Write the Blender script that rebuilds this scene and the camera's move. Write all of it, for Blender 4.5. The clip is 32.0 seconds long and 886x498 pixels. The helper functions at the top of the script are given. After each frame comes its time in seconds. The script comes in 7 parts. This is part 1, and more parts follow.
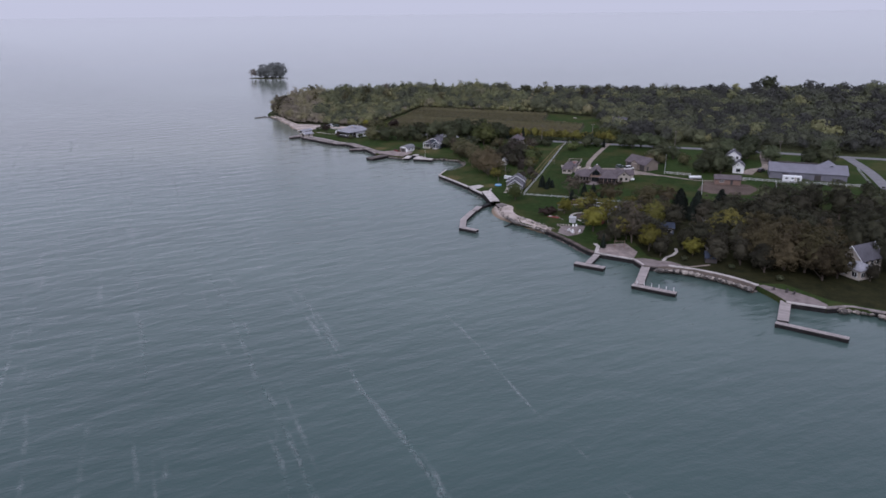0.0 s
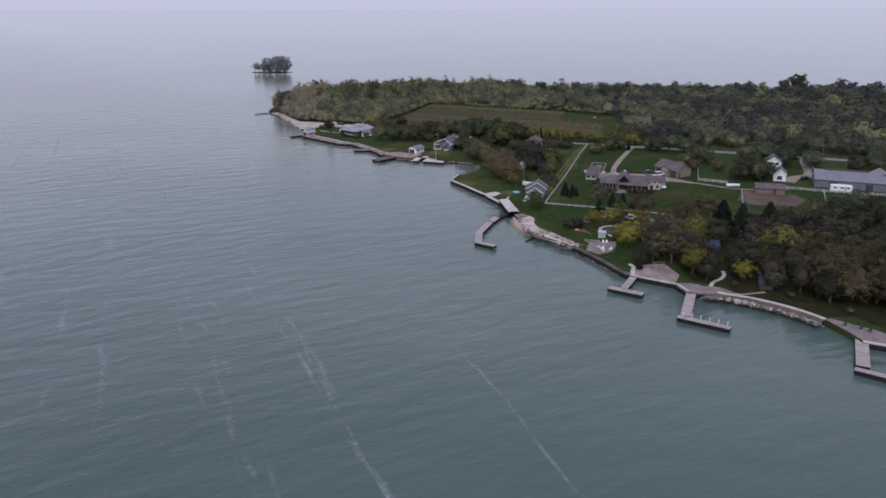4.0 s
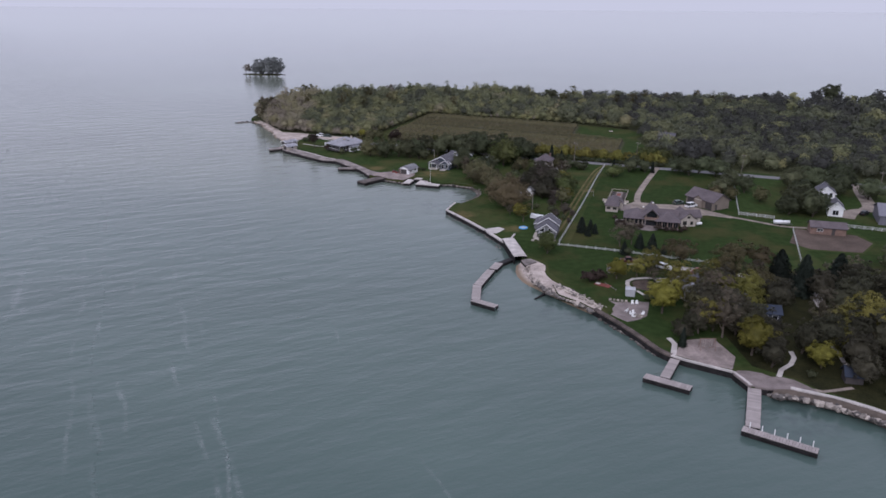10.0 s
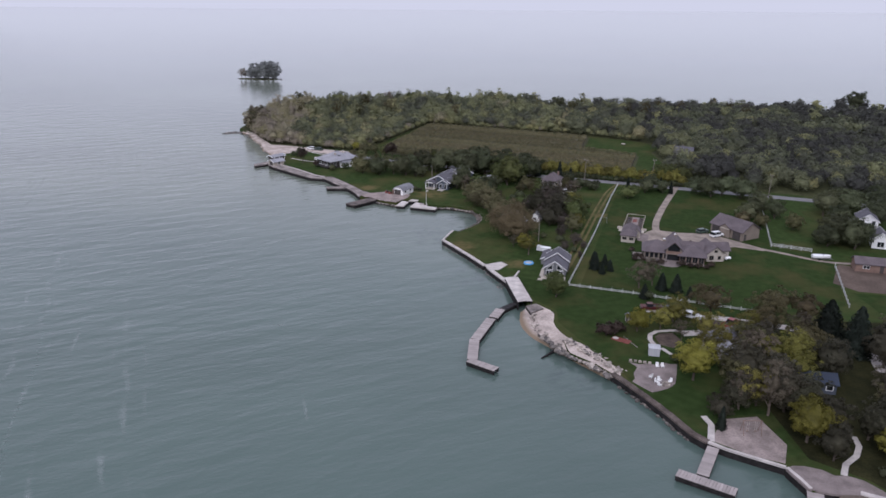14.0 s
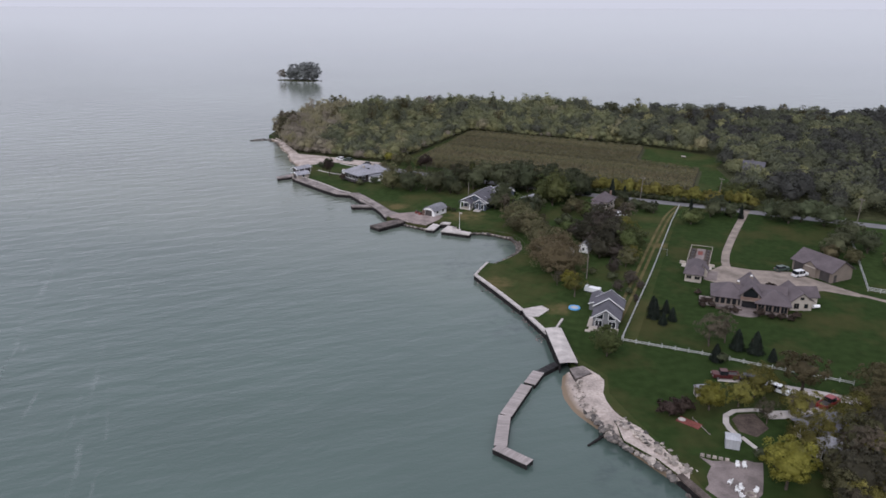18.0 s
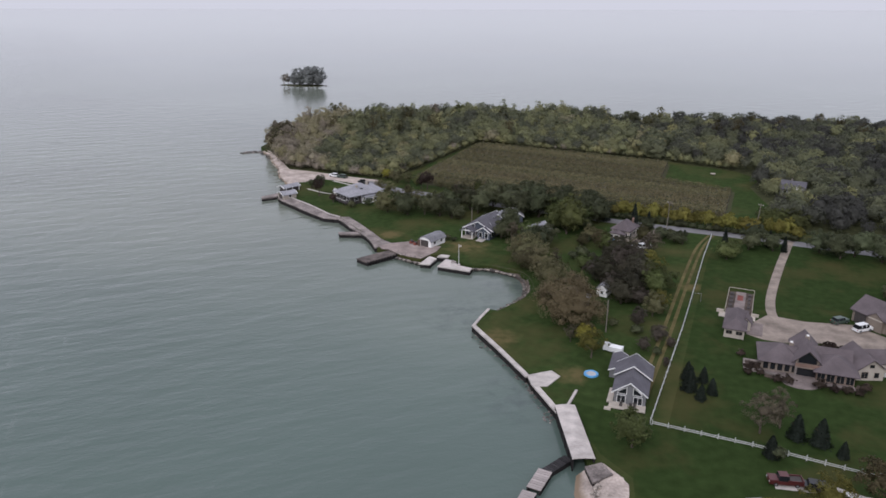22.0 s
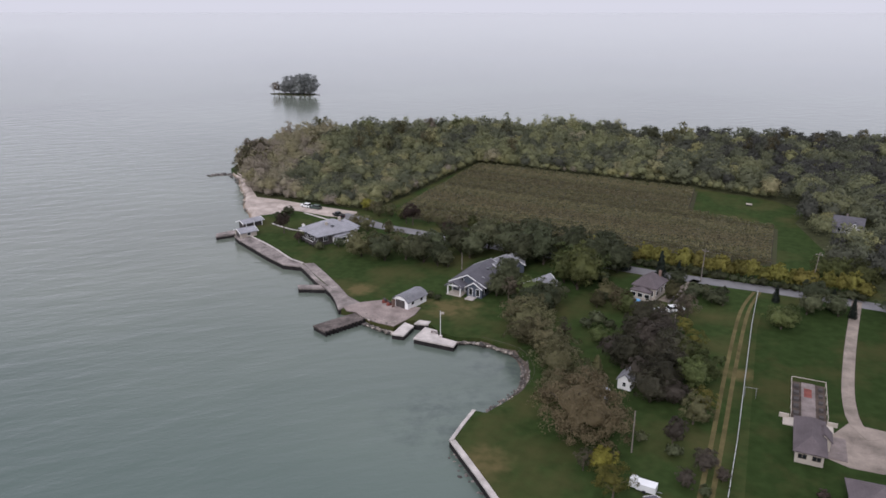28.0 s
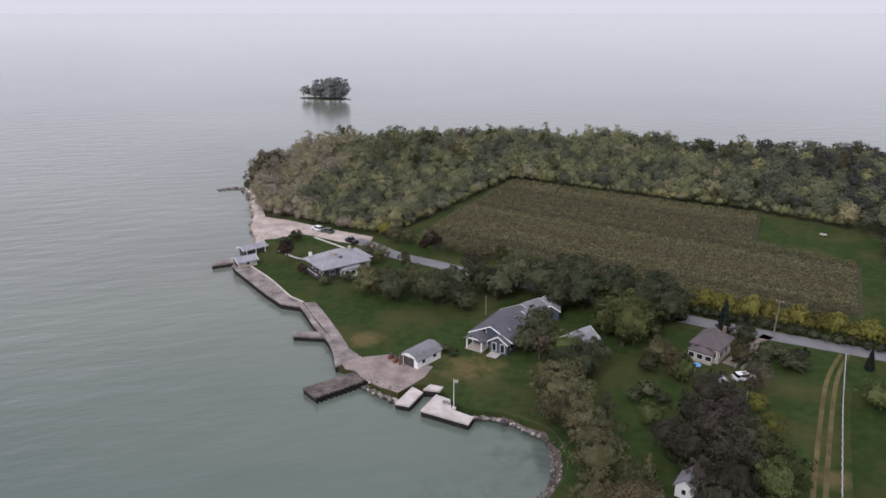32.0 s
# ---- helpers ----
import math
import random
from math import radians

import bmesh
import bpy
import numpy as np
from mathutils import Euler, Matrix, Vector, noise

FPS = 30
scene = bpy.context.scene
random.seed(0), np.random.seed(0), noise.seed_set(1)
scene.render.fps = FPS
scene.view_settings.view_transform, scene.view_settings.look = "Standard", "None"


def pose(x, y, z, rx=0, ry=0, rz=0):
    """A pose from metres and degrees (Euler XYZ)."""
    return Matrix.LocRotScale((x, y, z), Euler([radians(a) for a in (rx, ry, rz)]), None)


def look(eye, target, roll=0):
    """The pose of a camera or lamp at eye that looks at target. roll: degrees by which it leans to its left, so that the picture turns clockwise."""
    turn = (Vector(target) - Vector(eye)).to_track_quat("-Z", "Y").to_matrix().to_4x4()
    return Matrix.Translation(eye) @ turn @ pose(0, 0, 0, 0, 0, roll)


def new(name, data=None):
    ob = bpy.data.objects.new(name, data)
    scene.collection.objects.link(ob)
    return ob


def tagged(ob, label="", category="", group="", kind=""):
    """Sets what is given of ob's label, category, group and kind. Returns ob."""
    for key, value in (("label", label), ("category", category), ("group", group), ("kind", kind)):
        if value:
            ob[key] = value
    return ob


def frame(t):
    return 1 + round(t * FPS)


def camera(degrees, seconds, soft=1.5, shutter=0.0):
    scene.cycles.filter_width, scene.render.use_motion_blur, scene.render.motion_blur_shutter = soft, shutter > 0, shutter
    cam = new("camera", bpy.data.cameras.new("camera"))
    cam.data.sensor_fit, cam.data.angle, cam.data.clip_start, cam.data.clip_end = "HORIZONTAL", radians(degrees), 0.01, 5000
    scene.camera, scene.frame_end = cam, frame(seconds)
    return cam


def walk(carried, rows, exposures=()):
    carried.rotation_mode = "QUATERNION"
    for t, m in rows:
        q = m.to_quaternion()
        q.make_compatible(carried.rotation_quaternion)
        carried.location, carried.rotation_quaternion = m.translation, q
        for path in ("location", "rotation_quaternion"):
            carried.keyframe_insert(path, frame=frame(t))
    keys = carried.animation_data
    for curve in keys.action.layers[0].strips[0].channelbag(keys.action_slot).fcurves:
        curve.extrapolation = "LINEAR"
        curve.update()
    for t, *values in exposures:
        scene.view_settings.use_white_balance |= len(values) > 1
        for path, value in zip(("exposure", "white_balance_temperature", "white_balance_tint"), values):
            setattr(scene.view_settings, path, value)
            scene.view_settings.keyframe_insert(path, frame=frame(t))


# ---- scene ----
cam = camera(62.5, 32.0, 1.6)

PATH = [
    (0, (1.311, -40.695, 77.641), (1.322, -38.973, 77.056), -0.6),
    (0.5, (0.820, -36.859, 77.505), (0.828, -35.136, 76.918), -0.6),
    (1, (0.297, -33.046, 77.337), (0.303, -31.323, 76.750), -0.5),
    (1.5, (-0.131, -29.307, 77.104), (-0.126, -27.585, 76.517), -0.4),
    (2, (-0.505, -25.696, 76.793), (-0.501, -23.973, 76.205), -0.4),
    (2.5, (-0.758, -22.313, 76.371), (-0.755, -20.591, 75.781), -0.3),
    (3, (-0.868, -19.045, 75.923), (-0.867, -17.325, 75.331), -0.3),
    (3.5, (-0.799, -15.482, 75.515), (-0.802, -13.762, 74.919), -0.3),
    (5.5, (-0.137, 1.070, 73.369), (-0.145, 2.790, 72.775), -0.0),
    (6, (0.179, 5.232, 73.119), (0.170, 6.952, 72.524), 0.0),
    (6.5, (0.547, 9.336, 72.952), (0.536, 11.056, 72.357), 0.0),
    (7, (0.916, 13.439, 72.862), (0.905, 15.158, 72.265), 0.1),
    (7.5, (1.289, 17.517, 72.845), (1.277, 19.236, 72.248), 0.2),
    (8, (1.657, 21.550, 72.906), (1.643, 23.269, 72.309), 0.2),
    (8.5, (2.046, 25.510, 73.036), (2.032, 27.229, 72.438), 0.2),
    (9, (2.409, 29.516, 73.285), (2.393, 31.235, 72.687), 0.3),
    (9.5, (2.851, 33.465, 73.573), (2.835, 35.184, 72.976), 0.3),
    (10, (3.164, 37.432, 73.913), (3.148, 39.152, 73.318), 0.4),
    (10.5, (3.522, 41.309, 74.221), (3.504, 43.028, 73.626), 0.4),
    (11, (3.821, 45.119, 74.511), (3.801, 46.840, 73.917), 0.4),
    (11.5, (4.161, 48.779, 74.740), (4.141, 50.499, 74.148), 0.5),
    (12, (4.474, 52.438, 74.954), (4.451, 54.160, 74.362), 0.5),
    (12.5, (4.832, 56.099, 75.100), (4.808, 57.820, 74.508), 0.5),
    (13, (5.188, 59.805, 75.205), (5.162, 61.526, 74.612), 0.4),
    (13.5, (5.576, 63.508, 75.273), (5.548, 65.228, 74.679), 0.4),
    (14, (5.967, 67.305, 75.297), (5.937, 69.025, 74.702), 0.4),
    (14.5, (6.277, 71.248, 75.276), (6.246, 72.968, 74.681), 0.4),
    (16.5, (7.791, 87.765, 74.834), (7.712, 89.482, 74.238), 0.3),
    (17, (8.324, 91.925, 74.881), (8.221, 93.642, 74.284), 0.2),
    (17.5, (8.762, 96.055, 74.953), (8.639, 97.769, 74.354), 0.1),
    (18, (9.303, 100.227, 75.001), (9.156, 101.939, 74.402), 0.1),
    (18.5, (9.779, 104.473, 75.044), (9.628, 106.185, 74.443), -0.0),
    (19, (10.167, 108.682, 75.073), (10.008, 110.392, 74.472), -0.0),
    (19.5, (10.531, 112.885, 75.058), (10.364, 114.594, 74.457), -0.1),
    (20, (10.901, 117.070, 74.991), (10.727, 118.779, 74.392), -0.2),
    (20.5, (11.208, 121.207, 74.869), (11.025, 122.916, 74.271), -0.2),
    (21, (11.498, 125.392, 74.772), (11.314, 127.102, 74.174), -0.2),
    (21.5, (11.690, 129.543, 74.673), (11.505, 131.253, 74.076), -0.1),
    (22, (11.842, 133.665, 74.603), (11.656, 135.375, 74.007), -0.0),
    (22.5, (12.035, 137.676, 74.544), (11.848, 139.386, 73.949), -0.0),
    (23, (12.216, 141.642, 74.517), (12.027, 143.351, 73.923), -0.0),
    (23.5, (12.406, 145.567, 74.514), (12.217, 147.277, 73.921), -0.0),
    (24, (12.549, 149.479, 74.460), (12.359, 151.190, 73.868), -0.0),
    (24.5, (12.643, 153.469, 74.404), (12.450, 155.180, 73.814), -0.0),
    (25, (12.900, 157.465, 74.375), (12.703, 159.175, 73.785), 0.0),
    (25.5, (13.136, 161.344, 74.309), (12.937, 163.054, 73.718), 0.0),
    (27.5, (13.876, 176.999, 73.917), (13.670, 178.709, 73.329), -0.1),
    (28, (13.976, 180.953, 73.845), (13.766, 182.663, 73.256), -0.1),
    (28.5, (13.972, 184.938, 73.728), (13.746, 186.646, 73.140), -0.1),
    (29, (14.016, 188.931, 73.645), (13.768, 190.635, 73.058), -0.1),
    (29.5, (14.084, 192.967, 73.606), (13.825, 194.670, 73.017), -0.2),
    (30, (14.156, 196.946, 73.613), (13.888, 198.648, 73.025), -0.1),
    (30.5, (14.249, 200.891, 73.555), (13.971, 202.591, 72.967), -0.1),
    (31, (14.261, 204.836, 73.487), (13.973, 206.535, 72.900), -0.1),
    (31.5, (14.292, 208.796, 73.468), (13.995, 210.493, 72.880), -0.1),
    (32, (14.393, 212.697, 73.447), (14.086, 214.392, 72.860), -0.2),
]
walk(cam, [(t, look(eye, target, roll)) for t, eye, target, roll in PATH],
     [(0, 0.06, 5640, 19), (6, 0.07, 5690, 19), (10.2, 0.14, 5700, 18.5), (11.2, 0.28, 5710, 18), (14, 0.28, 5760, 17), (19, 0.25, 5990, 13.5), (25, 0.30, 6060, 13.5), (32, 0.40, 6130, 16)])

# ---- world, sun ----
world = bpy.data.worlds.new("overcast_sky")
scene.world = world
world.use_nodes = True
wn, wl = world.node_tree.nodes, world.node_tree.links
bg = wn["Background"]
sky = wn.new("ShaderNodeTexSky")
sky.sky_type = "NISHITA"
sky.sun_disc = False
sky.sun_elevation, sky.sun_rotation = radians(40), radians(200)
sky.air_density, sky.dust_density = 1.0, 3.0
sky_dim = wn.new("ShaderNodeVectorMath")
sky_dim.operation = "SCALE"
sky_dim.inputs["Scale"].default_value = 0.06
wl.new(sky.outputs["Color"], sky_dim.inputs[0])
sky_mix = wn.new("ShaderNodeMix")
sky_mix.data_type = "RGBA"
sky_mix.inputs[0].default_value = 0.9
wl.new(sky_dim.outputs["Vector"], sky_mix.inputs[6])
sky_mix.inputs[7].default_value = (0.612, 0.605, 0.640, 1)
# an overcast sky is a little darker towards the horizon
sky_co = wn.new("ShaderNodeTexCoord")
sky_xyz = wn.new("ShaderNodeSeparateXYZ")
wl.new(sky_co.outputs["Generated"], sky_xyz.inputs[0])
sky_up = wn.new("ShaderNodeMapRange")
sky_up.inputs["From Min"].default_value, sky_up.inputs["From Max"].default_value = 0.0, 0.45
sky_up.inputs["To Min"].default_value, sky_up.inputs["To Max"].default_value = 0.885, 1.12
wl.new(sky_xyz.outputs[2], sky_up.inputs["Value"])
sky_grade = wn.new("ShaderNodeVectorMath")
sky_grade.operation = "SCALE"
wl.new(sky_mix.outputs[2], sky_grade.inputs[0])
sky_low = wn.new("ShaderNodeMapRange")
sky_low.inputs["From Min"].default_value, sky_low.inputs["From Max"].default_value = 0.0, 0.05
sky_low.inputs["To Min"].default_value, sky_low.inputs["To Max"].default_value = 0.93, 1.0
wl.new(sky_xyz.outputs[2], sky_low.inputs["Value"])
sky_both = wn.new("ShaderNodeMath")
sky_both.operation = "MULTIPLY"
wl.new(sky_up.outputs["Result"], sky_both.inputs[0])
wl.new(sky_low.outputs["Result"], sky_both.inputs[1])
wl.new(sky_both.outputs[0], sky_grade.inputs["Scale"])
wl.new(sky_grade.outputs["Vector"], bg.inputs["Color"])
bg.inputs["Strength"].default_value = 1.2

sun = new("sun", bpy.data.lights.new("sun", "SUN"))
sun.data.energy, sun.data.angle, sun.data.color = 1.2, radians(20), (1.0, 0.97, 0.92)
sun.matrix_world = look((0, 0, 0), (0.25, 0.72, -0.64))

# ---- materials ----
LAND = 1.5


def material(name, base, rough=0.8, spread=0.25, scale=1.0, fine=12.0, bump=0.2, dist=0.05, spec=0.3, metal=0.0, alt=None, per="none", hue=0.0, stops=None):
    """A surface with variation at two scales and fine relief, sized in metres."""
    m = bpy.data.materials.new(name)
    m.use_nodes = True
    n, l = m.node_tree.nodes, m.node_tree.links
    p = n["Principled BSDF"]
    p.inputs["Roughness"].default_value = rough
    p.inputs["Metallic"].default_value = metal
    p.inputs["Specular IOR Level"].default_value = spec
    geo = n.new("ShaderNodeNewGeometry")
    big = n.new("ShaderNodeTexNoise")
    big.inputs["Scale"].default_value, big.inputs["Detail"].default_value = scale, 5
    small = n.new("ShaderNodeTexNoise")
    small.inputs["Scale"].default_value, small.inputs["Detail"].default_value = fine, 3
    for tex in (big, small):
        l.new(geo.outputs["Position"], tex.inputs["Vector"])
    ramp = n.new("ShaderNodeValToRGB")
    dark = [c * (1 - spread) for c in base]
    light = alt or [min(1, c * (1 + spread)) for c in base]
    ramp.color_ramp.elements[0].color, ramp.color_ramp.elements[0].position = (*dark, 1), 0.3
    ramp.color_ramp.elements[1].color, ramp.color_ramp.elements[1].position = (*light, 1), 0.7
    if stops:
        for e in range(len(stops) - 2):
            ramp.color_ramp.elements.new(0.5)
        for e, c in zip(ramp.color_ramp.elements, stops):
            e.position, e.color = c[0], (*c[1], 1)
        att = n.new("ShaderNodeAttribute")
        att.attribute_name = per
        l.new(att.outputs["Fac"], ramp.inputs["Fac"])
    else:
        l.new(big.outputs["Fac"], ramp.inputs["Fac"])
    mul = n.new("ShaderNodeMix")
    mul.data_type, mul.blend_type = "RGBA", "OVERLAY"
    mul.inputs[0].default_value = min(1, spread * 1.5)
    l.new(ramp.outputs["Color"], mul.inputs[6])
    l.new(small.outputs["Fac"], mul.inputs[7])
    out = mul.outputs[2]
    sat = n.new("ShaderNodeHueSaturation")
    l.new(out, sat.inputs["Color"])
    if per != "none":
        if per == "object":
            info = n.new("ShaderNodeObjectInfo")
            rnd = info.outputs["Random"]
        elif per == "island":
            rnd = geo.outputs["Random Per Island"]
        else:
            att = n.new("ShaderNodeAttribute")
            att.attribute_name = per
            rnd = att.outputs["Fac"]
        val = n.new("ShaderNodeMapRange")
        val.inputs["To Min"].default_value, val.inputs["To Max"].default_value = 1 - spread * 1.3, 1 + spread * 1.3
        l.new(rnd, val.inputs["Value"])
        if hue:
            # single leaf clumps differ too
            clump = n.new("ShaderNodeMapRange")
            clump.inputs["To Min"].default_value, clump.inputs["To Max"].default_value = 0.82, 1.18
            l.new(geo.outputs["Random Per Island"], clump.inputs["Value"])
            both = n.new("ShaderNodeMath")
            both.operation = "MULTIPLY"
            l.new(val.outputs["Result"], both.inputs[0])
            l.new(clump.outputs["Result"], both.inputs[1])
            l.new(both.outputs[0], sat.inputs["Value"])
        else:
            l.new(val.outputs["Result"], sat.inputs["Value"])
        if hue:
            wrap = n.new("ShaderNodeMath")
            wrap.operation = "MULTIPLY"
            wrap.inputs[1].default_value = 7.31
            l.new(rnd, wrap.inputs[0])
            fra = n.new("ShaderNodeMath")
            fra.operation = "FRACT"
            l.new(wrap.outputs[0], fra.inputs[0])
            hr = n.new("ShaderNodeMapRange")
            hr.inputs["To Min"].default_value, hr.inputs["To Max"].default_value = 0.5 - hue, 0.5 + hue * 0.35
            l.new(fra.outputs[0], hr.inputs["Value"])
            l.new(hr.outputs["Result"], sat.inputs["Hue"])
    l.new(sat.outputs["Color"], p.inputs["Base Color"])
    if bump:
        b = n.new("ShaderNodeBump")
        b.inputs["Strength"].default_value, b.inputs["Distance"].default_value = bump, dist
        l.new(small.outputs["Fac"], b.inputs["Height"])
        l.new(b.outputs["Normal"], p.inputs["Normal"])
    return m


def grass_material(name, green, dry, mow=0.0, turn=0.0, bald=0.55, worn=()):
    """Mown lawn: broad dry patches, mower stripes and fine blades."""
    m = material(name, green, 0.95, 0.2, 0.5, 6.0, 0.25, 0.06, 0.02)
    n, l = m.node_tree.nodes, m.node_tree.links
    p = n["Principled BSDF"]
    old = p.inputs["Base Color"].links[0].from_socket
    geo = n.new("ShaderNodeNewGeometry")
    big = n.new("ShaderNodeTexNoise")
    big.inputs["Scale"].default_value, big.inputs["Detail"].default_value, big.inputs["Roughness"].default_value = 0.055, 6, 0.6
    l.new(geo.outputs["Position"], big.inputs["Vector"])
    ramp = n.new("ShaderNodeValToRGB")
    ramp.color_ramp.elements[0].position, ramp.color_ramp.elements[1].position = bald, bald + 0.2
    l.new(big.outputs["Fac"], ramp.inputs["Fac"])
    mix = n.new("ShaderNodeMix")
    mix.data_type = "RGBA"
    l.new(ramp.outputs["Color"], mix.inputs[0])
    l.new(old, mix.inputs[6])
    mix.inputs[7].default_value = (*dry, 1)
    out = mix.outputs[2]
    # spots worn dry, with ragged edges
    for cx, cy, reach in worn:
        near = n.new("ShaderNodeVectorMath")
        near.operation = "DISTANCE"
        near.inputs[1].default_value = (cx, cy, LAND)
        l.new(geo.outputs["Position"], near.inputs[0])
        k = n.new("ShaderNodeMapRange")
        k.inputs["From Min"].default_value, k.inputs["From Max"].default_value = 0.0, reach
        k.inputs["To Min"].default_value, k.inputs["To Max"].default_value = 1.0, 0.0
        l.new(near.outputs["Value"], k.inputs["Value"])
        rag = n.new("ShaderNodeTexNoise")
        rag.inputs["Scale"].default_value, rag.inputs["Detail"].default_value = 0.35, 6
        l.new(geo.outputs["Position"], rag.inputs["Vector"])
        both = n.new("ShaderNodeMath")
        both.operation = "MULTIPLY"
        l.new(k.outputs["Result"], both.inputs[0])
        l.new(rag.outputs["Fac"], both.inputs[1])
        edge = n.new("ShaderNodeMapRange")
        edge.inputs["From Min"].default_value, edge.inputs["From Max"].default_value = 0.18, 0.42
        edge.inputs["To Max"].default_value = 0.75
        l.new(both.outputs[0], edge.inputs["Value"])
        wear = n.new("ShaderNodeMix")
        wear.data_type = "RGBA"
        l.new(edge.outputs["Result"], wear.inputs[0])
        l.new(out, wear.inputs[6])
        wear.inputs[7].default_value = (0.125, 0.098, 0.046, 1)
        out = wear.outputs[2]
    if mow:
        mp = n.new("ShaderNodeMapping")
        mp.inputs["Rotation"].default_value = (0, 0, radians(turn))
        l.new(geo.outputs["Position"], mp.inputs["Vector"])
        w = n.new("ShaderNodeTexWave")
        w.inputs["Scale"].default_value, w.inputs["Distortion"].default_value, w.inputs["Detail Scale"].default_value = 0.16, 1.2, 0.4
        l.new(mp.outputs["Vector"], w.inputs["Vector"])
        mm = n.new("ShaderNodeMix")
        mm.data_type, mm.blend_type = "RGBA", "OVERLAY"
        mm.inputs[0].default_value = mow
        l.new(out, mm.inputs[6])
        l.new(w.outputs["Color"], mm.inputs[7])
        out = mm.outputs[2]
    l.new(out, p.inputs["Base Color"])
    return m


def water_material():
    """Turbid green lake: small wind waves in two trains, swell, and thin foam lines drawn out by the wind."""
    m = bpy.data.materials.new("lake_water")
    m.use_nodes = True
    n, l = m.node_tree.nodes, m.node_tree.links
    p = n["Principled BSDF"]
    p.inputs["IOR"].default_value = 1.33
    p.inputs["Roughness"].default_value = 0.06
    geo = n.new("ShaderNodeNewGeometry")

    def noise_at(turn, along_x, along_y, scale, detail, rough=0.5):
        """Noise drawn out along its own axes, which are turned against the world's."""
        mp = n.new("ShaderNodeMapping")
        mp.vector_type = "TEXTURE"
        mp.inputs["Rotation"].default_value = (0, 0, radians(turn))
        mp.inputs["Scale"].default_value = (along_x, along_y, 1)
        l.new(geo.outputs["Position"], mp.inputs["Vector"])
        t = n.new("ShaderNodeTexNoise")
        t.inputs["Scale"].default_value, t.inputs["Detail"].default_value, t.inputs["Roughness"].default_value = scale, detail, rough
        l.new(mp.outputs["Vector"], t.inputs["Vector"])
        return t.outputs["Fac"]

    def math_node(op, a, b):
        k = n.new("ShaderNodeMath")
        k.operation = op
        for i, v in enumerate((a, b)):
            if isinstance(v, (int, float)):
                k.inputs[i].default_value = v
            else:
                l.new(v, k.inputs[i])
        return k.outputs[0]

    swell = noise_at(26, 2.6, 1.0, 0.19, 3)
    chop = noise_at(20, 1.9, 1.0, 0.55, 4, 0.6)
    rip = noise_at(-10, 1.4, 1.0, 1.7, 3)
    gust = noise_at(10, 1.6, 1, 0.010, 4)
    height = math_node("ADD", math_node("MULTIPLY", swell, 3.8), math_node("ADD", math_node("MULTIPLY", chop, 0.8), math_node("MULTIPLY", rip, 0.3)))
    # the waves grow with the distance from the sheltering shore
    off = n.new("ShaderNodeVectorMath")
    off.operation = "DOT_PRODUCT"
    off.inputs[1].default_value = (-0.83, -0.559, 0)
    l.new(geo.outputs["Position"], off.inputs[0])
    fetch = n.new("ShaderNodeMapRange")
    fetch.interpolation_type = "SMOOTHSTEP"
    fetch.inputs["From Min"].default_value, fetch.inputs["From Max"].default_value = -165, -45
    fetch.inputs["To Min"].default_value, fetch.inputs["To Max"].default_value = 0.4, 1.0
    l.new(math_node("ADD", off.outputs["Value"], math_node("MULTIPLY", gust, 60)), fetch.inputs["Value"])
    calm = n.new("ShaderNodeMapRange")
    calm.inputs["From Min"].default_value, calm.inputs["From Max"].default_value = 400, 2200
    calm.inputs["To Min"].default_value, calm.inputs["To Max"].default_value = 1.0, 0.08
    x = n.new("ShaderNodeSeparateXYZ")
    l.new(geo.outputs["Position"], x.inputs[0])
    l.new(x.outputs[1], calm.inputs["Value"])
    height = math_node("MULTIPLY", math_node("MULTIPLY", height, fetch.outputs["Result"]), calm.outputs["Result"])
    b = n.new("ShaderNodeBump")
    b.inputs["Strength"].default_value, b.inputs["Distance"].default_value = 0.36, 0.5
    l.new(height, b.inputs["Height"])
    l.new(b.outputs["Normal"], p.inputs["Normal"])
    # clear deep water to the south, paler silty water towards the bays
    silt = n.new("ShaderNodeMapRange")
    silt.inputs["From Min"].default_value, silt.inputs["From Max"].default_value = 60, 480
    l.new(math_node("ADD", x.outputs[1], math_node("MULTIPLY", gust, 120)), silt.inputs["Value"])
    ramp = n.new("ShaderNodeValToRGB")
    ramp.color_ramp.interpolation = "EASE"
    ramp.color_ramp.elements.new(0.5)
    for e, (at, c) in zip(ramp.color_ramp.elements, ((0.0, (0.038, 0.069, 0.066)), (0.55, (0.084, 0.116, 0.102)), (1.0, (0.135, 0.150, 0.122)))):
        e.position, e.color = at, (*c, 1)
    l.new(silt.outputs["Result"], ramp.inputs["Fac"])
    shade = n.new("ShaderNodeMix")
    shade.data_type, shade.blend_type = "RGBA", "OVERLAY"
    shade.inputs[0].default_value = 0.35
    l.new(ramp.outputs["Color"], shade.inputs[6])
    l.new(gust, shade.inputs[7])
    # weeds darken the shallow bays; the last spot paints the tree reflection in the dock basin
    weed_and_reflection = None
    for cx, cy, reach in ((2, 299, 17), (15, 262, 13), (9, 320, 12), (32, 205, 9), (69, 155, 9)):
        near = n.new("ShaderNodeVectorMath")
        near.operation = "DISTANCE"
        near.inputs[1].default_value = (cx, cy, 0)
        l.new(geo.outputs["Position"], near.inputs[0])
        k = n.new("ShaderNodeMapRange")
        k.inputs["From Min"].default_value, k.inputs["From Max"].default_value = reach * 0.4, reach
        k.inputs["To Min"].default_value, k.inputs["To Max"].default_value = 1.0, 0.0
        l.new(near.outputs["Value"], k.inputs["Value"])
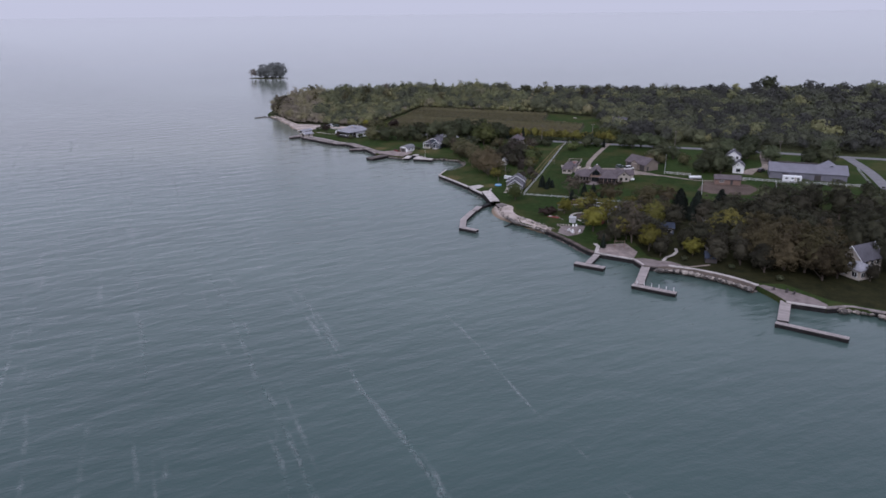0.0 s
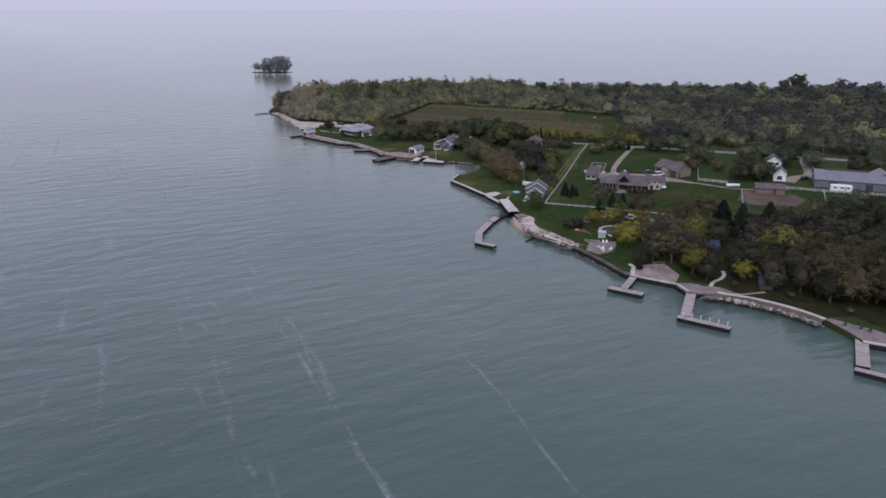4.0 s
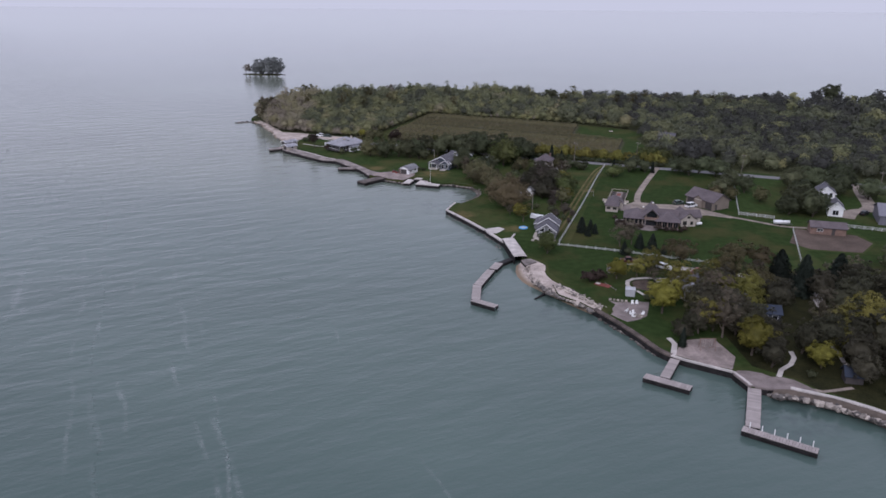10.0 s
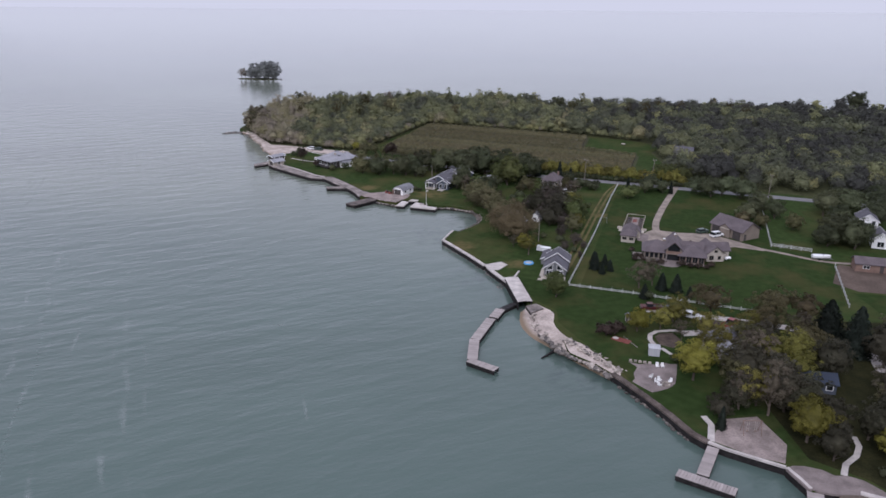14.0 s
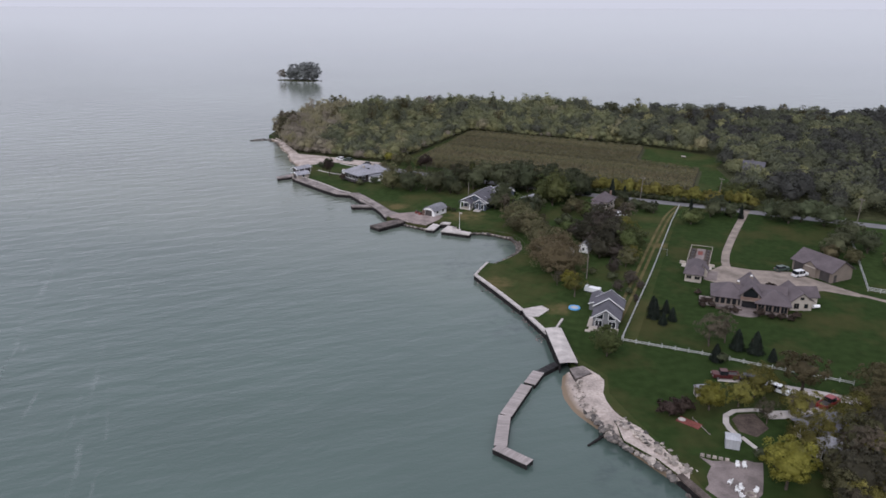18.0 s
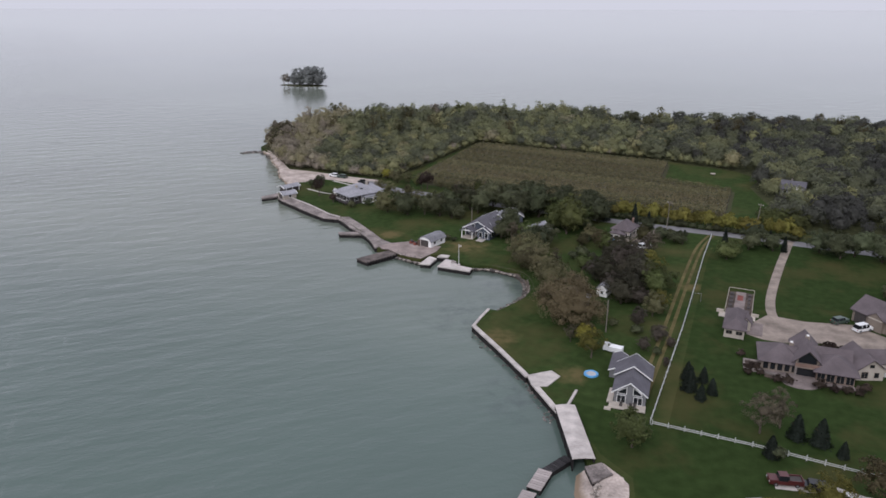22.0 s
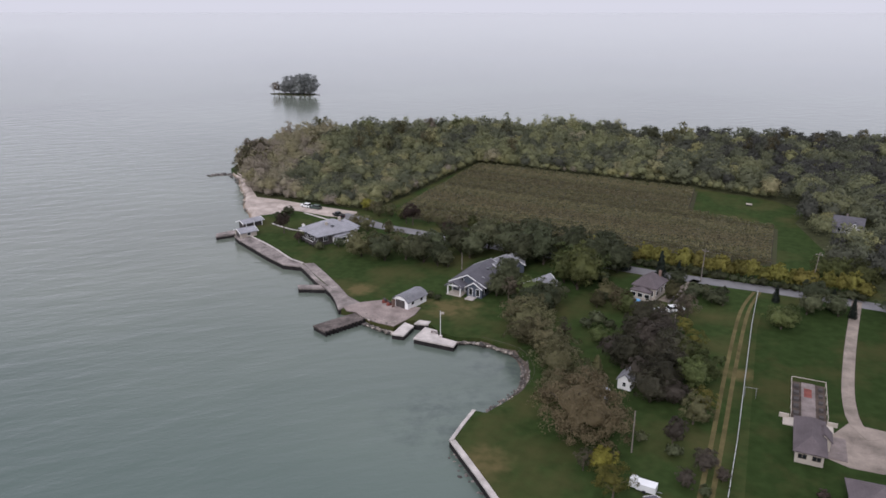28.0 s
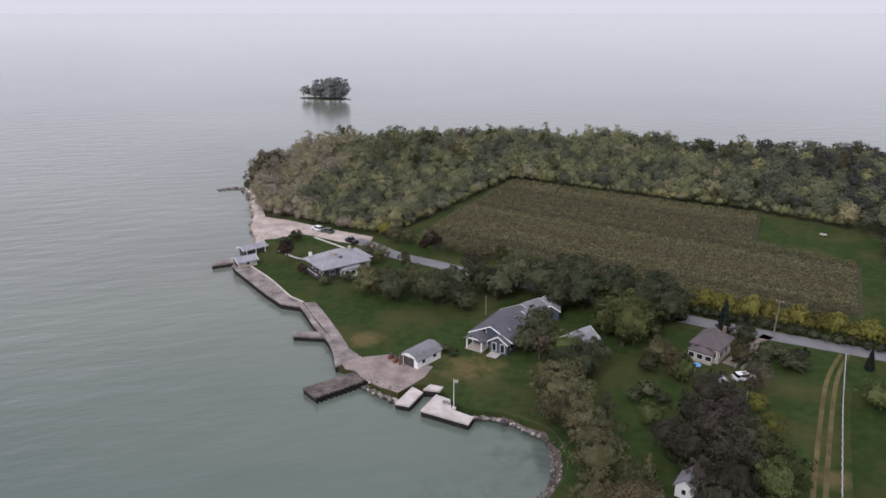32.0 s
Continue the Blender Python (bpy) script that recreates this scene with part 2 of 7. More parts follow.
        weed_and_reflection = k.outputs["Result"] if weed_and_reflection is None else math_node("MAXIMUM", weed_and_reflection, k.outputs["Result"])
    clump = n.new("ShaderNodeMapRange")
    clump.inputs["From Min"].default_value, clump.inputs["From Max"].default_value = 0.44, 0.7
    l.new(noise_at(0, 1, 1, 0.28, 4, 0.6), clump.inputs["Value"])
    mix = n.new("ShaderNodeMix")
    mix.data_type = "RGBA"
    l.new(math_node("MULTIPLY", math_node("MULTIPLY", weed_and_reflection, clump.outputs["Result"]), 0.5), mix.inputs[0])
    l.new(shade.outputs[2], mix.inputs[6])
    mix.inputs[7].default_value = (0.03, 0.04, 0.045, 1)
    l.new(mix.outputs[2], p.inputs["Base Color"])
    return m


def foam_material():
    """Thin broken foam: pale where it holds together, gone where it has dissolved."""
    m = bpy.data.materials.new("lake_foam")
    m.use_nodes = True
    n, l = m.node_tree.nodes, m.node_tree.links
    p = n["Principled BSDF"]
    p.inputs["Base Color"].default_value = (0.62, 0.64, 0.64, 1)
    p.inputs["Roughness"].default_value = 0.7
    geo = n.new("ShaderNodeNewGeometry")
    t = n.new("ShaderNodeTexNoise")
    t.inputs["Scale"].default_value, t.inputs["Detail"].default_value = 0.7, 5
    l.new(geo.outputs["Position"], t.inputs["Vector"])
    k = n.new("ShaderNodeMapRange")
    k.inputs["From Min"].default_value, k.inputs["From Max"].default_value = 0.30, 0.72
    k.inputs["To Max"].default_value = 0.25
    l.new(t.outputs["Fac"], k.inputs["Value"])
    held = n.new("ShaderNodeAttribute")
    held.attribute_name = "cover"
    thick = n.new("ShaderNodeMath")
    thick.operation = "MULTIPLY"
    l.new(k.outputs["Result"], thick.inputs[0])
    l.new(held.outputs["Fac"], thick.inputs[1])
    clear = n.new("ShaderNodeBsdfTransparent")
    mix = n.new("ShaderNodeMixShader")
    l.new(thick.outputs[0], mix.inputs[0])
    l.new(clear.outputs[0], mix.inputs[1])
    l.new(p.outputs[0], mix.inputs[2])
    l.new(mix.outputs[0], n["Material Output"].inputs["Surface"])
    return m


M = {}
M["foam"] = foam_material()
M["water"] = water_material()
M["lawn"] = grass_material("lawn", (0.0308, 0.0480, 0.0152), (0.061, 0.060, 0.0240), 0.012, 18, 0.46, ((-4, 347, 13), (-14, 352, 8), (24, 268, 7), (8, 284, 9), (-30, 356, 8), (58, 320, 6)))
M["field"] = grass_material("field_grass", (0.0250, 0.0405, 0.0124), (0.051, 0.050, 0.0195), 0.012, 18, 0.50)
M["forest"] = material("forest_floor", (0.044, 0.047, 0.021), 0.95, 0.4, 0.4, 3.0, 0.5, 0.1, 0.1)
M["soil"] = material("vineyard_soil", (0.068, 0.058, 0.036), 0.95, 0.35, 0.25, 3.0, 0.5, 0.1, 0.1, alt=(0.050, 0.054, 0.025))
M["rut"] = material("dry_wheel_rut", (0.105, 0.088, 0.040), 0.95, 0.3, 0.3, 4.0, 0.3, 0.05, 0.05)
M["dirt"] = material("paddock_dirt", (0.098, 0.074, 0.060), 0.95, 0.35, 0.12, 2.0, 0.5, 0.1, 0.1)
M["lot"] = material("pinkish_packed_sand", (0.25, 0.205, 0.188), 0.95, 0.3, 0.3, 3.0, 0.4, 0.05, 0.1)
# Lawn tone darkened to carry the shade of the garden trees.
M["shade_lawn"] = material("shade_darkened_lawn", (0.026, 0.028, 0.013), 0.95, 0.4, 0.3, 3.0, 0.5, 0.1, 0.05, alt=(0.032, 0.031, 0.013))
M["gravel"] = material("gravel", (0.225, 0.187, 0.158), 0.95, 0.3, 0.35, 7.0, 0.5, 0.06, 0.15)
M["sand"] = material("beach_sand", (0.385, 0.325, 0.288), 0.95, 0.28, 0.25, 2.0, 0.35, 0.06, 0.15)
sn, sl = M["sand"].node_tree.nodes, M["sand"].node_tree.links
s_geo, s_xyz, s_wet, s_mix = sn.new("ShaderNodeNewGeometry"), sn.new("ShaderNodeSeparateXYZ"), sn.new("ShaderNodeMapRange"), sn.new("ShaderNodeMix")
sl.new(s_geo.outputs["Position"], s_xyz.inputs[0])
sl.new(s_xyz.outputs[2], s_wet.inputs["Value"])
s_wet.inputs["From Min"].default_value, s_wet.inputs["From Max"].default_value = 0.25, 0.7
s_mix.data_type = "RGBA"
sl.new(s_wet.outputs["Result"], s_mix.inputs[0])
s_mix.inputs[6].default_value = (0.20, 0.15, 0.105, 1)
sl.new(sn["Principled BSDF"].inputs["Base Color"].links[0].from_socket, s_mix.inputs[7])
sl.new(s_mix.outputs[2], sn["Principled BSDF"].inputs["Base Color"])
M["wetsand"] = material("wet_sand", (0.085, 0.066, 0.053), 0.7, 0.3, 0.5, 6.0, 0.3, 0.05, 0.3)
M["concrete"] = material("concrete", (0.43, 0.39, 0.365), 0.85, 0.22, 0.5, 5.0, 0.25, 0.03, 0.2)
M["paving"] = material("pinkish_paving", (0.185, 0.153, 0.144), 0.9, 0.28, 0.5, 5.0, 0.3, 0.03, 0.2)
M["oldconcrete"] = material("weathered_concrete", (0.215, 0.185, 0.172), 0.9, 0.5, 0.3, 2.5, 0.4, 0.05, 0.2)
M["stained"] = material("dark_stained_concrete", (0.108, 0.090, 0.082), 0.9, 0.55, 0.4, 2.5, 0.4, 0.05, 0.2)
M["wallstone"] = material("brown_weathered_wall_stone", (0.088, 0.070, 0.061), 0.9, 0.45, 0.5, 2.5, 0.4, 0.05, 0.2)
M["mulch"] = material("brown_mulch_bed", (0.078, 0.060, 0.050), 0.95, 0.4, 0.5, 3.0, 0.5, 0.1, 0.1)
M["pile"] = material("dark_sheet_piling", (0.021, 0.019, 0.019), 0.85, 0.4, 0.8, 4.0, 0.4, 0.05, 0.12)
M["planks"] = material("grey_dock_planks", (0.31, 0.272, 0.258), 0.8, 0.1, 0.6, 6.0, 0.25, 0.02, 0.2, per="object")
M["darkplanks"] = material("dark_walkway", (0.028, 0.026, 0.027), 0.8, 0.3, 0.6, 6.0, 0.25, 0.02, 0.2, per="object")
M["asphalt"] = material("asphalt", (0.17, 0.165, 0.17), 0.9, 0.15, 0.3, 8.0, 0.2, 0.02, 0.2)
M["rock"] = material("limestone_rock", (0.27, 0.235, 0.205), 0.9, 0.35, 0.7, 5.0, 0.5, 0.06, 0.2, per="object")
M["darkrock"] = material("wet_dark_rock", (0.10, 0.088, 0.08), 0.7, 0.4, 0.7, 5.0, 0.5, 0.06, 0.3, per="object")
M["white"] = material("white_paint", (0.76, 0.75, 0.74), 0.6, 0.06, 0.6, 5.0, 0.05, 0.01, 0.3)
M["cream"] = material("cream_siding", (0.40, 0.355, 0.305), 0.75, 0.1, 0.5, 5.0, 0.1, 0.01, 0.3)
# Tan lowered to put the farmhouse wall shade into the siding.
M["tan"] = material("tan_siding_with_shade", (0.205, 0.168, 0.138), 0.75, 0.12, 0.5, 5.0, 0.1, 0.01, 0.3)
M["brownwall"] = material("brown_boards", (0.19, 0.125, 0.10), 0.8, 0.2, 0.5, 5.0, 0.15, 0.01, 0.3)
M["greywall"] = material("grey_siding", (0.155, 0.155, 0.16), 0.75, 0.12, 0.5, 5.0, 0.1, 0.01, 0.3)
M["bluewall"] = material("slate_blue_siding", (0.066, 0.076, 0.098), 0.75, 0.12, 0.5, 5.0, 0.1, 0.01, 0.3)
M["darkwall"] = material("dark_stained_wood", (0.06, 0.052, 0.05), 0.8, 0.2, 0.5, 5.0, 0.1, 0.01, 0.3)


def roof_material(name, base, rough=0.85, spread=0.18, ribs=0.0, spec=0.25):
    """Roof covering: courses of shingles, or standing ribs of sheet metal."""
    m = material(name, base, rough, spread, 0.35, 6.0, 0.25, 0.03, spec)
    n, l = m.node_tree.nodes, m.node_tree.links
    p = n["Principled BSDF"]
    old = p.inputs["Base Color"].links[0].from_socket
    co = n.new("ShaderNodeTexCoord")
    w = n.new("ShaderNodeTexBrick")
    w.inputs["Scale"].default_value = 1.0
    w.inputs["Brick Width"].default_value, w.inputs["Row Height"].default_value = (0.9, 0.32) if not ribs else (ribs, 40.0)
    w.inputs["Mortar Size"].default_value = 0.025
    w.inputs["Color1"].default_value, w.inputs["Color2"].default_value = (0.95, 0.95, 0.95, 1), (1.1, 1.1, 1.1, 1)
    w.inputs["Mortar"].default_value = (0.62, 0.62, 0.62, 1)
    l.new(co.outputs["Object"], w.inputs["Vector"])
    mm = n.new("ShaderNodeMix")
    mm.data_type, mm.blend_type = "RGBA", "MULTIPLY"
    mm.inputs[0].default_value = 0.6
    l.new(old, mm.inputs[6])
    l.new(w.outputs["Color"], mm.inputs[7])
    l.new(mm.outputs[2], p.inputs["Base Color"])
    return m


M["roof_grey"] = roof_material("grey_shingles", (0.098, 0.093, 0.106))
M["roof_light"] = roof_material("pale_grey_shingles", (0.262, 0.258, 0.278))
M["roof_brown"] = roof_material("mauve_brown_shingles", (0.112, 0.092, 0.097))
M["roof_mid"] = roof_material("mid_grey_shingles", (0.19, 0.187, 0.20))
M["roof_metal"] = roof_material("grey_sheet_metal", (0.145, 0.14, 0.165), 0.5, 0.12, 0.6, 0.5)
M["roof_blue"] = roof_material("dark_blue_sheet_metal", (0.030, 0.037, 0.055), 0.75, 0.12, 0.5, 0.2)
M["roof_tin"] = roof_material("pale_sheet_metal", (0.40, 0.40, 0.42), 0.55, 0.1, 0.5, 0.4)
M["glass"] = material("dark_window_glass", (0.015, 0.017, 0.02), 0.08, 0.05, 0.5, 3.0, 0.0, 0.01, 0.5)
M["blue"] = material("blue_vinyl", (0.10, 0.30, 0.55), 0.4, 0.1, 1.0, 5.0, 0.0, 0.01, 0.5)
M["red"] = material("red_car_paint", (0.24, 0.018, 0.02), 0.3, 0.05, 1.0, 5.0, 0.0, 0.01, 0.5)
M["maroon"] = material("dark_maroon_car_paint", (0.075, 0.018, 0.018), 0.3, 0.05, 1.0, 5.0, 0.0, 0.01, 0.5)
M["carwhite"] = material("white_car_paint", (0.72, 0.72, 0.72), 0.3, 0.04, 1.0, 5.0, 0.0, 0.01, 0.5)
M["cargreen"] = material("dark_green_car_paint", (0.05, 0.075, 0.06), 0.3, 0.05, 1.0, 5.0, 0.0, 0.01, 0.5)
M["cardark"] = material("black_car_paint", (0.012, 0.012, 0.014), 0.3, 0.05, 1.0, 5.0, 0.0, 0.01, 0.5)
M["tyre"] = material("tyre_rubber", (0.018, 0.018, 0.018), 0.85, 0.1, 1.0, 9.0, 0.1, 0.01, 0.2)
M["steel"] = material("dull_steel", (0.30, 0.30, 0.31), 0.45, 0.1, 1.0, 9.0, 0.0, 0.01, 0.5, metal=0.8)
M["bark"] = material("bark", (0.085, 0.068, 0.055), 0.95, 0.35, 2.0, 9.0, 0.5, 0.05, 0.15, per="object")
M["pole"] = material("grey_pole_wood", (0.21, 0.18, 0.16), 0.9, 0.2, 1.0, 6.0, 0.2, 0.02, 0.2)
M["fence"] = material("white_vinyl_fence", (0.47, 0.47, 0.46), 0.5, 0.08, 1.0, 5.0, 0.0, 0.01, 0.3)
M["redwood"] = material("red_edging_bed", (0.17, 0.055, 0.045), 0.85, 0.25, 0.8, 5.0, 0.2, 0.02, 0.2)
LEAF = dict(rough=0.6, scale=0.35, fine=2.5, bump=0.0, spec=0.14)
M["leaf"] = material("green_foliage", (0.100, 0.122, 0.044), spread=0.3, per="object", hue=0.03, **LEAF)
M["leaf_dark"] = material("dark_green_foliage", (0.088, 0.100, 0.054), spread=0.3, per="object", hue=0.03, **LEAF)
# Darkened leaf tone, with the deep shade of the groves put into it.
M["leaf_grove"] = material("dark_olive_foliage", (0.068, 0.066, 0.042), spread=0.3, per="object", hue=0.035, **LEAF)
M["leaf_umber"] = material("brown_olive_foliage", (0.096, 0.082, 0.042), spread=0.3, per="object", hue=0.02, **LEAF)
M["leaf_haze"] = material("olive_grey_foliage", (0.128, 0.122, 0.062), spread=0.25, per="object", hue=0.02, **LEAF)
M["leaf_shore"] = material("pale_grey_brown_foliage", (0.215, 0.185, 0.145), spread=0.2, per="object", hue=0.015, **LEAF)
M["leaf_plum"] = material("grey_brown_foliage", (0.092, 0.078, 0.062), spread=0.2, per="object", hue=0.015, **LEAF)
M["leaf_twig"] = material("grey_brown_twiggy_foliage", (0.128, 0.110, 0.076), spread=0.25, per="object", hue=0.02, **LEAF)
M["leaf_brown"] = material("brown_autumn_foliage", (0.105, 0.098, 0.048), spread=0.3, per="object", hue=0.03, **LEAF)
M["leaf_willow"] = material("olive_brown_willow_foliage", (0.150, 0.122, 0.068), spread=0.1, per="object", hue=0.01, **LEAF)
M["leaf_yellow"] = material("yellow_autumn_foliage", (0.215, 0.205, 0.040), spread=0.3, per="object", hue=0.012, **LEAF)
M["leaf_hedge"] = material("yellowing_hedge_foliage", (0.176, 0.164, 0.042), spread=0.3, per="object", hue=0.015, **LEAF)
# Leaf base paled to grey to stand for haze over the far islet.
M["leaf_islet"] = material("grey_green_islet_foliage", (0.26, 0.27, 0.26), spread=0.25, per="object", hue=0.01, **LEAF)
M["leaf_red"] = material("dull_red_foliage", (0.062, 0.046, 0.036), spread=0.3, per="object", hue=0.02, **LEAF)
M["conifer"] = material("conifer_needles", (0.024, 0.032, 0.024), spread=0.3, per="object", hue=0.02, **LEAF)
# Stops lifted to stand for haze; the dark first stop dims the far woods.
M["wood_leaf"] = material("haze_lifted_woodland_foliage", (0.12, 0.13, 0.07), spread=0.1, per="tint", hue=0.008, stops=(
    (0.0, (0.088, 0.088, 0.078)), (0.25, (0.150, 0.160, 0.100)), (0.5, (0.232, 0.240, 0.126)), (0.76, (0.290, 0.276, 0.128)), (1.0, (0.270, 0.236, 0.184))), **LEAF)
M["vine_leaf"] = material("autumn_vine_foliage", (0.182, 0.166, 0.090), spread=0.2, per="object", hue=0.02, **LEAF)


def let_light_through(m, share):
    """Leaves pass some of the light to their far side."""
    n, l = m.node_tree.nodes, m.node_tree.links
    p = n["Principled BSDF"]
    t = n.new("ShaderNodeBsdfTranslucent")
    l.new(p.inputs["Base Color"].links[0].from_socket, t.inputs["Color"])
    mix = n.new("ShaderNodeMixShader")
    mix.inputs[0].default_value = share
    l.new(p.outputs[0], mix.inputs[1])
    l.new(t.outputs[0], mix.inputs[2])
    l.new(mix.outputs[0], n["Material Output"].inputs["Surface"])


for key in ("leaf", "leaf_dark", "leaf_grove", "leaf_umber", "leaf_haze", "leaf_plum", "leaf_shore", "leaf_twig", "leaf_brown", "leaf_willow", "leaf_yellow", "leaf_hedge", "leaf_islet", "leaf_red", "conifer", "wood_leaf", "vine_leaf"):
    let_light_through(M[key], 0.42)

# ---- helpers ----


def link_mesh(name, verts, faces, mat, parent=None):
    me = bpy.data.meshes.new(name)
    me.from_pydata(verts, [], faces)
    me.materials.append(mat)
    me.update()
    ob = new(name, me)
    ob.parent = parent
    return ob


def part(name, bm, mat, parent, label=""):
    """Links a bmesh as one mesh object under a thing."""
    me = bpy.data.meshes.new(name)
    bmesh.ops.recalc_face_normals(bm, faces=bm.faces[:])
    bm.to_mesh(me)
    bm.free()
    me.materials.append(mat)
    ob = new(name, me)
    ob.parent = parent
    if label:
        ob["label"] = label
    return ob


def base(name, label, category, m, group="", kind=""):
    return tagged(place(new(name), m), label, category, group, kind)


def place(ob, m):
    ob.matrix_basis = m
    return ob


def box(bm, c, s, rz=0.0, taper=1.0):
    """Adds a box with centre c and size s, turned rz degrees."""
    m = pose(*c, 0, 0, rz)
    vs = []
    for z in (-0.5, 0.5):
        k = taper if z > 0 else 1.0
        for a, b in ((-0.5, -0.5), (0.5, -0.5), (0.5, 0.5), (-0.5, 0.5)):
            vs.append(bm.verts.new(m @ Vector((a * s[0] * k, b * s[1] * k, z * s[2]))))
    for f in ((0, 3, 2, 1), (4, 5, 6, 7), (0, 1, 5, 4), (1, 2, 6, 5), (2, 3, 7, 6), (3, 0, 4, 7)):
        bm.faces.new([vs[i] for i in f])
    return bm


def boxes(*rows):
    bm = bmesh.new()
    for r in rows:
        box(bm, *r)
    return bm


def tube(bm, a, b, r0, r1, n=6):
    """Adds a tapered round bar from a to b."""
    a, b = Vector(a), Vector(b)
    q = (b - a).to_track_quat("Z", "Y")
    rings = []
    for p, r in ((a, r0), (b, r1)):
        rings.append([bm.verts.new(p + q @ Vector((r * math.cos(2 * math.pi * i / n), r * math.sin(2 * math.pi * i / n), 0))) for i in range(n)])
    for i in range(n):
        j = (i + 1) % n
        bm.faces.new((rings[0][i], rings[0][j], rings[1][j], rings[1][i]))
    bm.faces.new(rings[0][::-1])
    bm.faces.new(rings[1])
    return bm


def prism(poly, z0, z1, bm=None):
    """A flat-topped block over a plan polygon."""
    bm = bm or bmesh.new()
    lo = [bm.verts.new((x, y, z0)) for x, y in poly]
    hi = [bm.verts.new((x, y, z1)) for x, y in poly]
    n = len(poly)
    bm.faces.new(hi)
    bm.faces.new(lo[::-1])
    for i in range(n):
        j = (i + 1) % n
        bm.faces.new((lo[i], lo[j], hi[j], hi[i]))
    return bm


def smooth_line(pts, step=2.0):
    """Points along a smooth curve through pts."""
    out = []
    n = len(pts)
    for i in range(n - 1):
        p0, p1, p2, p3 = (Vector(pts[max(0, min(n - 1, k))]) for k in (i - 1, i, i + 1, i + 2))
        m = max(1, int((p2 - p1).length / step))
        for k in range(m):
            t = k / m
            out.append(0.5 * (2 * p1 + (p2 - p0) * t + (2 * p0 - 5 * p1 + 4 * p2 - p3) * t * t + (3 * p1 - p0 - 3 * p2 + p3) * t * t * t))
    out.append(Vector(pts[-1]))
    return out


def strip_poly(pts, w):
    """The outline of a band of width w along a line."""
    left, right = [], []
    for i, p in enumerate(pts):
        d = (Vector(pts[min(i + 1, len(pts) - 1)]) - Vector(pts[max(i - 1, 0)])).normalized()
        s = Vector((-d.y, d.x)) * w / 2
        left.append(Vector(p) + s)
        right.append(Vector(p) - s)
    return left, right


def strip(pts, w, z0, z1, bm=None):
    """A raised band of width w along a line."""
    bm = bm or bmesh.new()
    left, right = strip_poly(pts, w)
    rows = [[bm.verts.new((*q, z)) for q, z in ((a, z1), (b, z1), (b, z0), (a, z0))] for a, b in zip(left, right)]
    for r, s in zip(rows, rows[1:]):
        for k in range(4):
            bm.faces.new((r[k], r[(k + 1) % 4], s[(k + 1) % 4], s[k]))
    bm.faces.new(rows[0][::-1])
    bm.faces.new(rows[-1])
    return bm


def inside(x, y, poly):
    hit = False
    for (ax, ay), (bx, by) in zip(poly, poly[1:] + poly[:1]):
        if (ay > y) != (by > y) and x < (bx - ax) * (y - ay) / (by - ay) + ax:
            hit = not hit
    return hit


def setting(name, label, bm, mat):
    return tagged(part(name, bm, mat, None), label, name.split("_")[0], kind="structure")

# ---- water and land ----
bm = bmesh.new()
for ring in ([(-4500, -1500), (4500, -1500), (4500, 4700), (-4500, 4700)],):
    bm.faces.new([bm.verts.new((x, y, 0)) for x, y in ring])
setting("water", "grey-green lake with small wind waves under overcast sky", bm, M["water"])

# wind-drawn foam lines on the open water: long soft streaks, dense in some stretches and dissolved in others
rng = random.Random(77)
verts, faces, cover = [], [], []
for i in range(26):
    x0 = -100 + 6.2 * i + rng.uniform(-3, 3)
    y0, y1 = -60 + rng.uniform(0, 60), 430 - max(0, x0 + 40) * 1.7
    lean, width = math.tan(radians(rng.gauss(23.5, 1.5))), rng.uniform(0.3, 0.75)
    n = int((y1 - y0) / 1.6)
    for k in range(n + 1):
        y = y0 + 1.6 * k
        held = noise.noise(Vector((i * 9.3, y * 0.034, 1))) * 0.9 + noise.noise(Vector((i * 5.1, y * 0.09, 4))) * 1.1 + noise.noise(Vector((i * 3.7, y * 0.4, 8))) * 0.5 + 0.10
        held = max(0.0, min(1.0, held))
        px = x0 - lean * (y - y0) + 4.0 * noise.noise(Vector((i * 4.4, y * 0.02, 9))) + 0.9 * noise.noise(Vector((i * 2.4, y * 0.12, 5)))
        w = width * (0.6 + 0.9 * held) * rng.uniform(0.75, 1.25)
        for u, c in ((-1, 0.0), (-0.35, 0.8), (0.3, 1.0), (1, 0.0)):
            verts.append((px + u * w, y + 0.3 * u, 0.02))
            cover.append(c * held)
        if k:
            o = len(verts) - 8
            faces += [(o + j, o + j + 1, o + j + 5, o + j + 4) for j in range(3)]
foam = link_mesh("foam_streaks", verts, faces, M["foam"])
foam.data.attributes.new("cover", "FLOAT", "POINT").data.foreach_set("value", cover)
tagged(foam, "thin broken foam lines drawn out by the wind", "foam", kind="stuff")

SHORE_SOUTH = [(700, -120), (300, 30), (150, 105), (114, 129), (107.2, 132.5), (101.5, 132.2), (93, 136.5), (92, 142), (90.3, 147.5), (86.8, 152.9),
               (82, 157.9), (76.8, 161.4), (71.7, 164), (66.5, 164.8), (63.2, 165.5), (61.7, 171.4), (57.3, 174), (53.4, 176.4), (51, 178.6), (49, 181),
               (46.6, 187.2), (43.5, 194.2), (40.2, 200.7), (36.4, 206.8), (31.5, 211.8), (31, 217)]
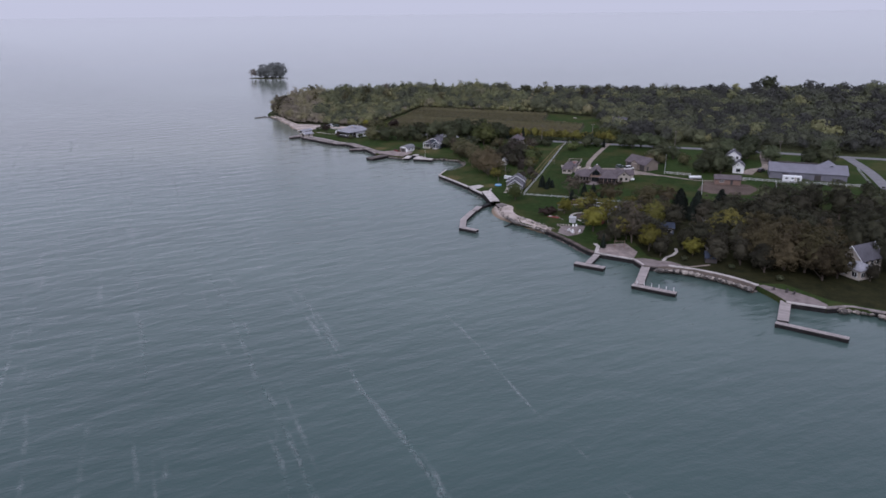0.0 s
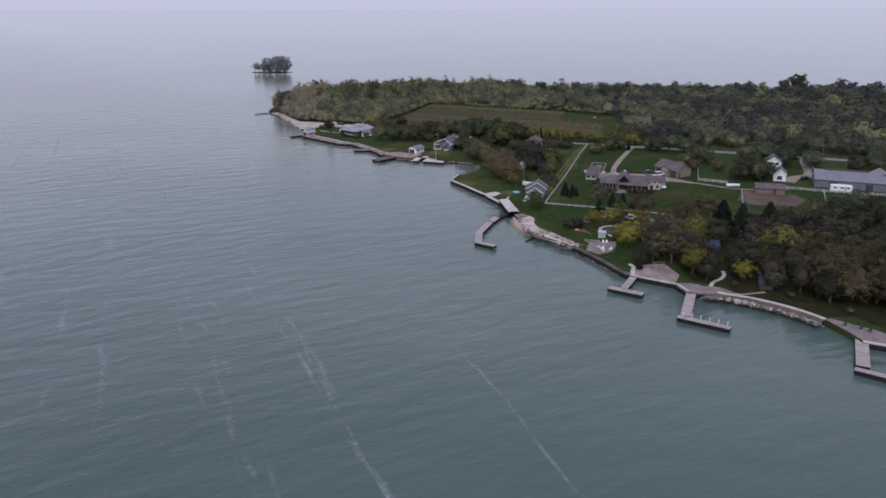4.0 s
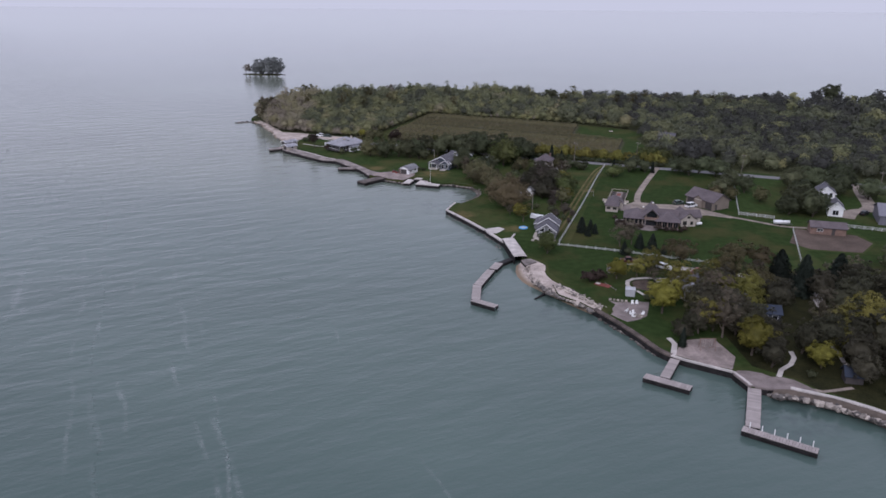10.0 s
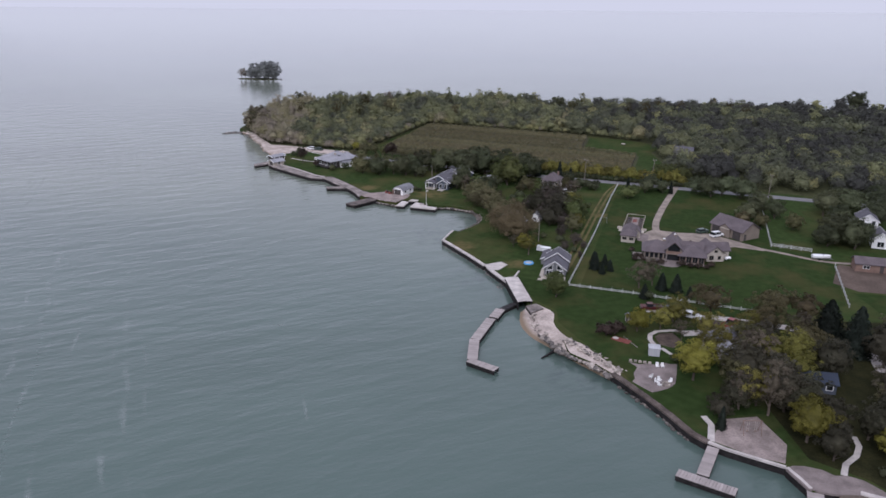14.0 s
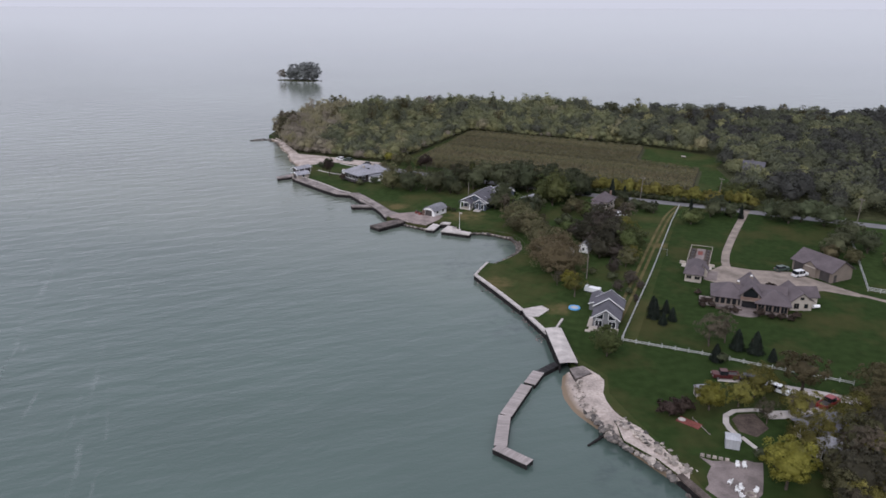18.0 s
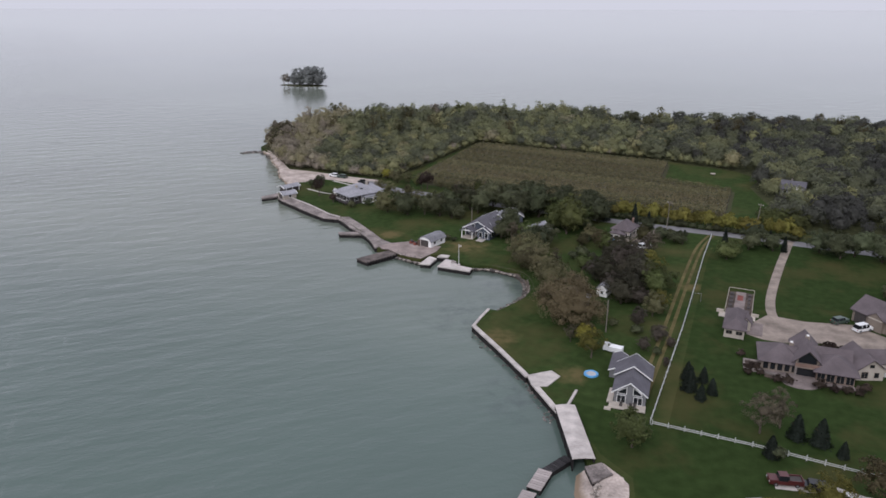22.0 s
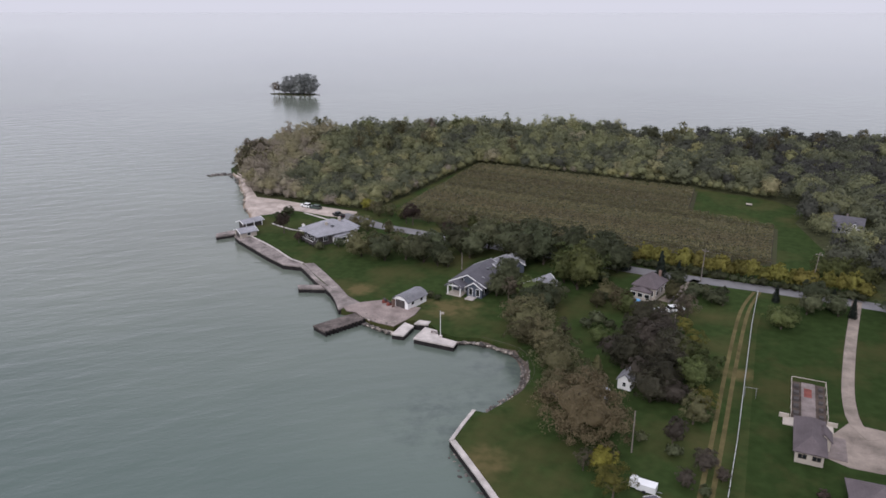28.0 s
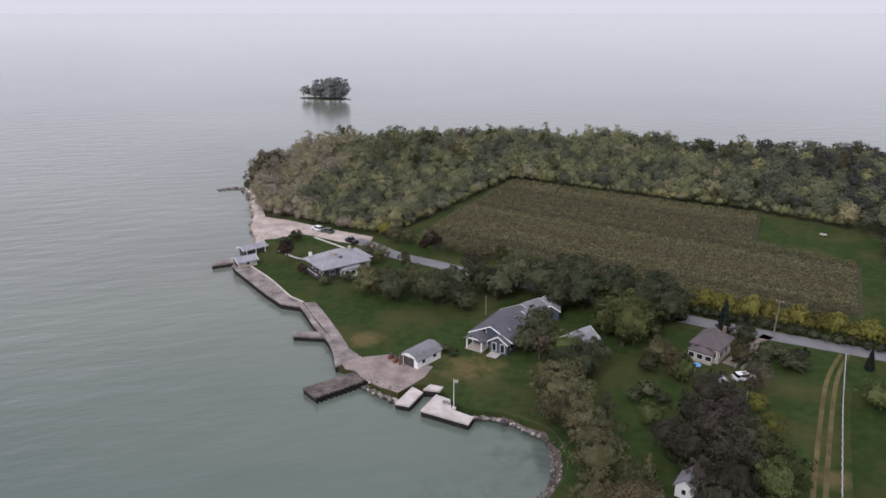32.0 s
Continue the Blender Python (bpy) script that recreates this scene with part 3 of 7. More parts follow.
SHORE_BAY = [(28.5, 222), (28, 228), (29.5, 233), (26, 237.5), (24.5, 238.5), (22.6, 255), (20.2, 254.6), (17, 262), (15, 267), (9, 278), (2.2, 289.5), (5.3, 299.5),
             (7.5, 299), (11, 303.5), (14, 308), (15.5, 313), (15, 320), (12.2, 326), (4, 330.3), (-1.5, 330.2)]
SHORE_WEST = [(-5, 332), (-8, 336), (-12.3, 338), (-14.4, 337.5), (-16.5, 334), (-20, 335.3), (-24, 338), (-25, 341), (-31.3, 342.5), (-33, 347), (-36.5, 353.5), (-42, 360),
              (-46, 366), (-50.5, 372), (-55.7, 373.5), (-63, 380), (-70, 387), (-79.5, 396), (-81, 401), (-82, 406), (-82, 412), (-80, 417), (-82, 422),
              (-88, 431), (-92, 440), (-96, 451), (-102, 462), (-107, 473)]
SHORE_NORTH = [(-116, 484), (-121, 492), (-121, 510), (-117, 535), (-108, 555), (-60, 580), (0, 592), (150, 585), (320, 575), (700, 540)]
ISLAND = SHORE_SOUTH + SHORE_BAY + SHORE_WEST + SHORE_NORTH
setting("ground", "green mown grass on flat lakeside land", prism(ISLAND, -1.0, LAND), M["lawn"])


def patch(name, label, poly, mat, lift=0.02):
    return setting(name, label, prism(poly, LAND - 0.1, LAND + lift), mat)


WOOD_NORTH = [(-108, 474.5), (-92, 447), (-60, 436), (-45, 431), (-36, 446), (-11.5, 516), (81, 477.5), (106, 461), (112, 446), (104, 432), (103, 400), (93, 383), (104, 372), (130, 356),
              (210, 322), (300, 300), (700, 200), (700, 535), (320, 571), (150, 580), (0, 586), (-60, 579), (-107, 554.5), (-116.4, 535), (-120.4, 510), (-120.4, 492.5), (-115.6, 484.6)]
patch("ground_woodland", "dark leaf-strewn woodland floor", WOOD_NORTH, M["forest"], 0.015)
VINE = [(-34, 434), (-11, 513), (80.3, 472.7), (71.9, 441.6), (96, 423.7), (84.5, 386.5), (53, 391), (29.3, 401), (-11.9, 416), (-30, 424)]
patch("ground_vineyard", "brown vineyard soil with weeds between the rows", VINE, M["soil"])
patch("ground_meadow", "bright green grass clearing beside the vineyard", [(80.3, 473.5), (105, 459.5), (108, 445), (99, 430), (101, 402), (91.5, 383), (84.5, 386.5), (96, 423.7), (71.9, 441.6)], M["lawn"])
patch("ground_field", "bright green mown field inside white fences",
      [(40, 251.5), (67.5, 343), (71, 352), (92, 362), (104, 358), (125, 349), (104.5, 286), (118, 281), (118, 273), (105.6, 240), (90, 236), (66, 240.5), (54, 245.5)], M["field"], 0.01)
patch("ground_paddock", "bare brown dirt paddock beside a shed", [(118.5, 271), (135, 264), (136, 256), (128, 247), (114, 250), (110, 256)], M["dirt"])
patch("ground_pasture", "green pasture grass inside fences", [(137, 274), (148, 268), (180, 257), (172, 225), (140, 215), (112, 232), (112, 249), (128, 246), (137, 256)], M["field"], 0.012)
patch("ground_beach", "pale sand and gravel shore lot", [(-105, 470), (-91, 444.5), (-82, 442), (-60, 433), (-47.5, 428.5), (-46.5, 419), (-57, 422), (-66, 426), (-72, 428), (-77, 422), (-81, 420), (-88, 431), (-92, 440), (-96, 451)], M["sand"])
patch("ground_cove", "pale sand and gravel cove beach", [(24.5, 237.5), (30.0, 235), (29.4, 222.6), (32.0, 219.2), (35.0, 216.3), (37.4, 211.2), (40.9, 203.6), (40.2, 201), (36.4, 206.9), (31.5, 212), (31, 217), (28.5, 222), (28, 228), (29.5, 233)], M["sand"])
patch("ground_sandpit", "pale sand play area beside the seawall", [(51.6, 179.0), (56, 186), (62.8, 187.1), (64.5, 178), (61.9, 172.5), (57.3, 174.6)], M["lot"])
patch("ground_patio", "pinkish stone patio above the seawall", [(43.5, 208.2), (44.8, 205.8), (43.4, 203), (43.2, 200.9), (42.3, 199.6), (45.3, 195.4), (47.4, 196.2), (49.2, 197.2), (50.9, 199.0), (52.2, 202.7), (53.6, 207.4), (52.2, 207.4), (50.9, 208), (49.0, 206.9), (47.7, 207.5), (45.4, 207.2)], M["paving"])
patch("ground_driveyard", "pale gravel yard between house and barn",
      [(64.4, 291.8), (68.5, 299.3), (72.6, 303.3), (75.6, 302), (80, 300.2), (90.5, 299.5), (97.6, 290.5), (103, 284), (101.5, 282.4), (94, 286), (87, 284), (80, 288.6), (72, 288), (67.4, 289.2)], M["gravel"], 0.03)
patch("ground_apron", "worn stony boat apron before the boathouse", [(-31.0, 343.6), (-29.6, 341.6), (-27.2, 341.0), (-24.6, 338), (-20, 335.3), (-16.5, 334), (-14.4, 337.5), (-12.6, 341), (-11.8, 345.4), (-14, 346), (-18.5, 347), (-21.5, 349.5), (-27, 347.2)], M["lot"], 0.15)
patch("ground_garden", "dark green garden lawn above the seawall", [(22.5, 258), (36, 252), (66, 241.5), (92, 232), (72, 205), (66, 190), (64, 188), (56, 187), (51.5, 180), (49.4, 182), (46.6, 188), (43.6, 195), (41.2, 203), (38.4, 211), (34.5, 219), (31, 228), (31.5, 235), (27, 241), (24, 250)], M["field"], 0.008)
# Patch that paints the tree shade on the ground as far as the wall.
patch("ground_grove", "dark shaded ground under the garden trees", [(66, 190), (66.5, 174), (69.5, 171.5), (73.5, 168.6), (76, 164.4), (82.6, 159.6), (87.6, 154.4), (91, 150), (98, 149.2), (105, 137), (114.5, 131), (150, 107.5), (190, 140), (165, 222), (112, 230), (92, 231), (72, 205)], M["shade_lawn"], 0.016)


def road(name, label, pts, w, mat, lift):
    return setting(name, label, strip(smooth_line(pts, 3.0), w, LAND - 0.1, LAND + lift), mat)


road("road", "grey asphalt lane behind the cottages", [(-52, 424.5), (-44, 419), (-36, 412.5), (-23, 407), (-12.8, 402), (26.8, 386), (53, 375.6), (82, 366.5), (104, 358), (167, 335), (207, 318), (260, 298), (400, 250)], 5.2, M["asphalt"], 0.03)
road("road_farm", "pale asphalt farm lane", [(206, 317), (199, 285), (189, 254), (176, 215), (160, 170)], 5.0, M["asphalt"], 0.05)
road("road_drive", "pale gravel driveway", [(97, 362.5), (86.4, 338.5), (78.4, 319.1), (75, 309.3), (73.6, 302.6), (74.6, 298)], 2.3, M["gravel"], 0.06)
road("road_track", "dry dirt track across the field", [(96, 287.5), (104, 282.5), (118, 272.6), (137, 272.4)], 1.6, M["gravel"], 0.045)
road("road_barn", "pale gravel farm drive", [(142, 284), (148, 292), (157, 297), (166, 320), (172, 333)], 5.0, M["gravel"], 0.045)
road("road_ruts", "two dry wheel ruts along the fence", [(36, 262), (46, 292), (56, 323), (66, 352), (73, 366)], 0.8, M["rut"], 0.018)
road("road_rut", "dry wheel rut along the fence", [(37.8, 262), (47.8, 292), (57.8, 323), (67.8, 352), (74.5, 366)], 0.8, M["rut"], 0.018)
road("pavement_cottage", "concrete drive in front of the wooded cottage", [(53.5, 236.2), (61.3, 235.4), (66, 232.8), (70.4, 231.6), (76, 229.6), (84, 227), (92, 223)], 3.0, M["concrete"], 0.03)
road("pavement_spur", "concrete loop of the cottage drive", [(73.2, 232), (72.2, 228), (69, 225.2), (63.4, 223.1), (59, 222.6)], 2.8, M["concrete"], 0.035)
road("pavement_arc", "pale curved garden walk", [(59, 224.2), (56.5, 224.1), (53.4, 223.5), (51.5, 221.8), (50.8, 219.3), (51.0, 217.2), (51.6, 215.3)], 1.1, M["concrete"], 0.03)
road("pavement_walk", "pale straight garden walk", [(52.3, 214.9), (54.1, 210.9)], 0.9, M["concrete"], 0.03)
road("pavement_garden", "pale curved garden path", [(70.2, 169.6), (72, 172.6), (75, 175), (77, 178), (77.6, 181)], 1.0, M["concrete"], 0.03)
road("pavement_cabin", "pale path along the seawall to the cabin", [(73.5, 165), (76.5, 163.8), (80, 164.6), (83, 165.4)], 0.9, M["gravel"], 0.04)
road("pavement_lane", "pale narrow garden lane", [(88.2, 186), (87.6, 181), (86.4, 174.5)], 0.9, M["concrete"], 0.03)
road("pavement_strip", "pale concrete strip among the pines", [(98.6, 217), (97.4, 211), (96, 205)], 2.6, M["concrete"], 0.03)
patch("ground_island", "brown mulched island inside the drive", [(65.2, 229.8), (66.8, 230.6), (68.8, 230.4), (70.4, 229), (71, 227.6), (69.6, 226.2), (66.3, 225.0), (64.7, 227)], M["mulch"], 0.05)
patch("ground_bed", "brown mulched bed inside the curved walk", [(52.2, 220.6), (53.8, 222.4), (57, 222.9), (58, 218), (55, 215), (52.4, 216.6)], M["mulch"], 0.025)
road("pavement_yard", "pale garden walk beside the garage", [(48.2, 357), (52.5, 363), (57, 369), (60, 373)], 2.4, M["gravel"], 0.03)
road("pavement_lawn", "pale path round a square lawn", [(-73, 411), (-64, 405), (-55.5, 403)], 0.9, M["concrete"], 0.03)
road("pavement_hedge", "pale kerb beside a square lawn", [(-66, 425), (-55, 417.5), (-50, 414)], 0.8, M["concrete"], 0.06)
road("pavement_steps", "pale stone walk to the dock", [(51.5, 178.8), (53.3, 184), (52.8, 187)], 1.2, M["concrete"], 0.04)

# ---- seawalls, piers and docks ----


def seawall(label, pts, w, z1, mat=None, step=3.0):
    root = base("seawall", label, "seawall", pose(0, 0, 0))
    line = smooth_line(pts, step)
    part("cap", strip(line, w, z1 - 0.35, z1), mat or M["concrete"], root)
    part("sheet_piling", strip(line, w - 0.12, -1.2, z1 - 0.352), M["pile"], root, "dark weathered sheet piling")
    return root


seawall("pale concrete seawall with dark piling", [(14.7, 266.6), (9, 277.4), (2.3, 289.3)], 1.0, 1.62)
seawall("low pale garden wall beside the boat cover", [(24.2, 261.7), (23, 258.2), (21.9, 255)], 0.5, 1.85)
seawall("pale concrete seawall arm with dark piling", [(2.0, 289.2), (3.5, 294.5), (5.2, 299.6)], 0.7, 1.62)
seawall("pale concrete seawall beside the boat cover", [(20.4, 253.6), (18.2, 258.6), (15.8, 264.0)], 1.1, 1.62)
seawall("dark-footed seawall edging the garden lawn", [(39.0, 203), (40.3, 200.7), (43.6, 194.2), (46.7, 187.2), (49, 181.2), (51, 178.6)], 1.3, 1.6, M["wallstone"])
seawall("concrete seawall before the sand area", [(51, 178.6), (53.5, 176.5), (57.4, 174.1), (61.6, 171.6)], 0.6, 1.62)
seawall("pale concrete seawall at the dock root", [(61.7, 171.4), (62.6, 168.5), (63.2, 165.9)], 0.6, 1.64)
seawall("long pale concrete wall above the boulders", [(70.5, 164.9), (77, 161.7), (82, 158.2), (86.9, 153.3), (90.3, 148.2)], 0.9, 1.75)
seawall("concrete wall at the far dock root", [(93, 136.6), (101.5, 132.4)], 0.7, 1.62)
seawall("low concrete seawall beyond the far dock", [(101.5, 132.4), (107, 133), (114, 129.3), (150, 105.4)], 1.0, 1.62, M["oldconcrete"])
seawall("old curved concrete wall along the lawn", [(-31.4, 342.6), (-33.3, 347.2), (-36.8, 353.7), (-42.2, 360.2), (-46.3, 366.2), (-50.5, 372)], 1.2, 1.6, M["oldconcrete"])
seawall("long kerb along the old seawall walk", [(-50.6, 373.5), (-55, 376.3), (-64.5, 386.6), (-76.5, 397.6)], 0.5, 1.75)


def deck(label, a, b, w, z, planks, mat, name="dock", n_piles=0, side=0):
    """A plank dock from a to b: planks across, two fascia beams, dark piles below."""
    a, b = Vector(a), Vector(b)
    d = (b - a).normalized()
    n = Vector((-d.y, d.x))
    ang = math.degrees(math.atan2(d.y, d.x))
    root = base(name, label, "dock", pose(a.x, a.y, 0, 0, 0, ang))
    length = (b - a).length
    for s in (-1, 1):
        part("fascia", boxes(((length / 2, s * (w / 2 - 0.06), z - 0.5), (length, 0.12, 0.9))), M["pile"], root, "dark wet timber side")
    pl = bmesh.new()
    step = length / planks
    box(pl, (0, 0, 0), (step - 0.05, w + 0.1, 0.14))
    first = part("plank", pl, mat, root)
    first.location = (step / 2, 0, z)
    for i in range(1, planks):
        p = first.copy()
        scene.collection.objects.link(p)
        p.location = (step * (i + 0.5), random.uniform(-0.03, 0.03), z + random.uniform(-0.01, 0.01))
    part("frame", boxes(((length / 2, 0, z - 0.2), (length - 0.1, w - 0.3, 0.2))), M["pile"], root)
    for i in range(max(2, int(length / 4))):
        for s in (-1, 1):
            x = 0.3 + (length - 0.6) * i / (max(2, int(length / 4)) - 1)
            part("pile", tube(bmesh.new(), (x, s * (w / 2 - 0.25), -1.5), (x, s * (w / 2 - 0.25), z - 0.08), 0.14, 0.14), M["pile"], root)
    for i in range(n_piles):
        x = length * (i + 0.5) / n_piles
        part("mooring_post", tube(bmesh.new(), (x, side * (w / 2 + 0.12), -1.5), (x, side * (w / 2 + 0.12), z + 1.1), 0.09, 0.08), M["white"], root, "slim pale mooring post")
    return root


deck("stem of a weathered T-shaped plank dock", (51.6, 177.6), (47.2, 169.6), 1.9, 1.05, 16, M["planks"])
deck("head of a weathered T-shaped plank dock", (43.2, 170.2), (51.2, 165.2), 2.0, 1.1, 18, M["planks"])
deck("stem of an L-shaped pale dock", (63.8, 165.6), (58.0, 151.6), 2.4, 1.1, 28, M["planks"])
deck("arm of an L-shaped dock with mooring posts", (56.0, 151.2), (66.4, 144.4), 1.7, 1.12, 24, M["planks"], n_piles=6, side=1)
deck("stem of the long grey L-shaped dock", (93.6, 138), (87.2, 125.6), 2.6, 1.1, 26, M["planks"])
deck("arm of the long grey L-shaped dock", (84.9, 124.6), (98.2, 115), 1.5, 1.14, 30, M["planks"])
deck("dark narrow walkway to the curved dock", (21.6, 240.4), (17.2, 235.6), 1.7, 0.9, 12, M["darkplanks"])
deck("pale first section of the curved dock", (17.6, 236.2), (15.6, 231.2), 2.3, 1.05, 9, M["planks"])
deck("middle section of the curved dock", (15.0, 230.4), (10.9, 219), 2.2, 1.08, 22, M["planks"])
deck("outer section of the curved dock", (10.7, 218.8), (10.0, 209), 2.2, 1.1, 18, M["planks"])
deck("bent end section of the curved dock", (9.2, 208.7), (15.0, 204.6), 1.9, 1.12, 13, M["planks"])


def slab(label, poly, z1, mat, name="pier"):
    """A concrete slab on dark piling."""
    root = base(name, label, name, pose(0, 0, 0))
    part("slab", prism(poly, z1 - 0.35, z1), mat, root)
    c = sum((Vector(p) for p in poly), Vector((0, 0))) / len(poly)
    part("sheet_piling", prism([tuple(c + (Vector(p) - c) * 0.985) for p in poly], -1.2, z1 - 0.352), M["pile"], root, "dark sheet piling")
    return root


slab("large pale concrete pier slab", [(-11.0, 328.8), (-1.5, 325.7), (-0.9, 328.2), (-5.4, 330.2), (-6.2, 333.6), (-9.2, 335.0)], 1.35, M["concrete"])
slab("small pale concrete slab beside the pier", [(-12.0, 336), (-11, 338.2), (-8.2, 337.6), (-8.6, 335.9)], 1.62, M["concrete"])
slab("square pale concrete landing slab", [(-16.3, 330.5), (-13.4, 330.0), (-11.9, 335.4), (-14.4, 337.2)], 1.3, M["concrete"])
slab("old stained concrete pier", [(-35.6, 333), (-31.9, 330), (-24.6, 337.8), (-25, 341), (-27.4, 341.6)], 1.2, M["stained"])
for k in range(11):
    r = base("fender_post", "dark timber fender post on the old pier", "fender", pose(-31.7 + 0.72 * k, 330.0 + 0.77 * k, 0, 0, 0, 47), "pier fenders")
    part("post", boxes(((0, -0.16, 0.3), (0.34, 0.24, 2.0))), M["pile"], r)
slab("short concrete spur of the old seawall", [(-47.2, 357.6), (-46.2, 355.2), (-38.6, 355.6), (-40.5, 358.4)], 1.25, M["oldconcrete"])
slab("broad weathered concrete walk on the old seawall", [(-50.4, 371), (-55.9, 371.9), (-63.2, 378.3), (-77.9, 392.8), (-80.5, 396), (-77, 398.4), (-65, 387.2), (-55.2, 377), (-50.5, 374)], 1.54, M["oldconcrete"])
slab("old concrete breakwater beside the boathouses", [(-88, 398.8), (-86.6, 395.6), (-82, 399), (-80, 403.5), (-83, 404.5)], 1.1, M["oldconcrete"])
slab("weathered concrete wall walk above the water", [(-31.2, 343.5), (-37, 355), (-46.4, 367.5), (-50.3, 373.2), (-47.4, 373.8), (-41.5, 365.8), (-35.6, 357.2), (-31.4, 350.5), (-26.5, 346), (-25.5, 341.5)], 1.64, M["oldconcrete"])
slab("pale concrete boat ramp", [(14.6, 266.9), (15.4, 263.6), (16.4, 262.6), (18.6, 262.8), (21.3, 267.1), (19.6, 269.4)], 1.66, M["concrete"])
slab("pale concrete platform at the dock root", [(61.3, 170.9), (62.6, 165.8), (65.8, 164.6), (70.6, 164.4), (75.4, 163.2), (74.4, 165.6), (72.7, 168.2), (70.6, 169.4), (68.6, 169.4), (67.2, 170.9), (64.8, 171.8), (62.8, 171.9)], 1.6, M["paving"])
slab("pale concrete platform at the far dock", [(90.2, 148.3), (92.0, 148.6), (95.4, 145.2), (98.9, 142.2), (101.4, 138.5), (102.6, 133.8), (101.5, 132.6), (93.2, 136.8), (92.2, 142)], 1.6, M["paving"])
slab("flat concrete landing beside the cove", [(24.0, 237.0), (26.8, 238.4), (28.4, 235.4), (24.9, 232.8)], 1.75, M["oldconcrete"])

# boat cover: a long pale roof over a slip
root = base("boat_cover", "long pale boat cover with curved roof over a slip", "boat shelter", pose(21.55, 254.6, 0, 0, 0, -82))
bm = bmesh.new()
N = 8
for i in range(2):
    for k in range(N + 1):
        y = -1.9 + 3.8 * k / N
        z = 2.7 - 0.16 * (2 * k / N - 1) ** 2
        bm.verts.new((16.8 * i, y, z))
        bm.verts.new((16.8 * i, y, z - 0.14))
bm.verts.ensure_lookup_table()
w = 2 * (N + 1)
for k in range(N):
    a = 2 * k
    bm.faces.new([bm.verts[j] for j in (a, a + 2, w + a + 2, w + a)])
    bm.faces.new([bm.verts[j] for j in (a + 1, w + a + 1, w + a + 3, a + 3)])
    for o in (0, w):
        bm.faces.new([bm.verts[j] for j in (o + a, o + a + 1, o + a + 3, o + a + 2)])
for a in (0, 2 * N):
    bm.faces.new([bm.verts[j] for j in (a, w + a, w + a + 1, a + 1)])
part("roof", bm, M["concrete"], root)
# Dark panels stand in for the shaded gap below the curved roof.
for s in (-1, 1):
    part("side_wall", boxes(((8.4, s * 1.72, 1.2), (16.4, 0.12, 2.4))), M["pile"], root, "dark side wall")
for i in range(6):
    for s in (-1, 1):
        part("post", boxes(((0.3 + 3.24 * i, s * 1.8, 0.6), (0.16, 0.16, 3.4))), M["pile"], root)
part("back_wall", boxes(((0.1, 0, 1.2), (0.12, 3.3, 2.4))), M["oldconcrete"], root)

# ---- buildings ----


def gable_roof(L, W, H, rise, over, t=0.22):
    """Two sloping slabs, ridge along x."""
    bm = bmesh.new()
    hw = W / 2 + over
    drop = rise * over / (W / 2)
    x = L / 2 + over
    for s in (-1, 1):
        q = [(0, H + rise), (s * hw, H - drop)]
        vs = []
        for px in (-x, x):
            for (y, z) in q:
                vs.append(bm.verts.new((px, y, z + t)))
                vs.append(bm.verts.new((px, y, z)))
        a = vs
        for f in ((0, 2, 6, 4), (1, 5, 7, 3), (0, 1, 3, 2), (4, 6, 7, 5), (2, 3, 7, 6), (0, 4, 5, 1)):
            bm.faces.new([a[i] for i in f])
    return bm


def hip_roof(L, W, H, rise, over, t=0.2, ridge=None):
    bm = bmesh.new()
    hx, hy = L / 2 + over, W / 2 + over
    r = max(0.05, (L - W) / 2) if ridge is None else ridge / 2
    lo = [bm.verts.new(v) for v in ((-hx, -hy, H), (hx, -hy, H), (hx, hy, H), (-hx, hy, H))]
    ed = [bm.verts.new(v) for v in ((-hx, -hy, H + t), (hx, -hy, H + t), (hx, hy, H + t), (-hx, hy, H + t))]
    ra, rb = bm.verts.new((-r, 0, H + rise + t)), bm.verts.new((r, 0, H + rise + t))
    bm.faces.new(lo[::-1])
    for i in range(4):
        j = (i + 1) % 4
        bm.faces.new((lo[i], lo[j], ed[j], ed[i]))
    bm.faces.new((ed[0], ed[1], rb, ra))
    bm.faces.new((ed[1], ed[2], rb))
    bm.faces.new((ed[2], ed[3], ra, rb))
    bm.faces.new((ed[3], ed[0], ra))
    return bm


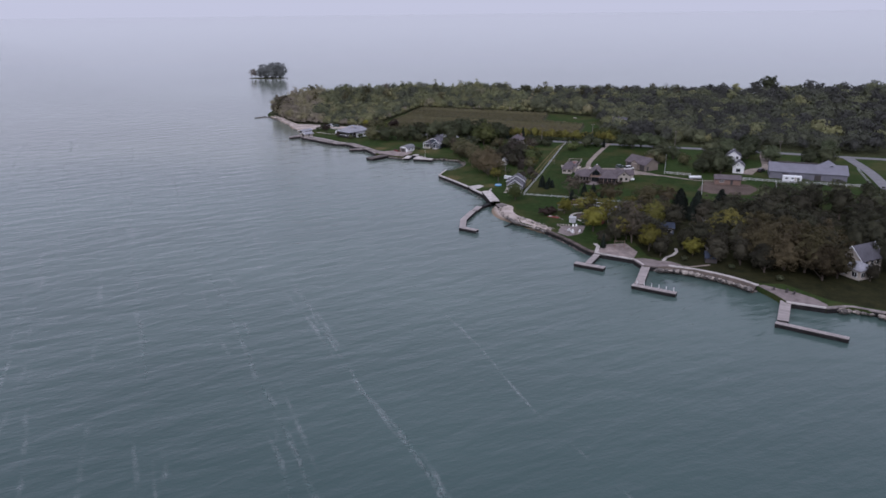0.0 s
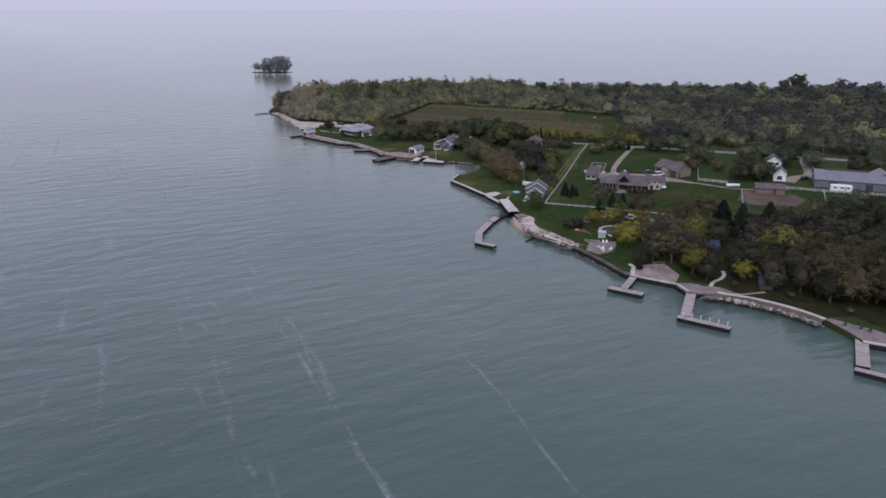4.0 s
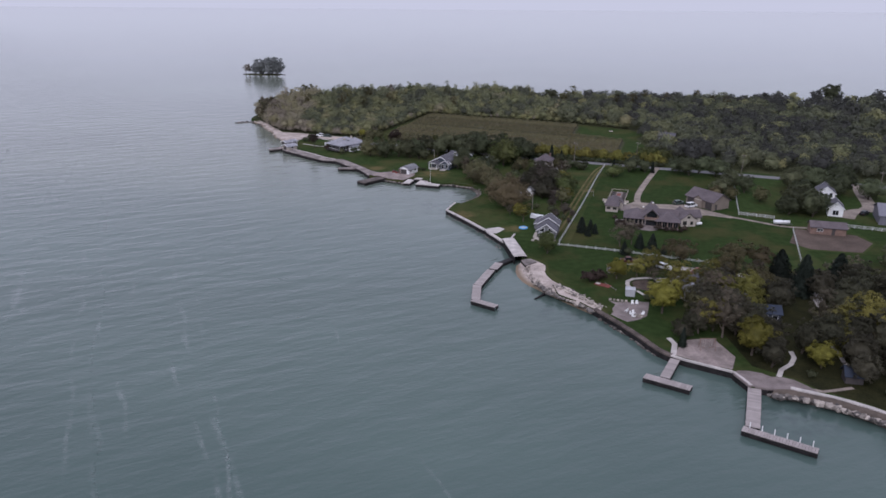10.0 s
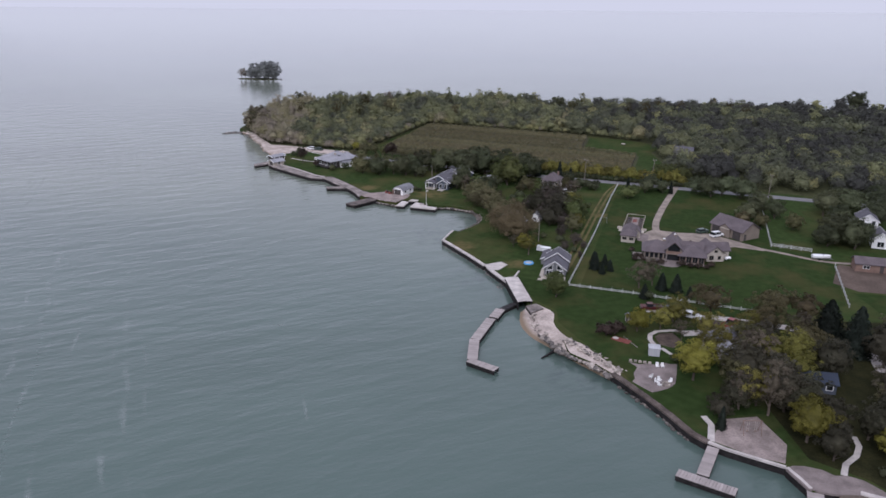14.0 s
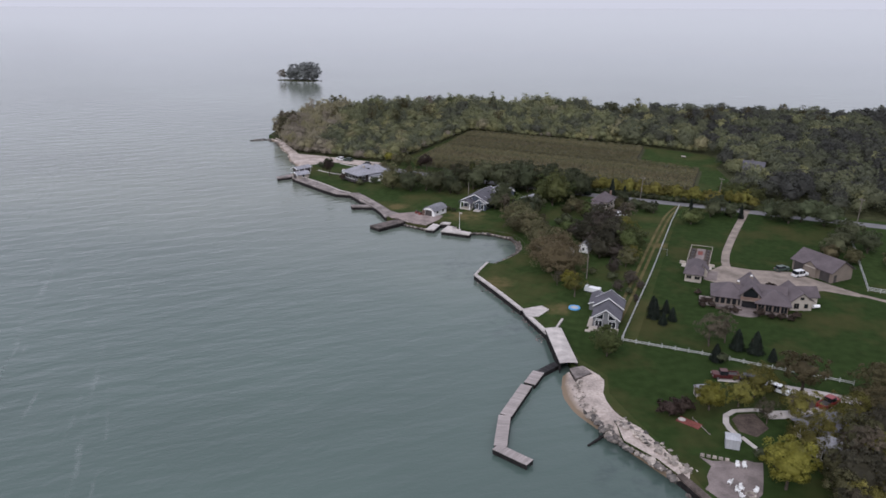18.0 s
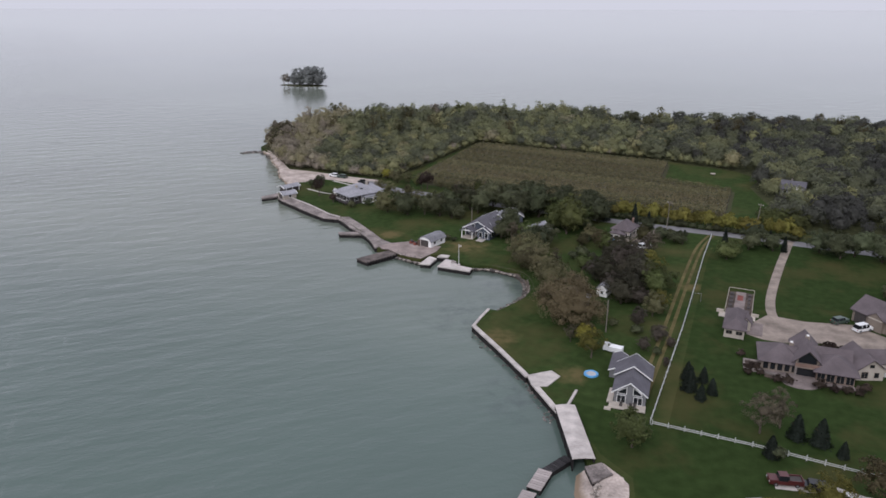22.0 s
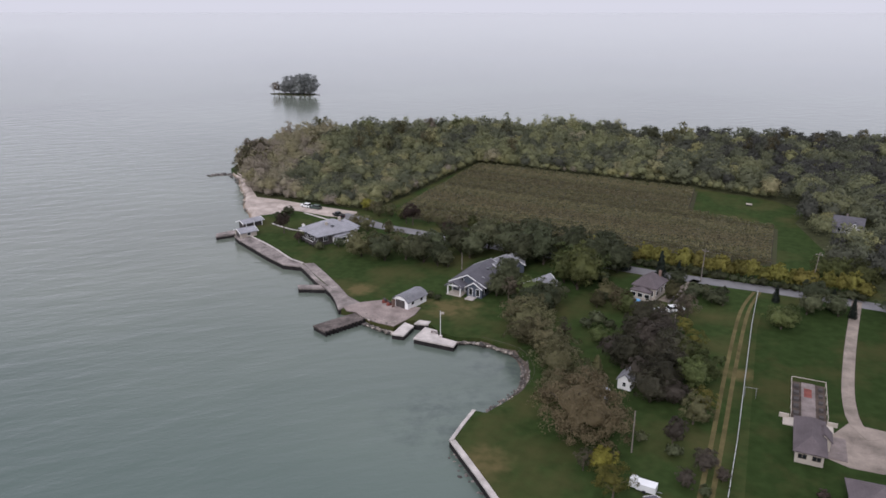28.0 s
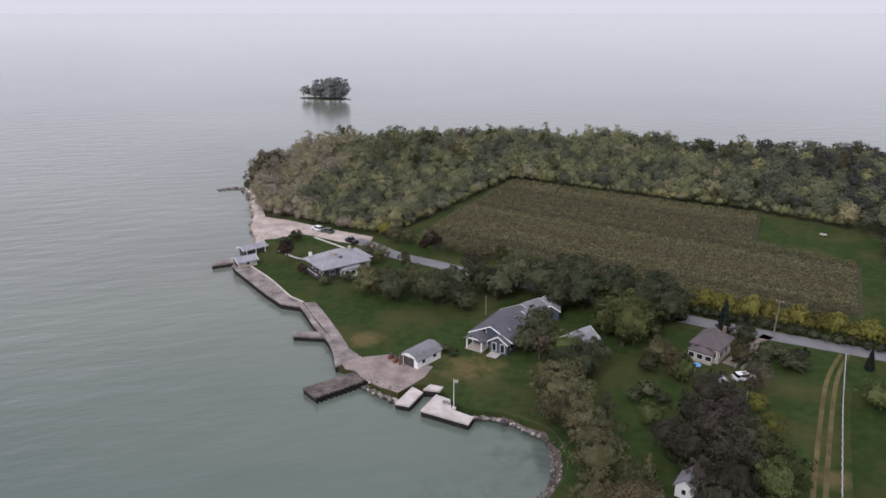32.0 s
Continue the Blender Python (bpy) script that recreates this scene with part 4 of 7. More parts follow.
def wing(root, x, y, ang, L, W, H, roof, rise, wall_m, roof_m, over=0.5, windows=(), fascia=None, z0=0.0, trim=None):
    """One volume of a building with its roof and openings, under root."""
    m = pose(x, y, z0, 0, 0, ang)
    bm = bmesh.new()
    prof = [(-W / 2, -0.3), (W / 2, -0.3), (W / 2, H)] + ([(0, H + rise)] if roof == "gable" else []) + [(-W / 2, H)]
    ends = [[bm.verts.new((sx * L / 2, py, pz)) for py, pz in prof] for sx in (-1, 1)]
    for i in range(len(prof)):
        j = (i + 1) % len(prof)
        bm.faces.new((ends[0][i], ends[0][j], ends[1][j], ends[1][i]))
    bm.faces.new(ends[0][::-1])
    bm.faces.new(ends[1])
    place(part("wall", bm, wall_m, root), m)
    rb = gable_roof(L, W, H + 0.02, rise, over) if roof == "gable" else hip_roof(L, W, H + 0.002, rise, over)
    place(part("roof", rb, roof_m, root), m)
    if fascia:
        for sx in (-1, 1):
            f = bmesh.new()
            hw, drop = W / 2 + over, rise * over / (W / 2)
            for s in (-1, 1):
                vs = [f.verts.new((sx * (L / 2 + over + dx), yy, zz)) for dx in (0.01, 0.1) for yy, zz in ((0, H + rise + 0.02), (0, H + rise + 0.27), (s * hw, H - drop + 0.27), (s * hw, H - drop + 0.02))]
                for q in ((0, 1, 2, 3), (7, 6, 5, 4), (0, 4, 5, 1), (1, 5, 6, 2), (2, 6, 7, 3), (3, 7, 4, 0)):
                    f.faces.new([vs[i] for i in q])
            place(part("bargeboard", f, fascia, root, "white bargeboard"), m)
    for face, u, z, w, h, *kind in windows:
        turn = {"x+": 0, "x-": 180, "y+": 90, "y-": -90}[face]
        off = L / 2 if face[0] == "x" else W / 2
        o = m @ pose(0, 0, 0, 0, 0, turn)
        kind = kind[0] if kind else "window"
        if kind == "window":
            fr = part("window", boxes(((off + 0.02, u, z), (0.1, w + 0.2, h + 0.2))), trim or M["white"], root)
            place(fr, o)
            pn = part("pane", boxes(((off + 0.05, u, z), (0.08, w, h))), M["glass"], fr)
            if w > 1.3:
                part("mullion", boxes(((off + 0.07, u, z), (0.08, 0.08, h))), trim or M["white"], fr)
        elif kind == "door":
            place(part("door", boxes(((off + 0.03, u, z), (0.1, w, h))), M["darkwall"], root), o)
        else:
            place(part("garage_door", boxes(((off + 0.03, u, z), (0.12, w, h))), M["darkwall"], root, "dark garage door"), o)
    return m


def house(name, label, x, y, ang, category="house", z=LAND):
    return base(name, label, category, pose(x, y, z, 0, 0, ang))


def add_wing(root, x, y, rz, *a, **k):
    """A wing given in the house's own axes."""
    return wing(root, x, y, rz, *a, **k)


def row_windows(face, us, z, w, h):
    return [(face, u, z, w, h) for u in us]


# boathouse
r = house("boathouse", "white boathouse with grey curb roof and open boat door", -14.85, 348.0, 59, "boathouse")
bm, rf = bmesh.new(), bmesh.new()
L, prof = 7.2, [(-2.3, -0.3), (2.3, -0.3), (2.3, 2.05), (1.5, 2.75), (0, 3.15), (-1.5, 2.75), (-2.3, 2.05)]
ends = [[bm.verts.new((sx * L / 2, y, z)) for y, z in prof] for sx in (-1, 1)]
for i in range(7):
    bm.faces.new((ends[0][i], ends[0][(i + 1) % 7], ends[1][(i + 1) % 7], ends[1][i]))
bm.faces.new(ends[0][::-1])
bm.faces.new(ends[1])
part("wall", bm, M["white"], r)
line = [(2.62, 1.82), (1.58, 2.82), (0, 3.24), (-1.58, 2.82), (-2.62, 1.82)]
rows = [[rf.verts.new((sx * (L / 2 + 0.35), y, z + dz)) for y, z in line for dz in (0.0, 0.14)] for sx in (-1, 1)]
for i in range(4):
    for q in ((2 * i, 2 * i + 2), (2 * i + 3, 2 * i + 1)):
        rf.faces.new((rows[0][q[0]], rows[0][q[1]], rows[1][q[1]], rows[1][q[0]]))
    for w in rows:
        rf.faces.new((w[2 * i], w[2 * i + 1], w[2 * i + 3], w[2 * i + 2]))
for i in (0, 8):
    rf.faces.new((rows[0][i], rows[1][i], rows[1][i + 1], rows[0][i + 1]))
part("roof", rf, M["roof_mid"], r)
# Dark slab on the wall paints the unlit inside behind the open door.
part("door_opening", boxes(((-3.62, 0.1, 1.05), (0.1, 3.0, 2.1))), M["darkwall"], r, "dark open boat door")
part("door_leaf", boxes(((-4.3, 1.75, 1.05), (1.4, 0.08, 2.1))), M["brownwall"], r, "brown swung-open door leaf")
for s_ in (-1, 1):
    part("door_jamb", boxes(((-3.65, 0.1 + s_ * 1.6, 1.1), (0.14, 0.2, 2.2))), M["white"], r)
for u in (-1.8, 1.6):
    w_ = part("window", boxes(((u, -2.33, 1.3), (1.1, 0.08, 0.9))), M["white"], r)
    part("pane", boxes(((u, -2.36, 1.3), (0.9, 0.06, 0.7))), M["glass"], w_)

# cottage beside the boathouse
r = house("cottage", "slate grey cottage with white trim and posted porch", 1.5, 362.5, 68)
add_wing(r, 0, 0, 0, 13, 9.5, 2.8, "gable", 2.3, M["bluewall"], M["roof_grey"], 0.7,
         [("x-", -2.6, 1.5, 1.2, 1.5), ("x-", -0.9, 1.4, 1.0, 2.0), ("x-", 0.9, 1.4, 1.0, 2.0), ("y-", 3, 1.5, 1.6, 1.2), ("y+", 3, 1.5, 1.6, 1.2), ("x-", -2.0, 3.6, 1.2, 0.7)], M["white"])
add_wing(r, -6.2, -2.6, 0, 4.2, 4.2, 2.6, "gable", 1.3, M["bluewall"], M["roof_grey"], 0.4, [("x-", -1.0, 1.4, 0.9, 1.8), ("x-", 1.0, 1.4, 0.9, 1.8), ("y-", 0, 1.5, 1.2, 1.3)], M["white"])
part("porch_roof", gable_roof(3.4, 4.4, 2.5, 1.2, 0.3), M["roof_grey"], r).location = (-8.2, 2.6, 0)
part("porch_floor", boxes(((-8.2, 2.6, 0.1), (3.4, 4.2, 0.3))), M["cream"], r)
for a in (-9.6, -7.0):
    for b in (0.8, 4.4):
        part("porch_post", boxes(((a, b, 1.3), (0.25, 0.25, 2.5))), M["white"], r)
part("porch_gable", boxes(((-9.75, 2.6, 2.75), (0.1, 3.8, 0.4))), M["white"], r)
add_wing(r, 9.5, -1.5, 0, 8, 7, 2.7, "gable", 1.8, M["bluewall"], M["roof_mid"], 0.6, [("y-", 0, 1.5, 1.4, 1.2)], M["white"])
add_wing(r, 16.5, -3.5, 25, 7, 4, 2.5, "gable", 1.3, M["bluewall"], M["roof_light"], 0.4, (), M["white"])
part("skylight", boxes(((1.6, -1.6, 4.62), (1.4, 0.9, 0.18))), M["glass"], r)
part("step", boxes(((-9.6, -2.2, 0.12), (2.2, 2.4, 0.24))), M["concrete"], r)

r = house("garage", "white garage with pale grey gable roof", 17.6, 358.8, 48, "garage")
add_wing(r, 0, 0, 0, 6.5, 5.5, 2.6, "gable", 1.8, M["white"], M["roof_light"], 0.4, [("x-", 0, 1.2, 2.8, 2.2, "garage_door")], M["white"])

r = house("brown_house", "cream house with brown hipped roof among trees", 45.6, 361.3, 60)
add_wing(r, 0, 0, 0, 7.2, 5.8, 3.2, "hip", 2.7, M["cream"], M["roof_brown"], 0.5, row_windows("x-", (-1.8, 0, 1.8), 1.7, 1.1, 1.2) + row_windows("y-", (-2.5, 0.5, 3), 1.9, 1.1, 1.2))
add_wing(r, -4.2, 0.4, 0, 2.0, 4.8, 2.3, "hip", 0.9, M["cream"], M["roof_brown"], 0.3, row_windows("x-", (-1.8, 0, 1.8), 1.4, 1.2, 1.0))
part("chimney", boxes(((2.2, -1.6, 4.6), (0.6, 0.6, 3.2))), M["brownwall"], r)
part("garden_wall", boxes(((1.5, -6.2, 0.3), (9, 0.4, 0.7)), ((1.5, -7.6, 0.3), (9, 0.4, 0.7))), M["oldconcrete"], r, "low stone garden wall")

r = house("lake_house", "broad lake house with pale grey hipped roof", -49.3, 397.2, 45)
add_wing(r, 0, 0, 0, 12.5, 10.0, 3.2, "hip", 3.0, M["darkwall"], M["roof_light"], 1.3, row_windows("x-", (-3.4, -1.2, 1.2, 3.4), 2.0, 1.5, 1.7) + row_windows("y-", (-4, -1, 2), 1.9, 1.4, 1.4))
add_wing(r, 6.4, 0.6, 0, 5, 7, 3.0, "hip", 2.2, M["cream"], M["roof_light"], 0.7, row_windows("x+", (-2, 1), 1.8, 1.2, 1.3) + row_windows("y-", (-1,), 1.8, 1.4, 1.3))
add_wing(r, 1.5, -5.6, 0, 6, 2.4, 2.3, "hip", 0.5, M["white"], M["roof_light"], 0.3, row_windows("y-", (-1.8, 0, 1.8), 1.3, 1.2, 1.0))
part("terrace", boxes(((-7.2, 0, 0.9), (2.6, 10, 0.25))), M["darkwall"], r)
for i in range(5):
    part("terrace_post", boxes(((-8.3, -4.6 + 2.3 * i, 1.5), (0.16, 0.16, 3.4))), M["darkwall"], r)
part("terrace_rail", boxes(((-8.35, 0, 1.8), (0.08, 10, 0.12))), M["white"], r)
for px, py in ((-1.8, -2.0), (4.4, 0.6)):
    part("chimney", boxes(((px, py, 5.5), (0.7, 0.7, 1.5))), M["cream"], r)
part("skylight", boxes(((-0.4, -3.2, 5.05), (0.9, 0.9, 0.2))), M["glass"], r)

r = house("boathouse", "small pale-roofed boathouse on the old seawall", -77.0, 397.4, 45, "boathouse", 1.4)
add_wing(r, 0, 0, 0, 5.4, 4.6, 1.7, "gable", 0.9, M["cream"], M["roof_light"], 0.4, [("y-", 0, 1.1, 1.0, 0.8), ("x-", 0, 0.9, 2.6, 1.7, "garage_door")], M["white"])
r = house("boat_shelter", "boat shelter with pale flat gable roof, dark body for its shaded open sides", -79.2, 407.6, 52, "boat shelter", 1.4)
# Solid dark body stands in for the shade inside the open sides.
add_wing(r, 0, 0.4, 0, 6.6, 3.4, 1.9, "gable", 0.6, M["darkwall"], M["roof_light"], 0.7, (), M["white"])
for a in (-3.0, 0, 3.0):
    part("post", boxes(((a, -2.0, 0.9), (0.16, 0.16, 2.3))), M["white"], r)

# grey gabled house with deck
r = house("gabled_house", "dark grey gabled house with white-trimmed windows and deck", 34.9, 262.6, 77)
add_wing(r, -2.6, 0, 0, 7.2, 6.6, 3.1, "gable", 2.3, M["greywall"], M["roof_grey"], 0.55,
         [("x-", -1.75, 1.4, 1.7, 1.6), ("x-", 1.75, 1.4, 1.7, 1.6), ("y-", 0, 1.5, 1.1, 1.1), ("y+", 0, 1.5, 1.1, 1.1)], M["white"])
add_wing(r, 3.4, 0, 0, 5.4, 7.4, 3.5, "gable", 2.4, M["greywall"], M["roof_grey"], 0.5, [("y+", 0, 1.5, 1.1, 1.1)], M["white"])
add_wing(r, 9.2, 4.0, 0, 8.0, 3.2, 1.9, "gable", 0.7, M["greywall"], M["roof_grey"], 0.3, (), M["white"])
for s in (-1, 1):
    for nm, mt, x0, g in (("gable_window", M["white"], -6.26, 0.14), ("gable_pane", M["glass"], -6.30, 0.0)):
        bm = bmesh.new()
        pr = [(0.75 - g, 2.75 - g), (2.4 + g, 2.75 - g), (2.4 + g, 3.1 + g), (0.75 - g, 4.2 + g)]
        ends = [[bm.verts.new((x0 + dx, s * y, z)) for y, z in pr] for dx in (0, 0.08)]
        for i in range(4):
            bm.faces.new((ends[0][i], ends[0][(i + 1) % 4], ends[1][(i + 1) % 4], ends[1][i]))
        bm.faces.new(ends[0][::-1])
        bm.faces.new(ends[1])
        part(nm, bm, mt, r)
part("chimney", boxes(((-6.35, 0, 2.3), (0.4, 1.1, 5.0))), M["greywall"], r)
part("deck", boxes(((-7.4, 0.3, 0.35), (2.5, 7.6, 0.3)), ((-3.5, 4.1, 0.35), (6, 1.2, 0.3))), M["cream"], r, "pale timber deck")
part("deck_step", boxes(((-8.9, 4.2, 0.15), (1.0, 1.4, 0.3))), M["cream"], r)
for a, b in ((-7.6, 1.6), (-7.4, -1.2), (-7.8, -0.4)):
    part("deck_chair", boxes(((a, b, 0.75), (0.6, 0.6, 0.35)), ((a + 0.3, b, 1.1), (0.1, 0.6, 0.7))), M["darkwall"], r)

r.scale = (0.88, 0.88, 0.9)

# large brown-roofed house
r = house("farmhouse", "sprawling tan house with mauve-brown hipped roofs", 74, 274.5, -14)
add_wing(r, -9.0, 1.4, 0, 8.6, 9.0, 2.7, "hip", 3.0, M["tan"], M["roof_brown"], 0.9, row_windows("y-", (-3.2, -1.6, 0, 1.6, 3.2), 1.5, 1.1, 1.7) + row_windows("x-", (-2, 2), 1.6, 1.2, 1.4), trim=M["tan"])
add_wing(r, -6.0, 1.6, 0, 7.0, 6.0, 2.7, "gable", 2.4, M["tan"], M["roof_brown"], 0.3, trim=M["tan"])
# central pavilion: steep gable over a balcony; flat dark panes stand for its shaded openings
add_wing(r, -3.2, 2.6, 90, 11.6, 5.2, 4.3, "gable", 2.5, M["tan"], M["roof_brown"], 0.8, trim=M["tan"])
bm = bmesh.new()
ends = [[bm.verts.new((-3.2 + y, -3.24 - dx, z)) for y, z in ((-2.0, 3.5), (2.0, 3.5), (2.0, 4.7), (0, 6.35), (-2.0, 4.7))] for dx in (0, 0.06)]
for i in range(5):
    bm.faces.new((ends[0][i], ends[0][(i + 1) % 5], ends[1][(i + 1) % 5], ends[1][i]))
bm.faces.new(ends[0][::-1])
bm.faces.new(ends[1])
part("balcony_glazing", bm, M["glass"], r, "dark glazing under the gable")
part("balcony_rail", boxes(((-3.2, -4.3, 3.3), (5.4, 0.14, 0.9))), M["brownwall"], r)
part("balcony_floor", boxes(((-3.2, -3.8, 2.8), (5.4, 1.3, 0.25))), M["tan"], r)
part("porch_opening", boxes(((-3.2, -3.26, 1.35), (4.2, 0.1, 2.3))), M["glass"], r)
for a in (-5.6, -0.8):
    part("porch_post", boxes(((a, -4.2, 1.4), (0.4, 0.4, 2.8))), M["oldconcrete"], r)
# lake room with a broad hipped roof
add_wing(r, 3.0, -0.6, 0, 8.2, 8.4, 2.6, "hip", 2.9, M["brownwall"], M["roof_brown"], 0.9, row_windows("y-", (-3.1, -1.05, 1.05, 3.1), 1.4, 1.6, 2.0), trim=M["tan"])
add_wing(r, 2.4, 3.2, 0, 9.0, 5.0, 2.9, "gable", 2.5, M["tan"], M["roof_brown"], 0.3, trim=M["tan"])
# east wing turned towards the lawn
add_wing(r, 9.6, 4.6, 108, 9.6, 6.2, 3.0, "gable", 2.3, M["cream"], M["roof_brown"], 0.6, [("x-", -1.4, 1.4, 1.4, 1.5), ("x-", 1.4, 1.4, 1.0, 1.2), ("x-", 0, 3.7, 1.0, 0.7)], trim=M["tan"])
add_wing(r, 12.4, 7.4, 18, 6.0, 5.4, 2.8, "gable", 2.0, M["cream"], M["roof_brown"], 0.5, [("x+", 0, 1.4, 1.4, 1.3)], trim=M["tan"])
part("terrace", boxes(((-8.6, -4.2, 0.1), (9.2, 2.2, 0.34)), ((-3.2, -4.6, 0.08), (5.2, 3.0, 0.3)), ((3.0, -5.8, 0.06), (8.4, 1.8, 0.26))), M["paving"], r)
part("patio", prism([(-4.6 + 4.0 * math.cos(t * math.pi / 9), -7.4 + 2.7 * math.sin(t * math.pi / 9)) for t in range(18)], 0.0, 0.12), M["paving"], r, "pale rounded stone patio")
part("garden_wall", boxes(((-14.7, -4.6, 0.4), (4.6, 0.35, 0.9)), ((-17.0, -2.2, 0.4), (0.35, 5.2, 0.9)), ((-10.4, -5.6, 0.35), (4.4, 0.35, 0.8), -12), ((-15.2, 0.2, 0.4), (3.6, 0.35, 0.9))), M["oldconcrete"], r, "low pale stone retaining wall")
part("planting_bed", boxes(((-14.7, -2.2, 0.2), (4.4, 4.4, 0.5)), ((-10.2, -6.4, 0.12), (4.4, 1.4, 0.3), -12)), M["mulch"], r, "brown mulched bed")
part("shrub_bed", prism([(-0.6, -6.4), (3.0, -7.2), (8.2, -7.0), (9.6, -5.0), (8.0, -3.6), (7.4, -5.2), (1.0, -5.4)], 0.0, 0.16), M["mulch"], r, "brown mulched bed")
for a, b, z in ((-6.6, 2.4, 5.2), (-3.0, 4.4, 6.6)):
    ch = part("chimney", boxes(((a, b, z), (1.0, 1.0, 1.4))), M["tan"], r)
    part("chimney_cap", boxes(((a, b, z + 0.8), (0.6, 0.6, 0.25))), M["white"], ch, "white flue cap")
part("gas_tank", tube(bmesh.new(), (14.6, 2.4, 0.8), (16.4, 3.4, 0.8), 0.5, 0.5, 12), M["white"], r, "white gas tank")

r.scale = (0.84, 0.84, 0.86)

r = house("guest_house", "small cream guest house with mauve-brown hipped roof", 62.6, 294.4, 72)
add_wing(r, 0, 0, 0, 13.4, 5.6, 2.6, "hip", 2.2, M["cream"], M["roof_brown"], 0.6, row_windows("x-", (-1.4, 1.4), 1.6, 1.6, 0.9) + row_windows("y-", (-4.5, -1, 4), 1.5, 1.2, 1.2), trim=M["tan"])
add_wing(r, 1.8, -2.8, 0, 3.6, 3.0, 2.4, "gable", 1.3, M["cream"], M["roof_brown"], 0.4, trim=M["tan"])
part("cross_terrace", boxes(((9.4, 0, 0.08), (3.6, 10.8, 0.3)), ((11.0, -5.2, 0.5), (0.3, 2.2, 1.0)), ((11.0, 5.2, 0.5), (0.3, 2.2, 1.0))), M["cream"], r, "cream stone cross terrace")
part("terrace", boxes(((20.6, -0.2, 0.06), (18.6, 3.2, 0.26)), ((2, -5.6, 0.04), (9, 4.4, 0.2))), M["paving"], r)
part("gravel_bed", boxes(((20.6, 2.6, 0.02), (18.4, 2.3, 0.22)), ((20.6, -3.0, 0.02), (18.4, 2.3, 0.22))), M["mulch"], r, "brown planted bed")
for a in (11.8, 16.0, 20.6, 25.2, 29.6):
    for b in (-4.2, 3.8):
        part("pergola_post", boxes(((a, b, 0.7), (0.14, 0.14, 1.5))), M["cream"], r)
for b in (-4.2, 3.8):
    part("pergola_beam", boxes(((20.7, b, 1.4), (18.0, 0.12, 0.14))), M["cream"], r)
part("end_beam", boxes(((29.7, -0.2, 1.4), (0.12, 8.0, 0.14))), M["cream"], r)
for k in range(5):
    part("planter", boxes(((13.4 + 3.4 * k, 2.6, 0.4), (1.5, 1.3, 0.6), 0, 0.9)), M["darkwall"], r)
    part("bench", boxes(((13.4 + 3.4 * k, -3.0, 0.4), (1.2, 1.0, 0.6), 0, 0.9)), M["darkwall"], r)
part("terrace_rug", boxes(((24.6, -0.1, 0.2), (4.4, 1.8, 0.06))), M["redwood"], r, "rust coloured mat")
part("shingle_vent", boxes(((-2.0, 1.3, 3.9), (0.5, 0.4, 0.4)), ((2.6, 1.3, 3.9), (0.5, 0.4, 0.4))), M["darkwall"], r)

r.scale = (0.8, 0.76, 0.85)

r = house("garage_barn", "tan garage barn with brown roof and three doors", 98.2, 299.0, -60, "barn")
add_wing(r, 0, 0, 0, 12.6, 8.2, 3.1, "gable", 2.5, M["tan"], M["roof_brown"], 0.5, [("y-", u, 1.35, 2.9, 2.6, "garage_door") for u in (-4.2, 0, 4.2)] + [("x+", -2.6, 1.1, 1.0, 2.1, "door")], trim=M["tan"])
add_wing(r, 0, -3.6, 90, 2.4, 3.6, 3.2, "gable", 1.2, M["tan"], M["roof_brown"], 0.3, trim=M["tan"])
part("door_lintel", boxes(((0, -4.95, 2.9), (3.4, 0.12, 0.3))), M["cream"], r)

r = house("shed", "long low brown shed beside the dirt paddock", 126.6, 266.8, -15, "shed")
add_wing(r, 0, 0, 0, 10.5, 5, 2.4, "gable", 1.3, M["brownwall"], M["roof_brown"], 0.4, [("y-", 1.5, 1.1, 1.0, 2.0, "door"), ("y-", -2.5, 1.5, 1.6, 0.8)])
r = house("white_barn", "white gabled barn with steep dark roof", 140.2, 289.2, 68, "barn")
add_wing(r, 0, 0, 0, 7, 4.8, 3.0, "gable", 2.1, M["white"], M["roof_grey"], 0.4, [("x-", 0, 1.4, 1.8, 1.6), ("y+", 1, 1.6, 1.0, 1.0)], M["white"])
r = house("white_farmhouse", "white two-storey farmhouse with dark roof", 143.5, 304, 68)
add_wing(r, 0, 0, 0, 8, 6, 4.8, "gable", 2.2, M["white"], M["roof_grey"], 0.4, row_windows("x-", (-1.6, 1.6), 1.6, 1.0, 1.5) + row_windows("x-", (-1.6, 1.6), 4.3, 1.0, 1.3) + row_windows("y+", (-2.5, 0, 2.5), 4.2, 1.0, 1.3), M["white"])
add_wing(r, -1, 5, 90, 4, 6, 3.0, "gable", 1.8, M["white"], M["roof_grey"], 0.4, row_windows("x+", (-1.3, 1.3), 1.6, 1.0, 1.3) + row_windows("y+", (0,), 1.6, 1.2, 1.3), M["white"])
part("porch_roof", hip_roof(2.0, 6.4, 2.6, 0.6, 0.2, ridge=0.2), M["roof_grey"], r).location = (-5.6, 0, 0)
for b in (-2.8, 0, 2.8):
    part("porch_post", boxes(((-6.4, b, 1.3), (0.2, 0.2, 2.6))), M["white"], r)
r = house("long_barn", "very long low barn with grey-violet metal roof", 166, 277.5, -21, "barn")
add_wing(r, 0, 0, 0, 31, 14, 3.2, "gable", 2.6, M["roof_metal"], M["roof_metal"], 0.5, [("y-", u, 1.3, 2.6, 2.4, "garage_door") for u in (-9, 4)])
add_wing(r, 9.5, 4.5, 90, 12, 8, 3.4, "gable", 2.4, M["roof_metal"], M["roof_metal"], 0.4)
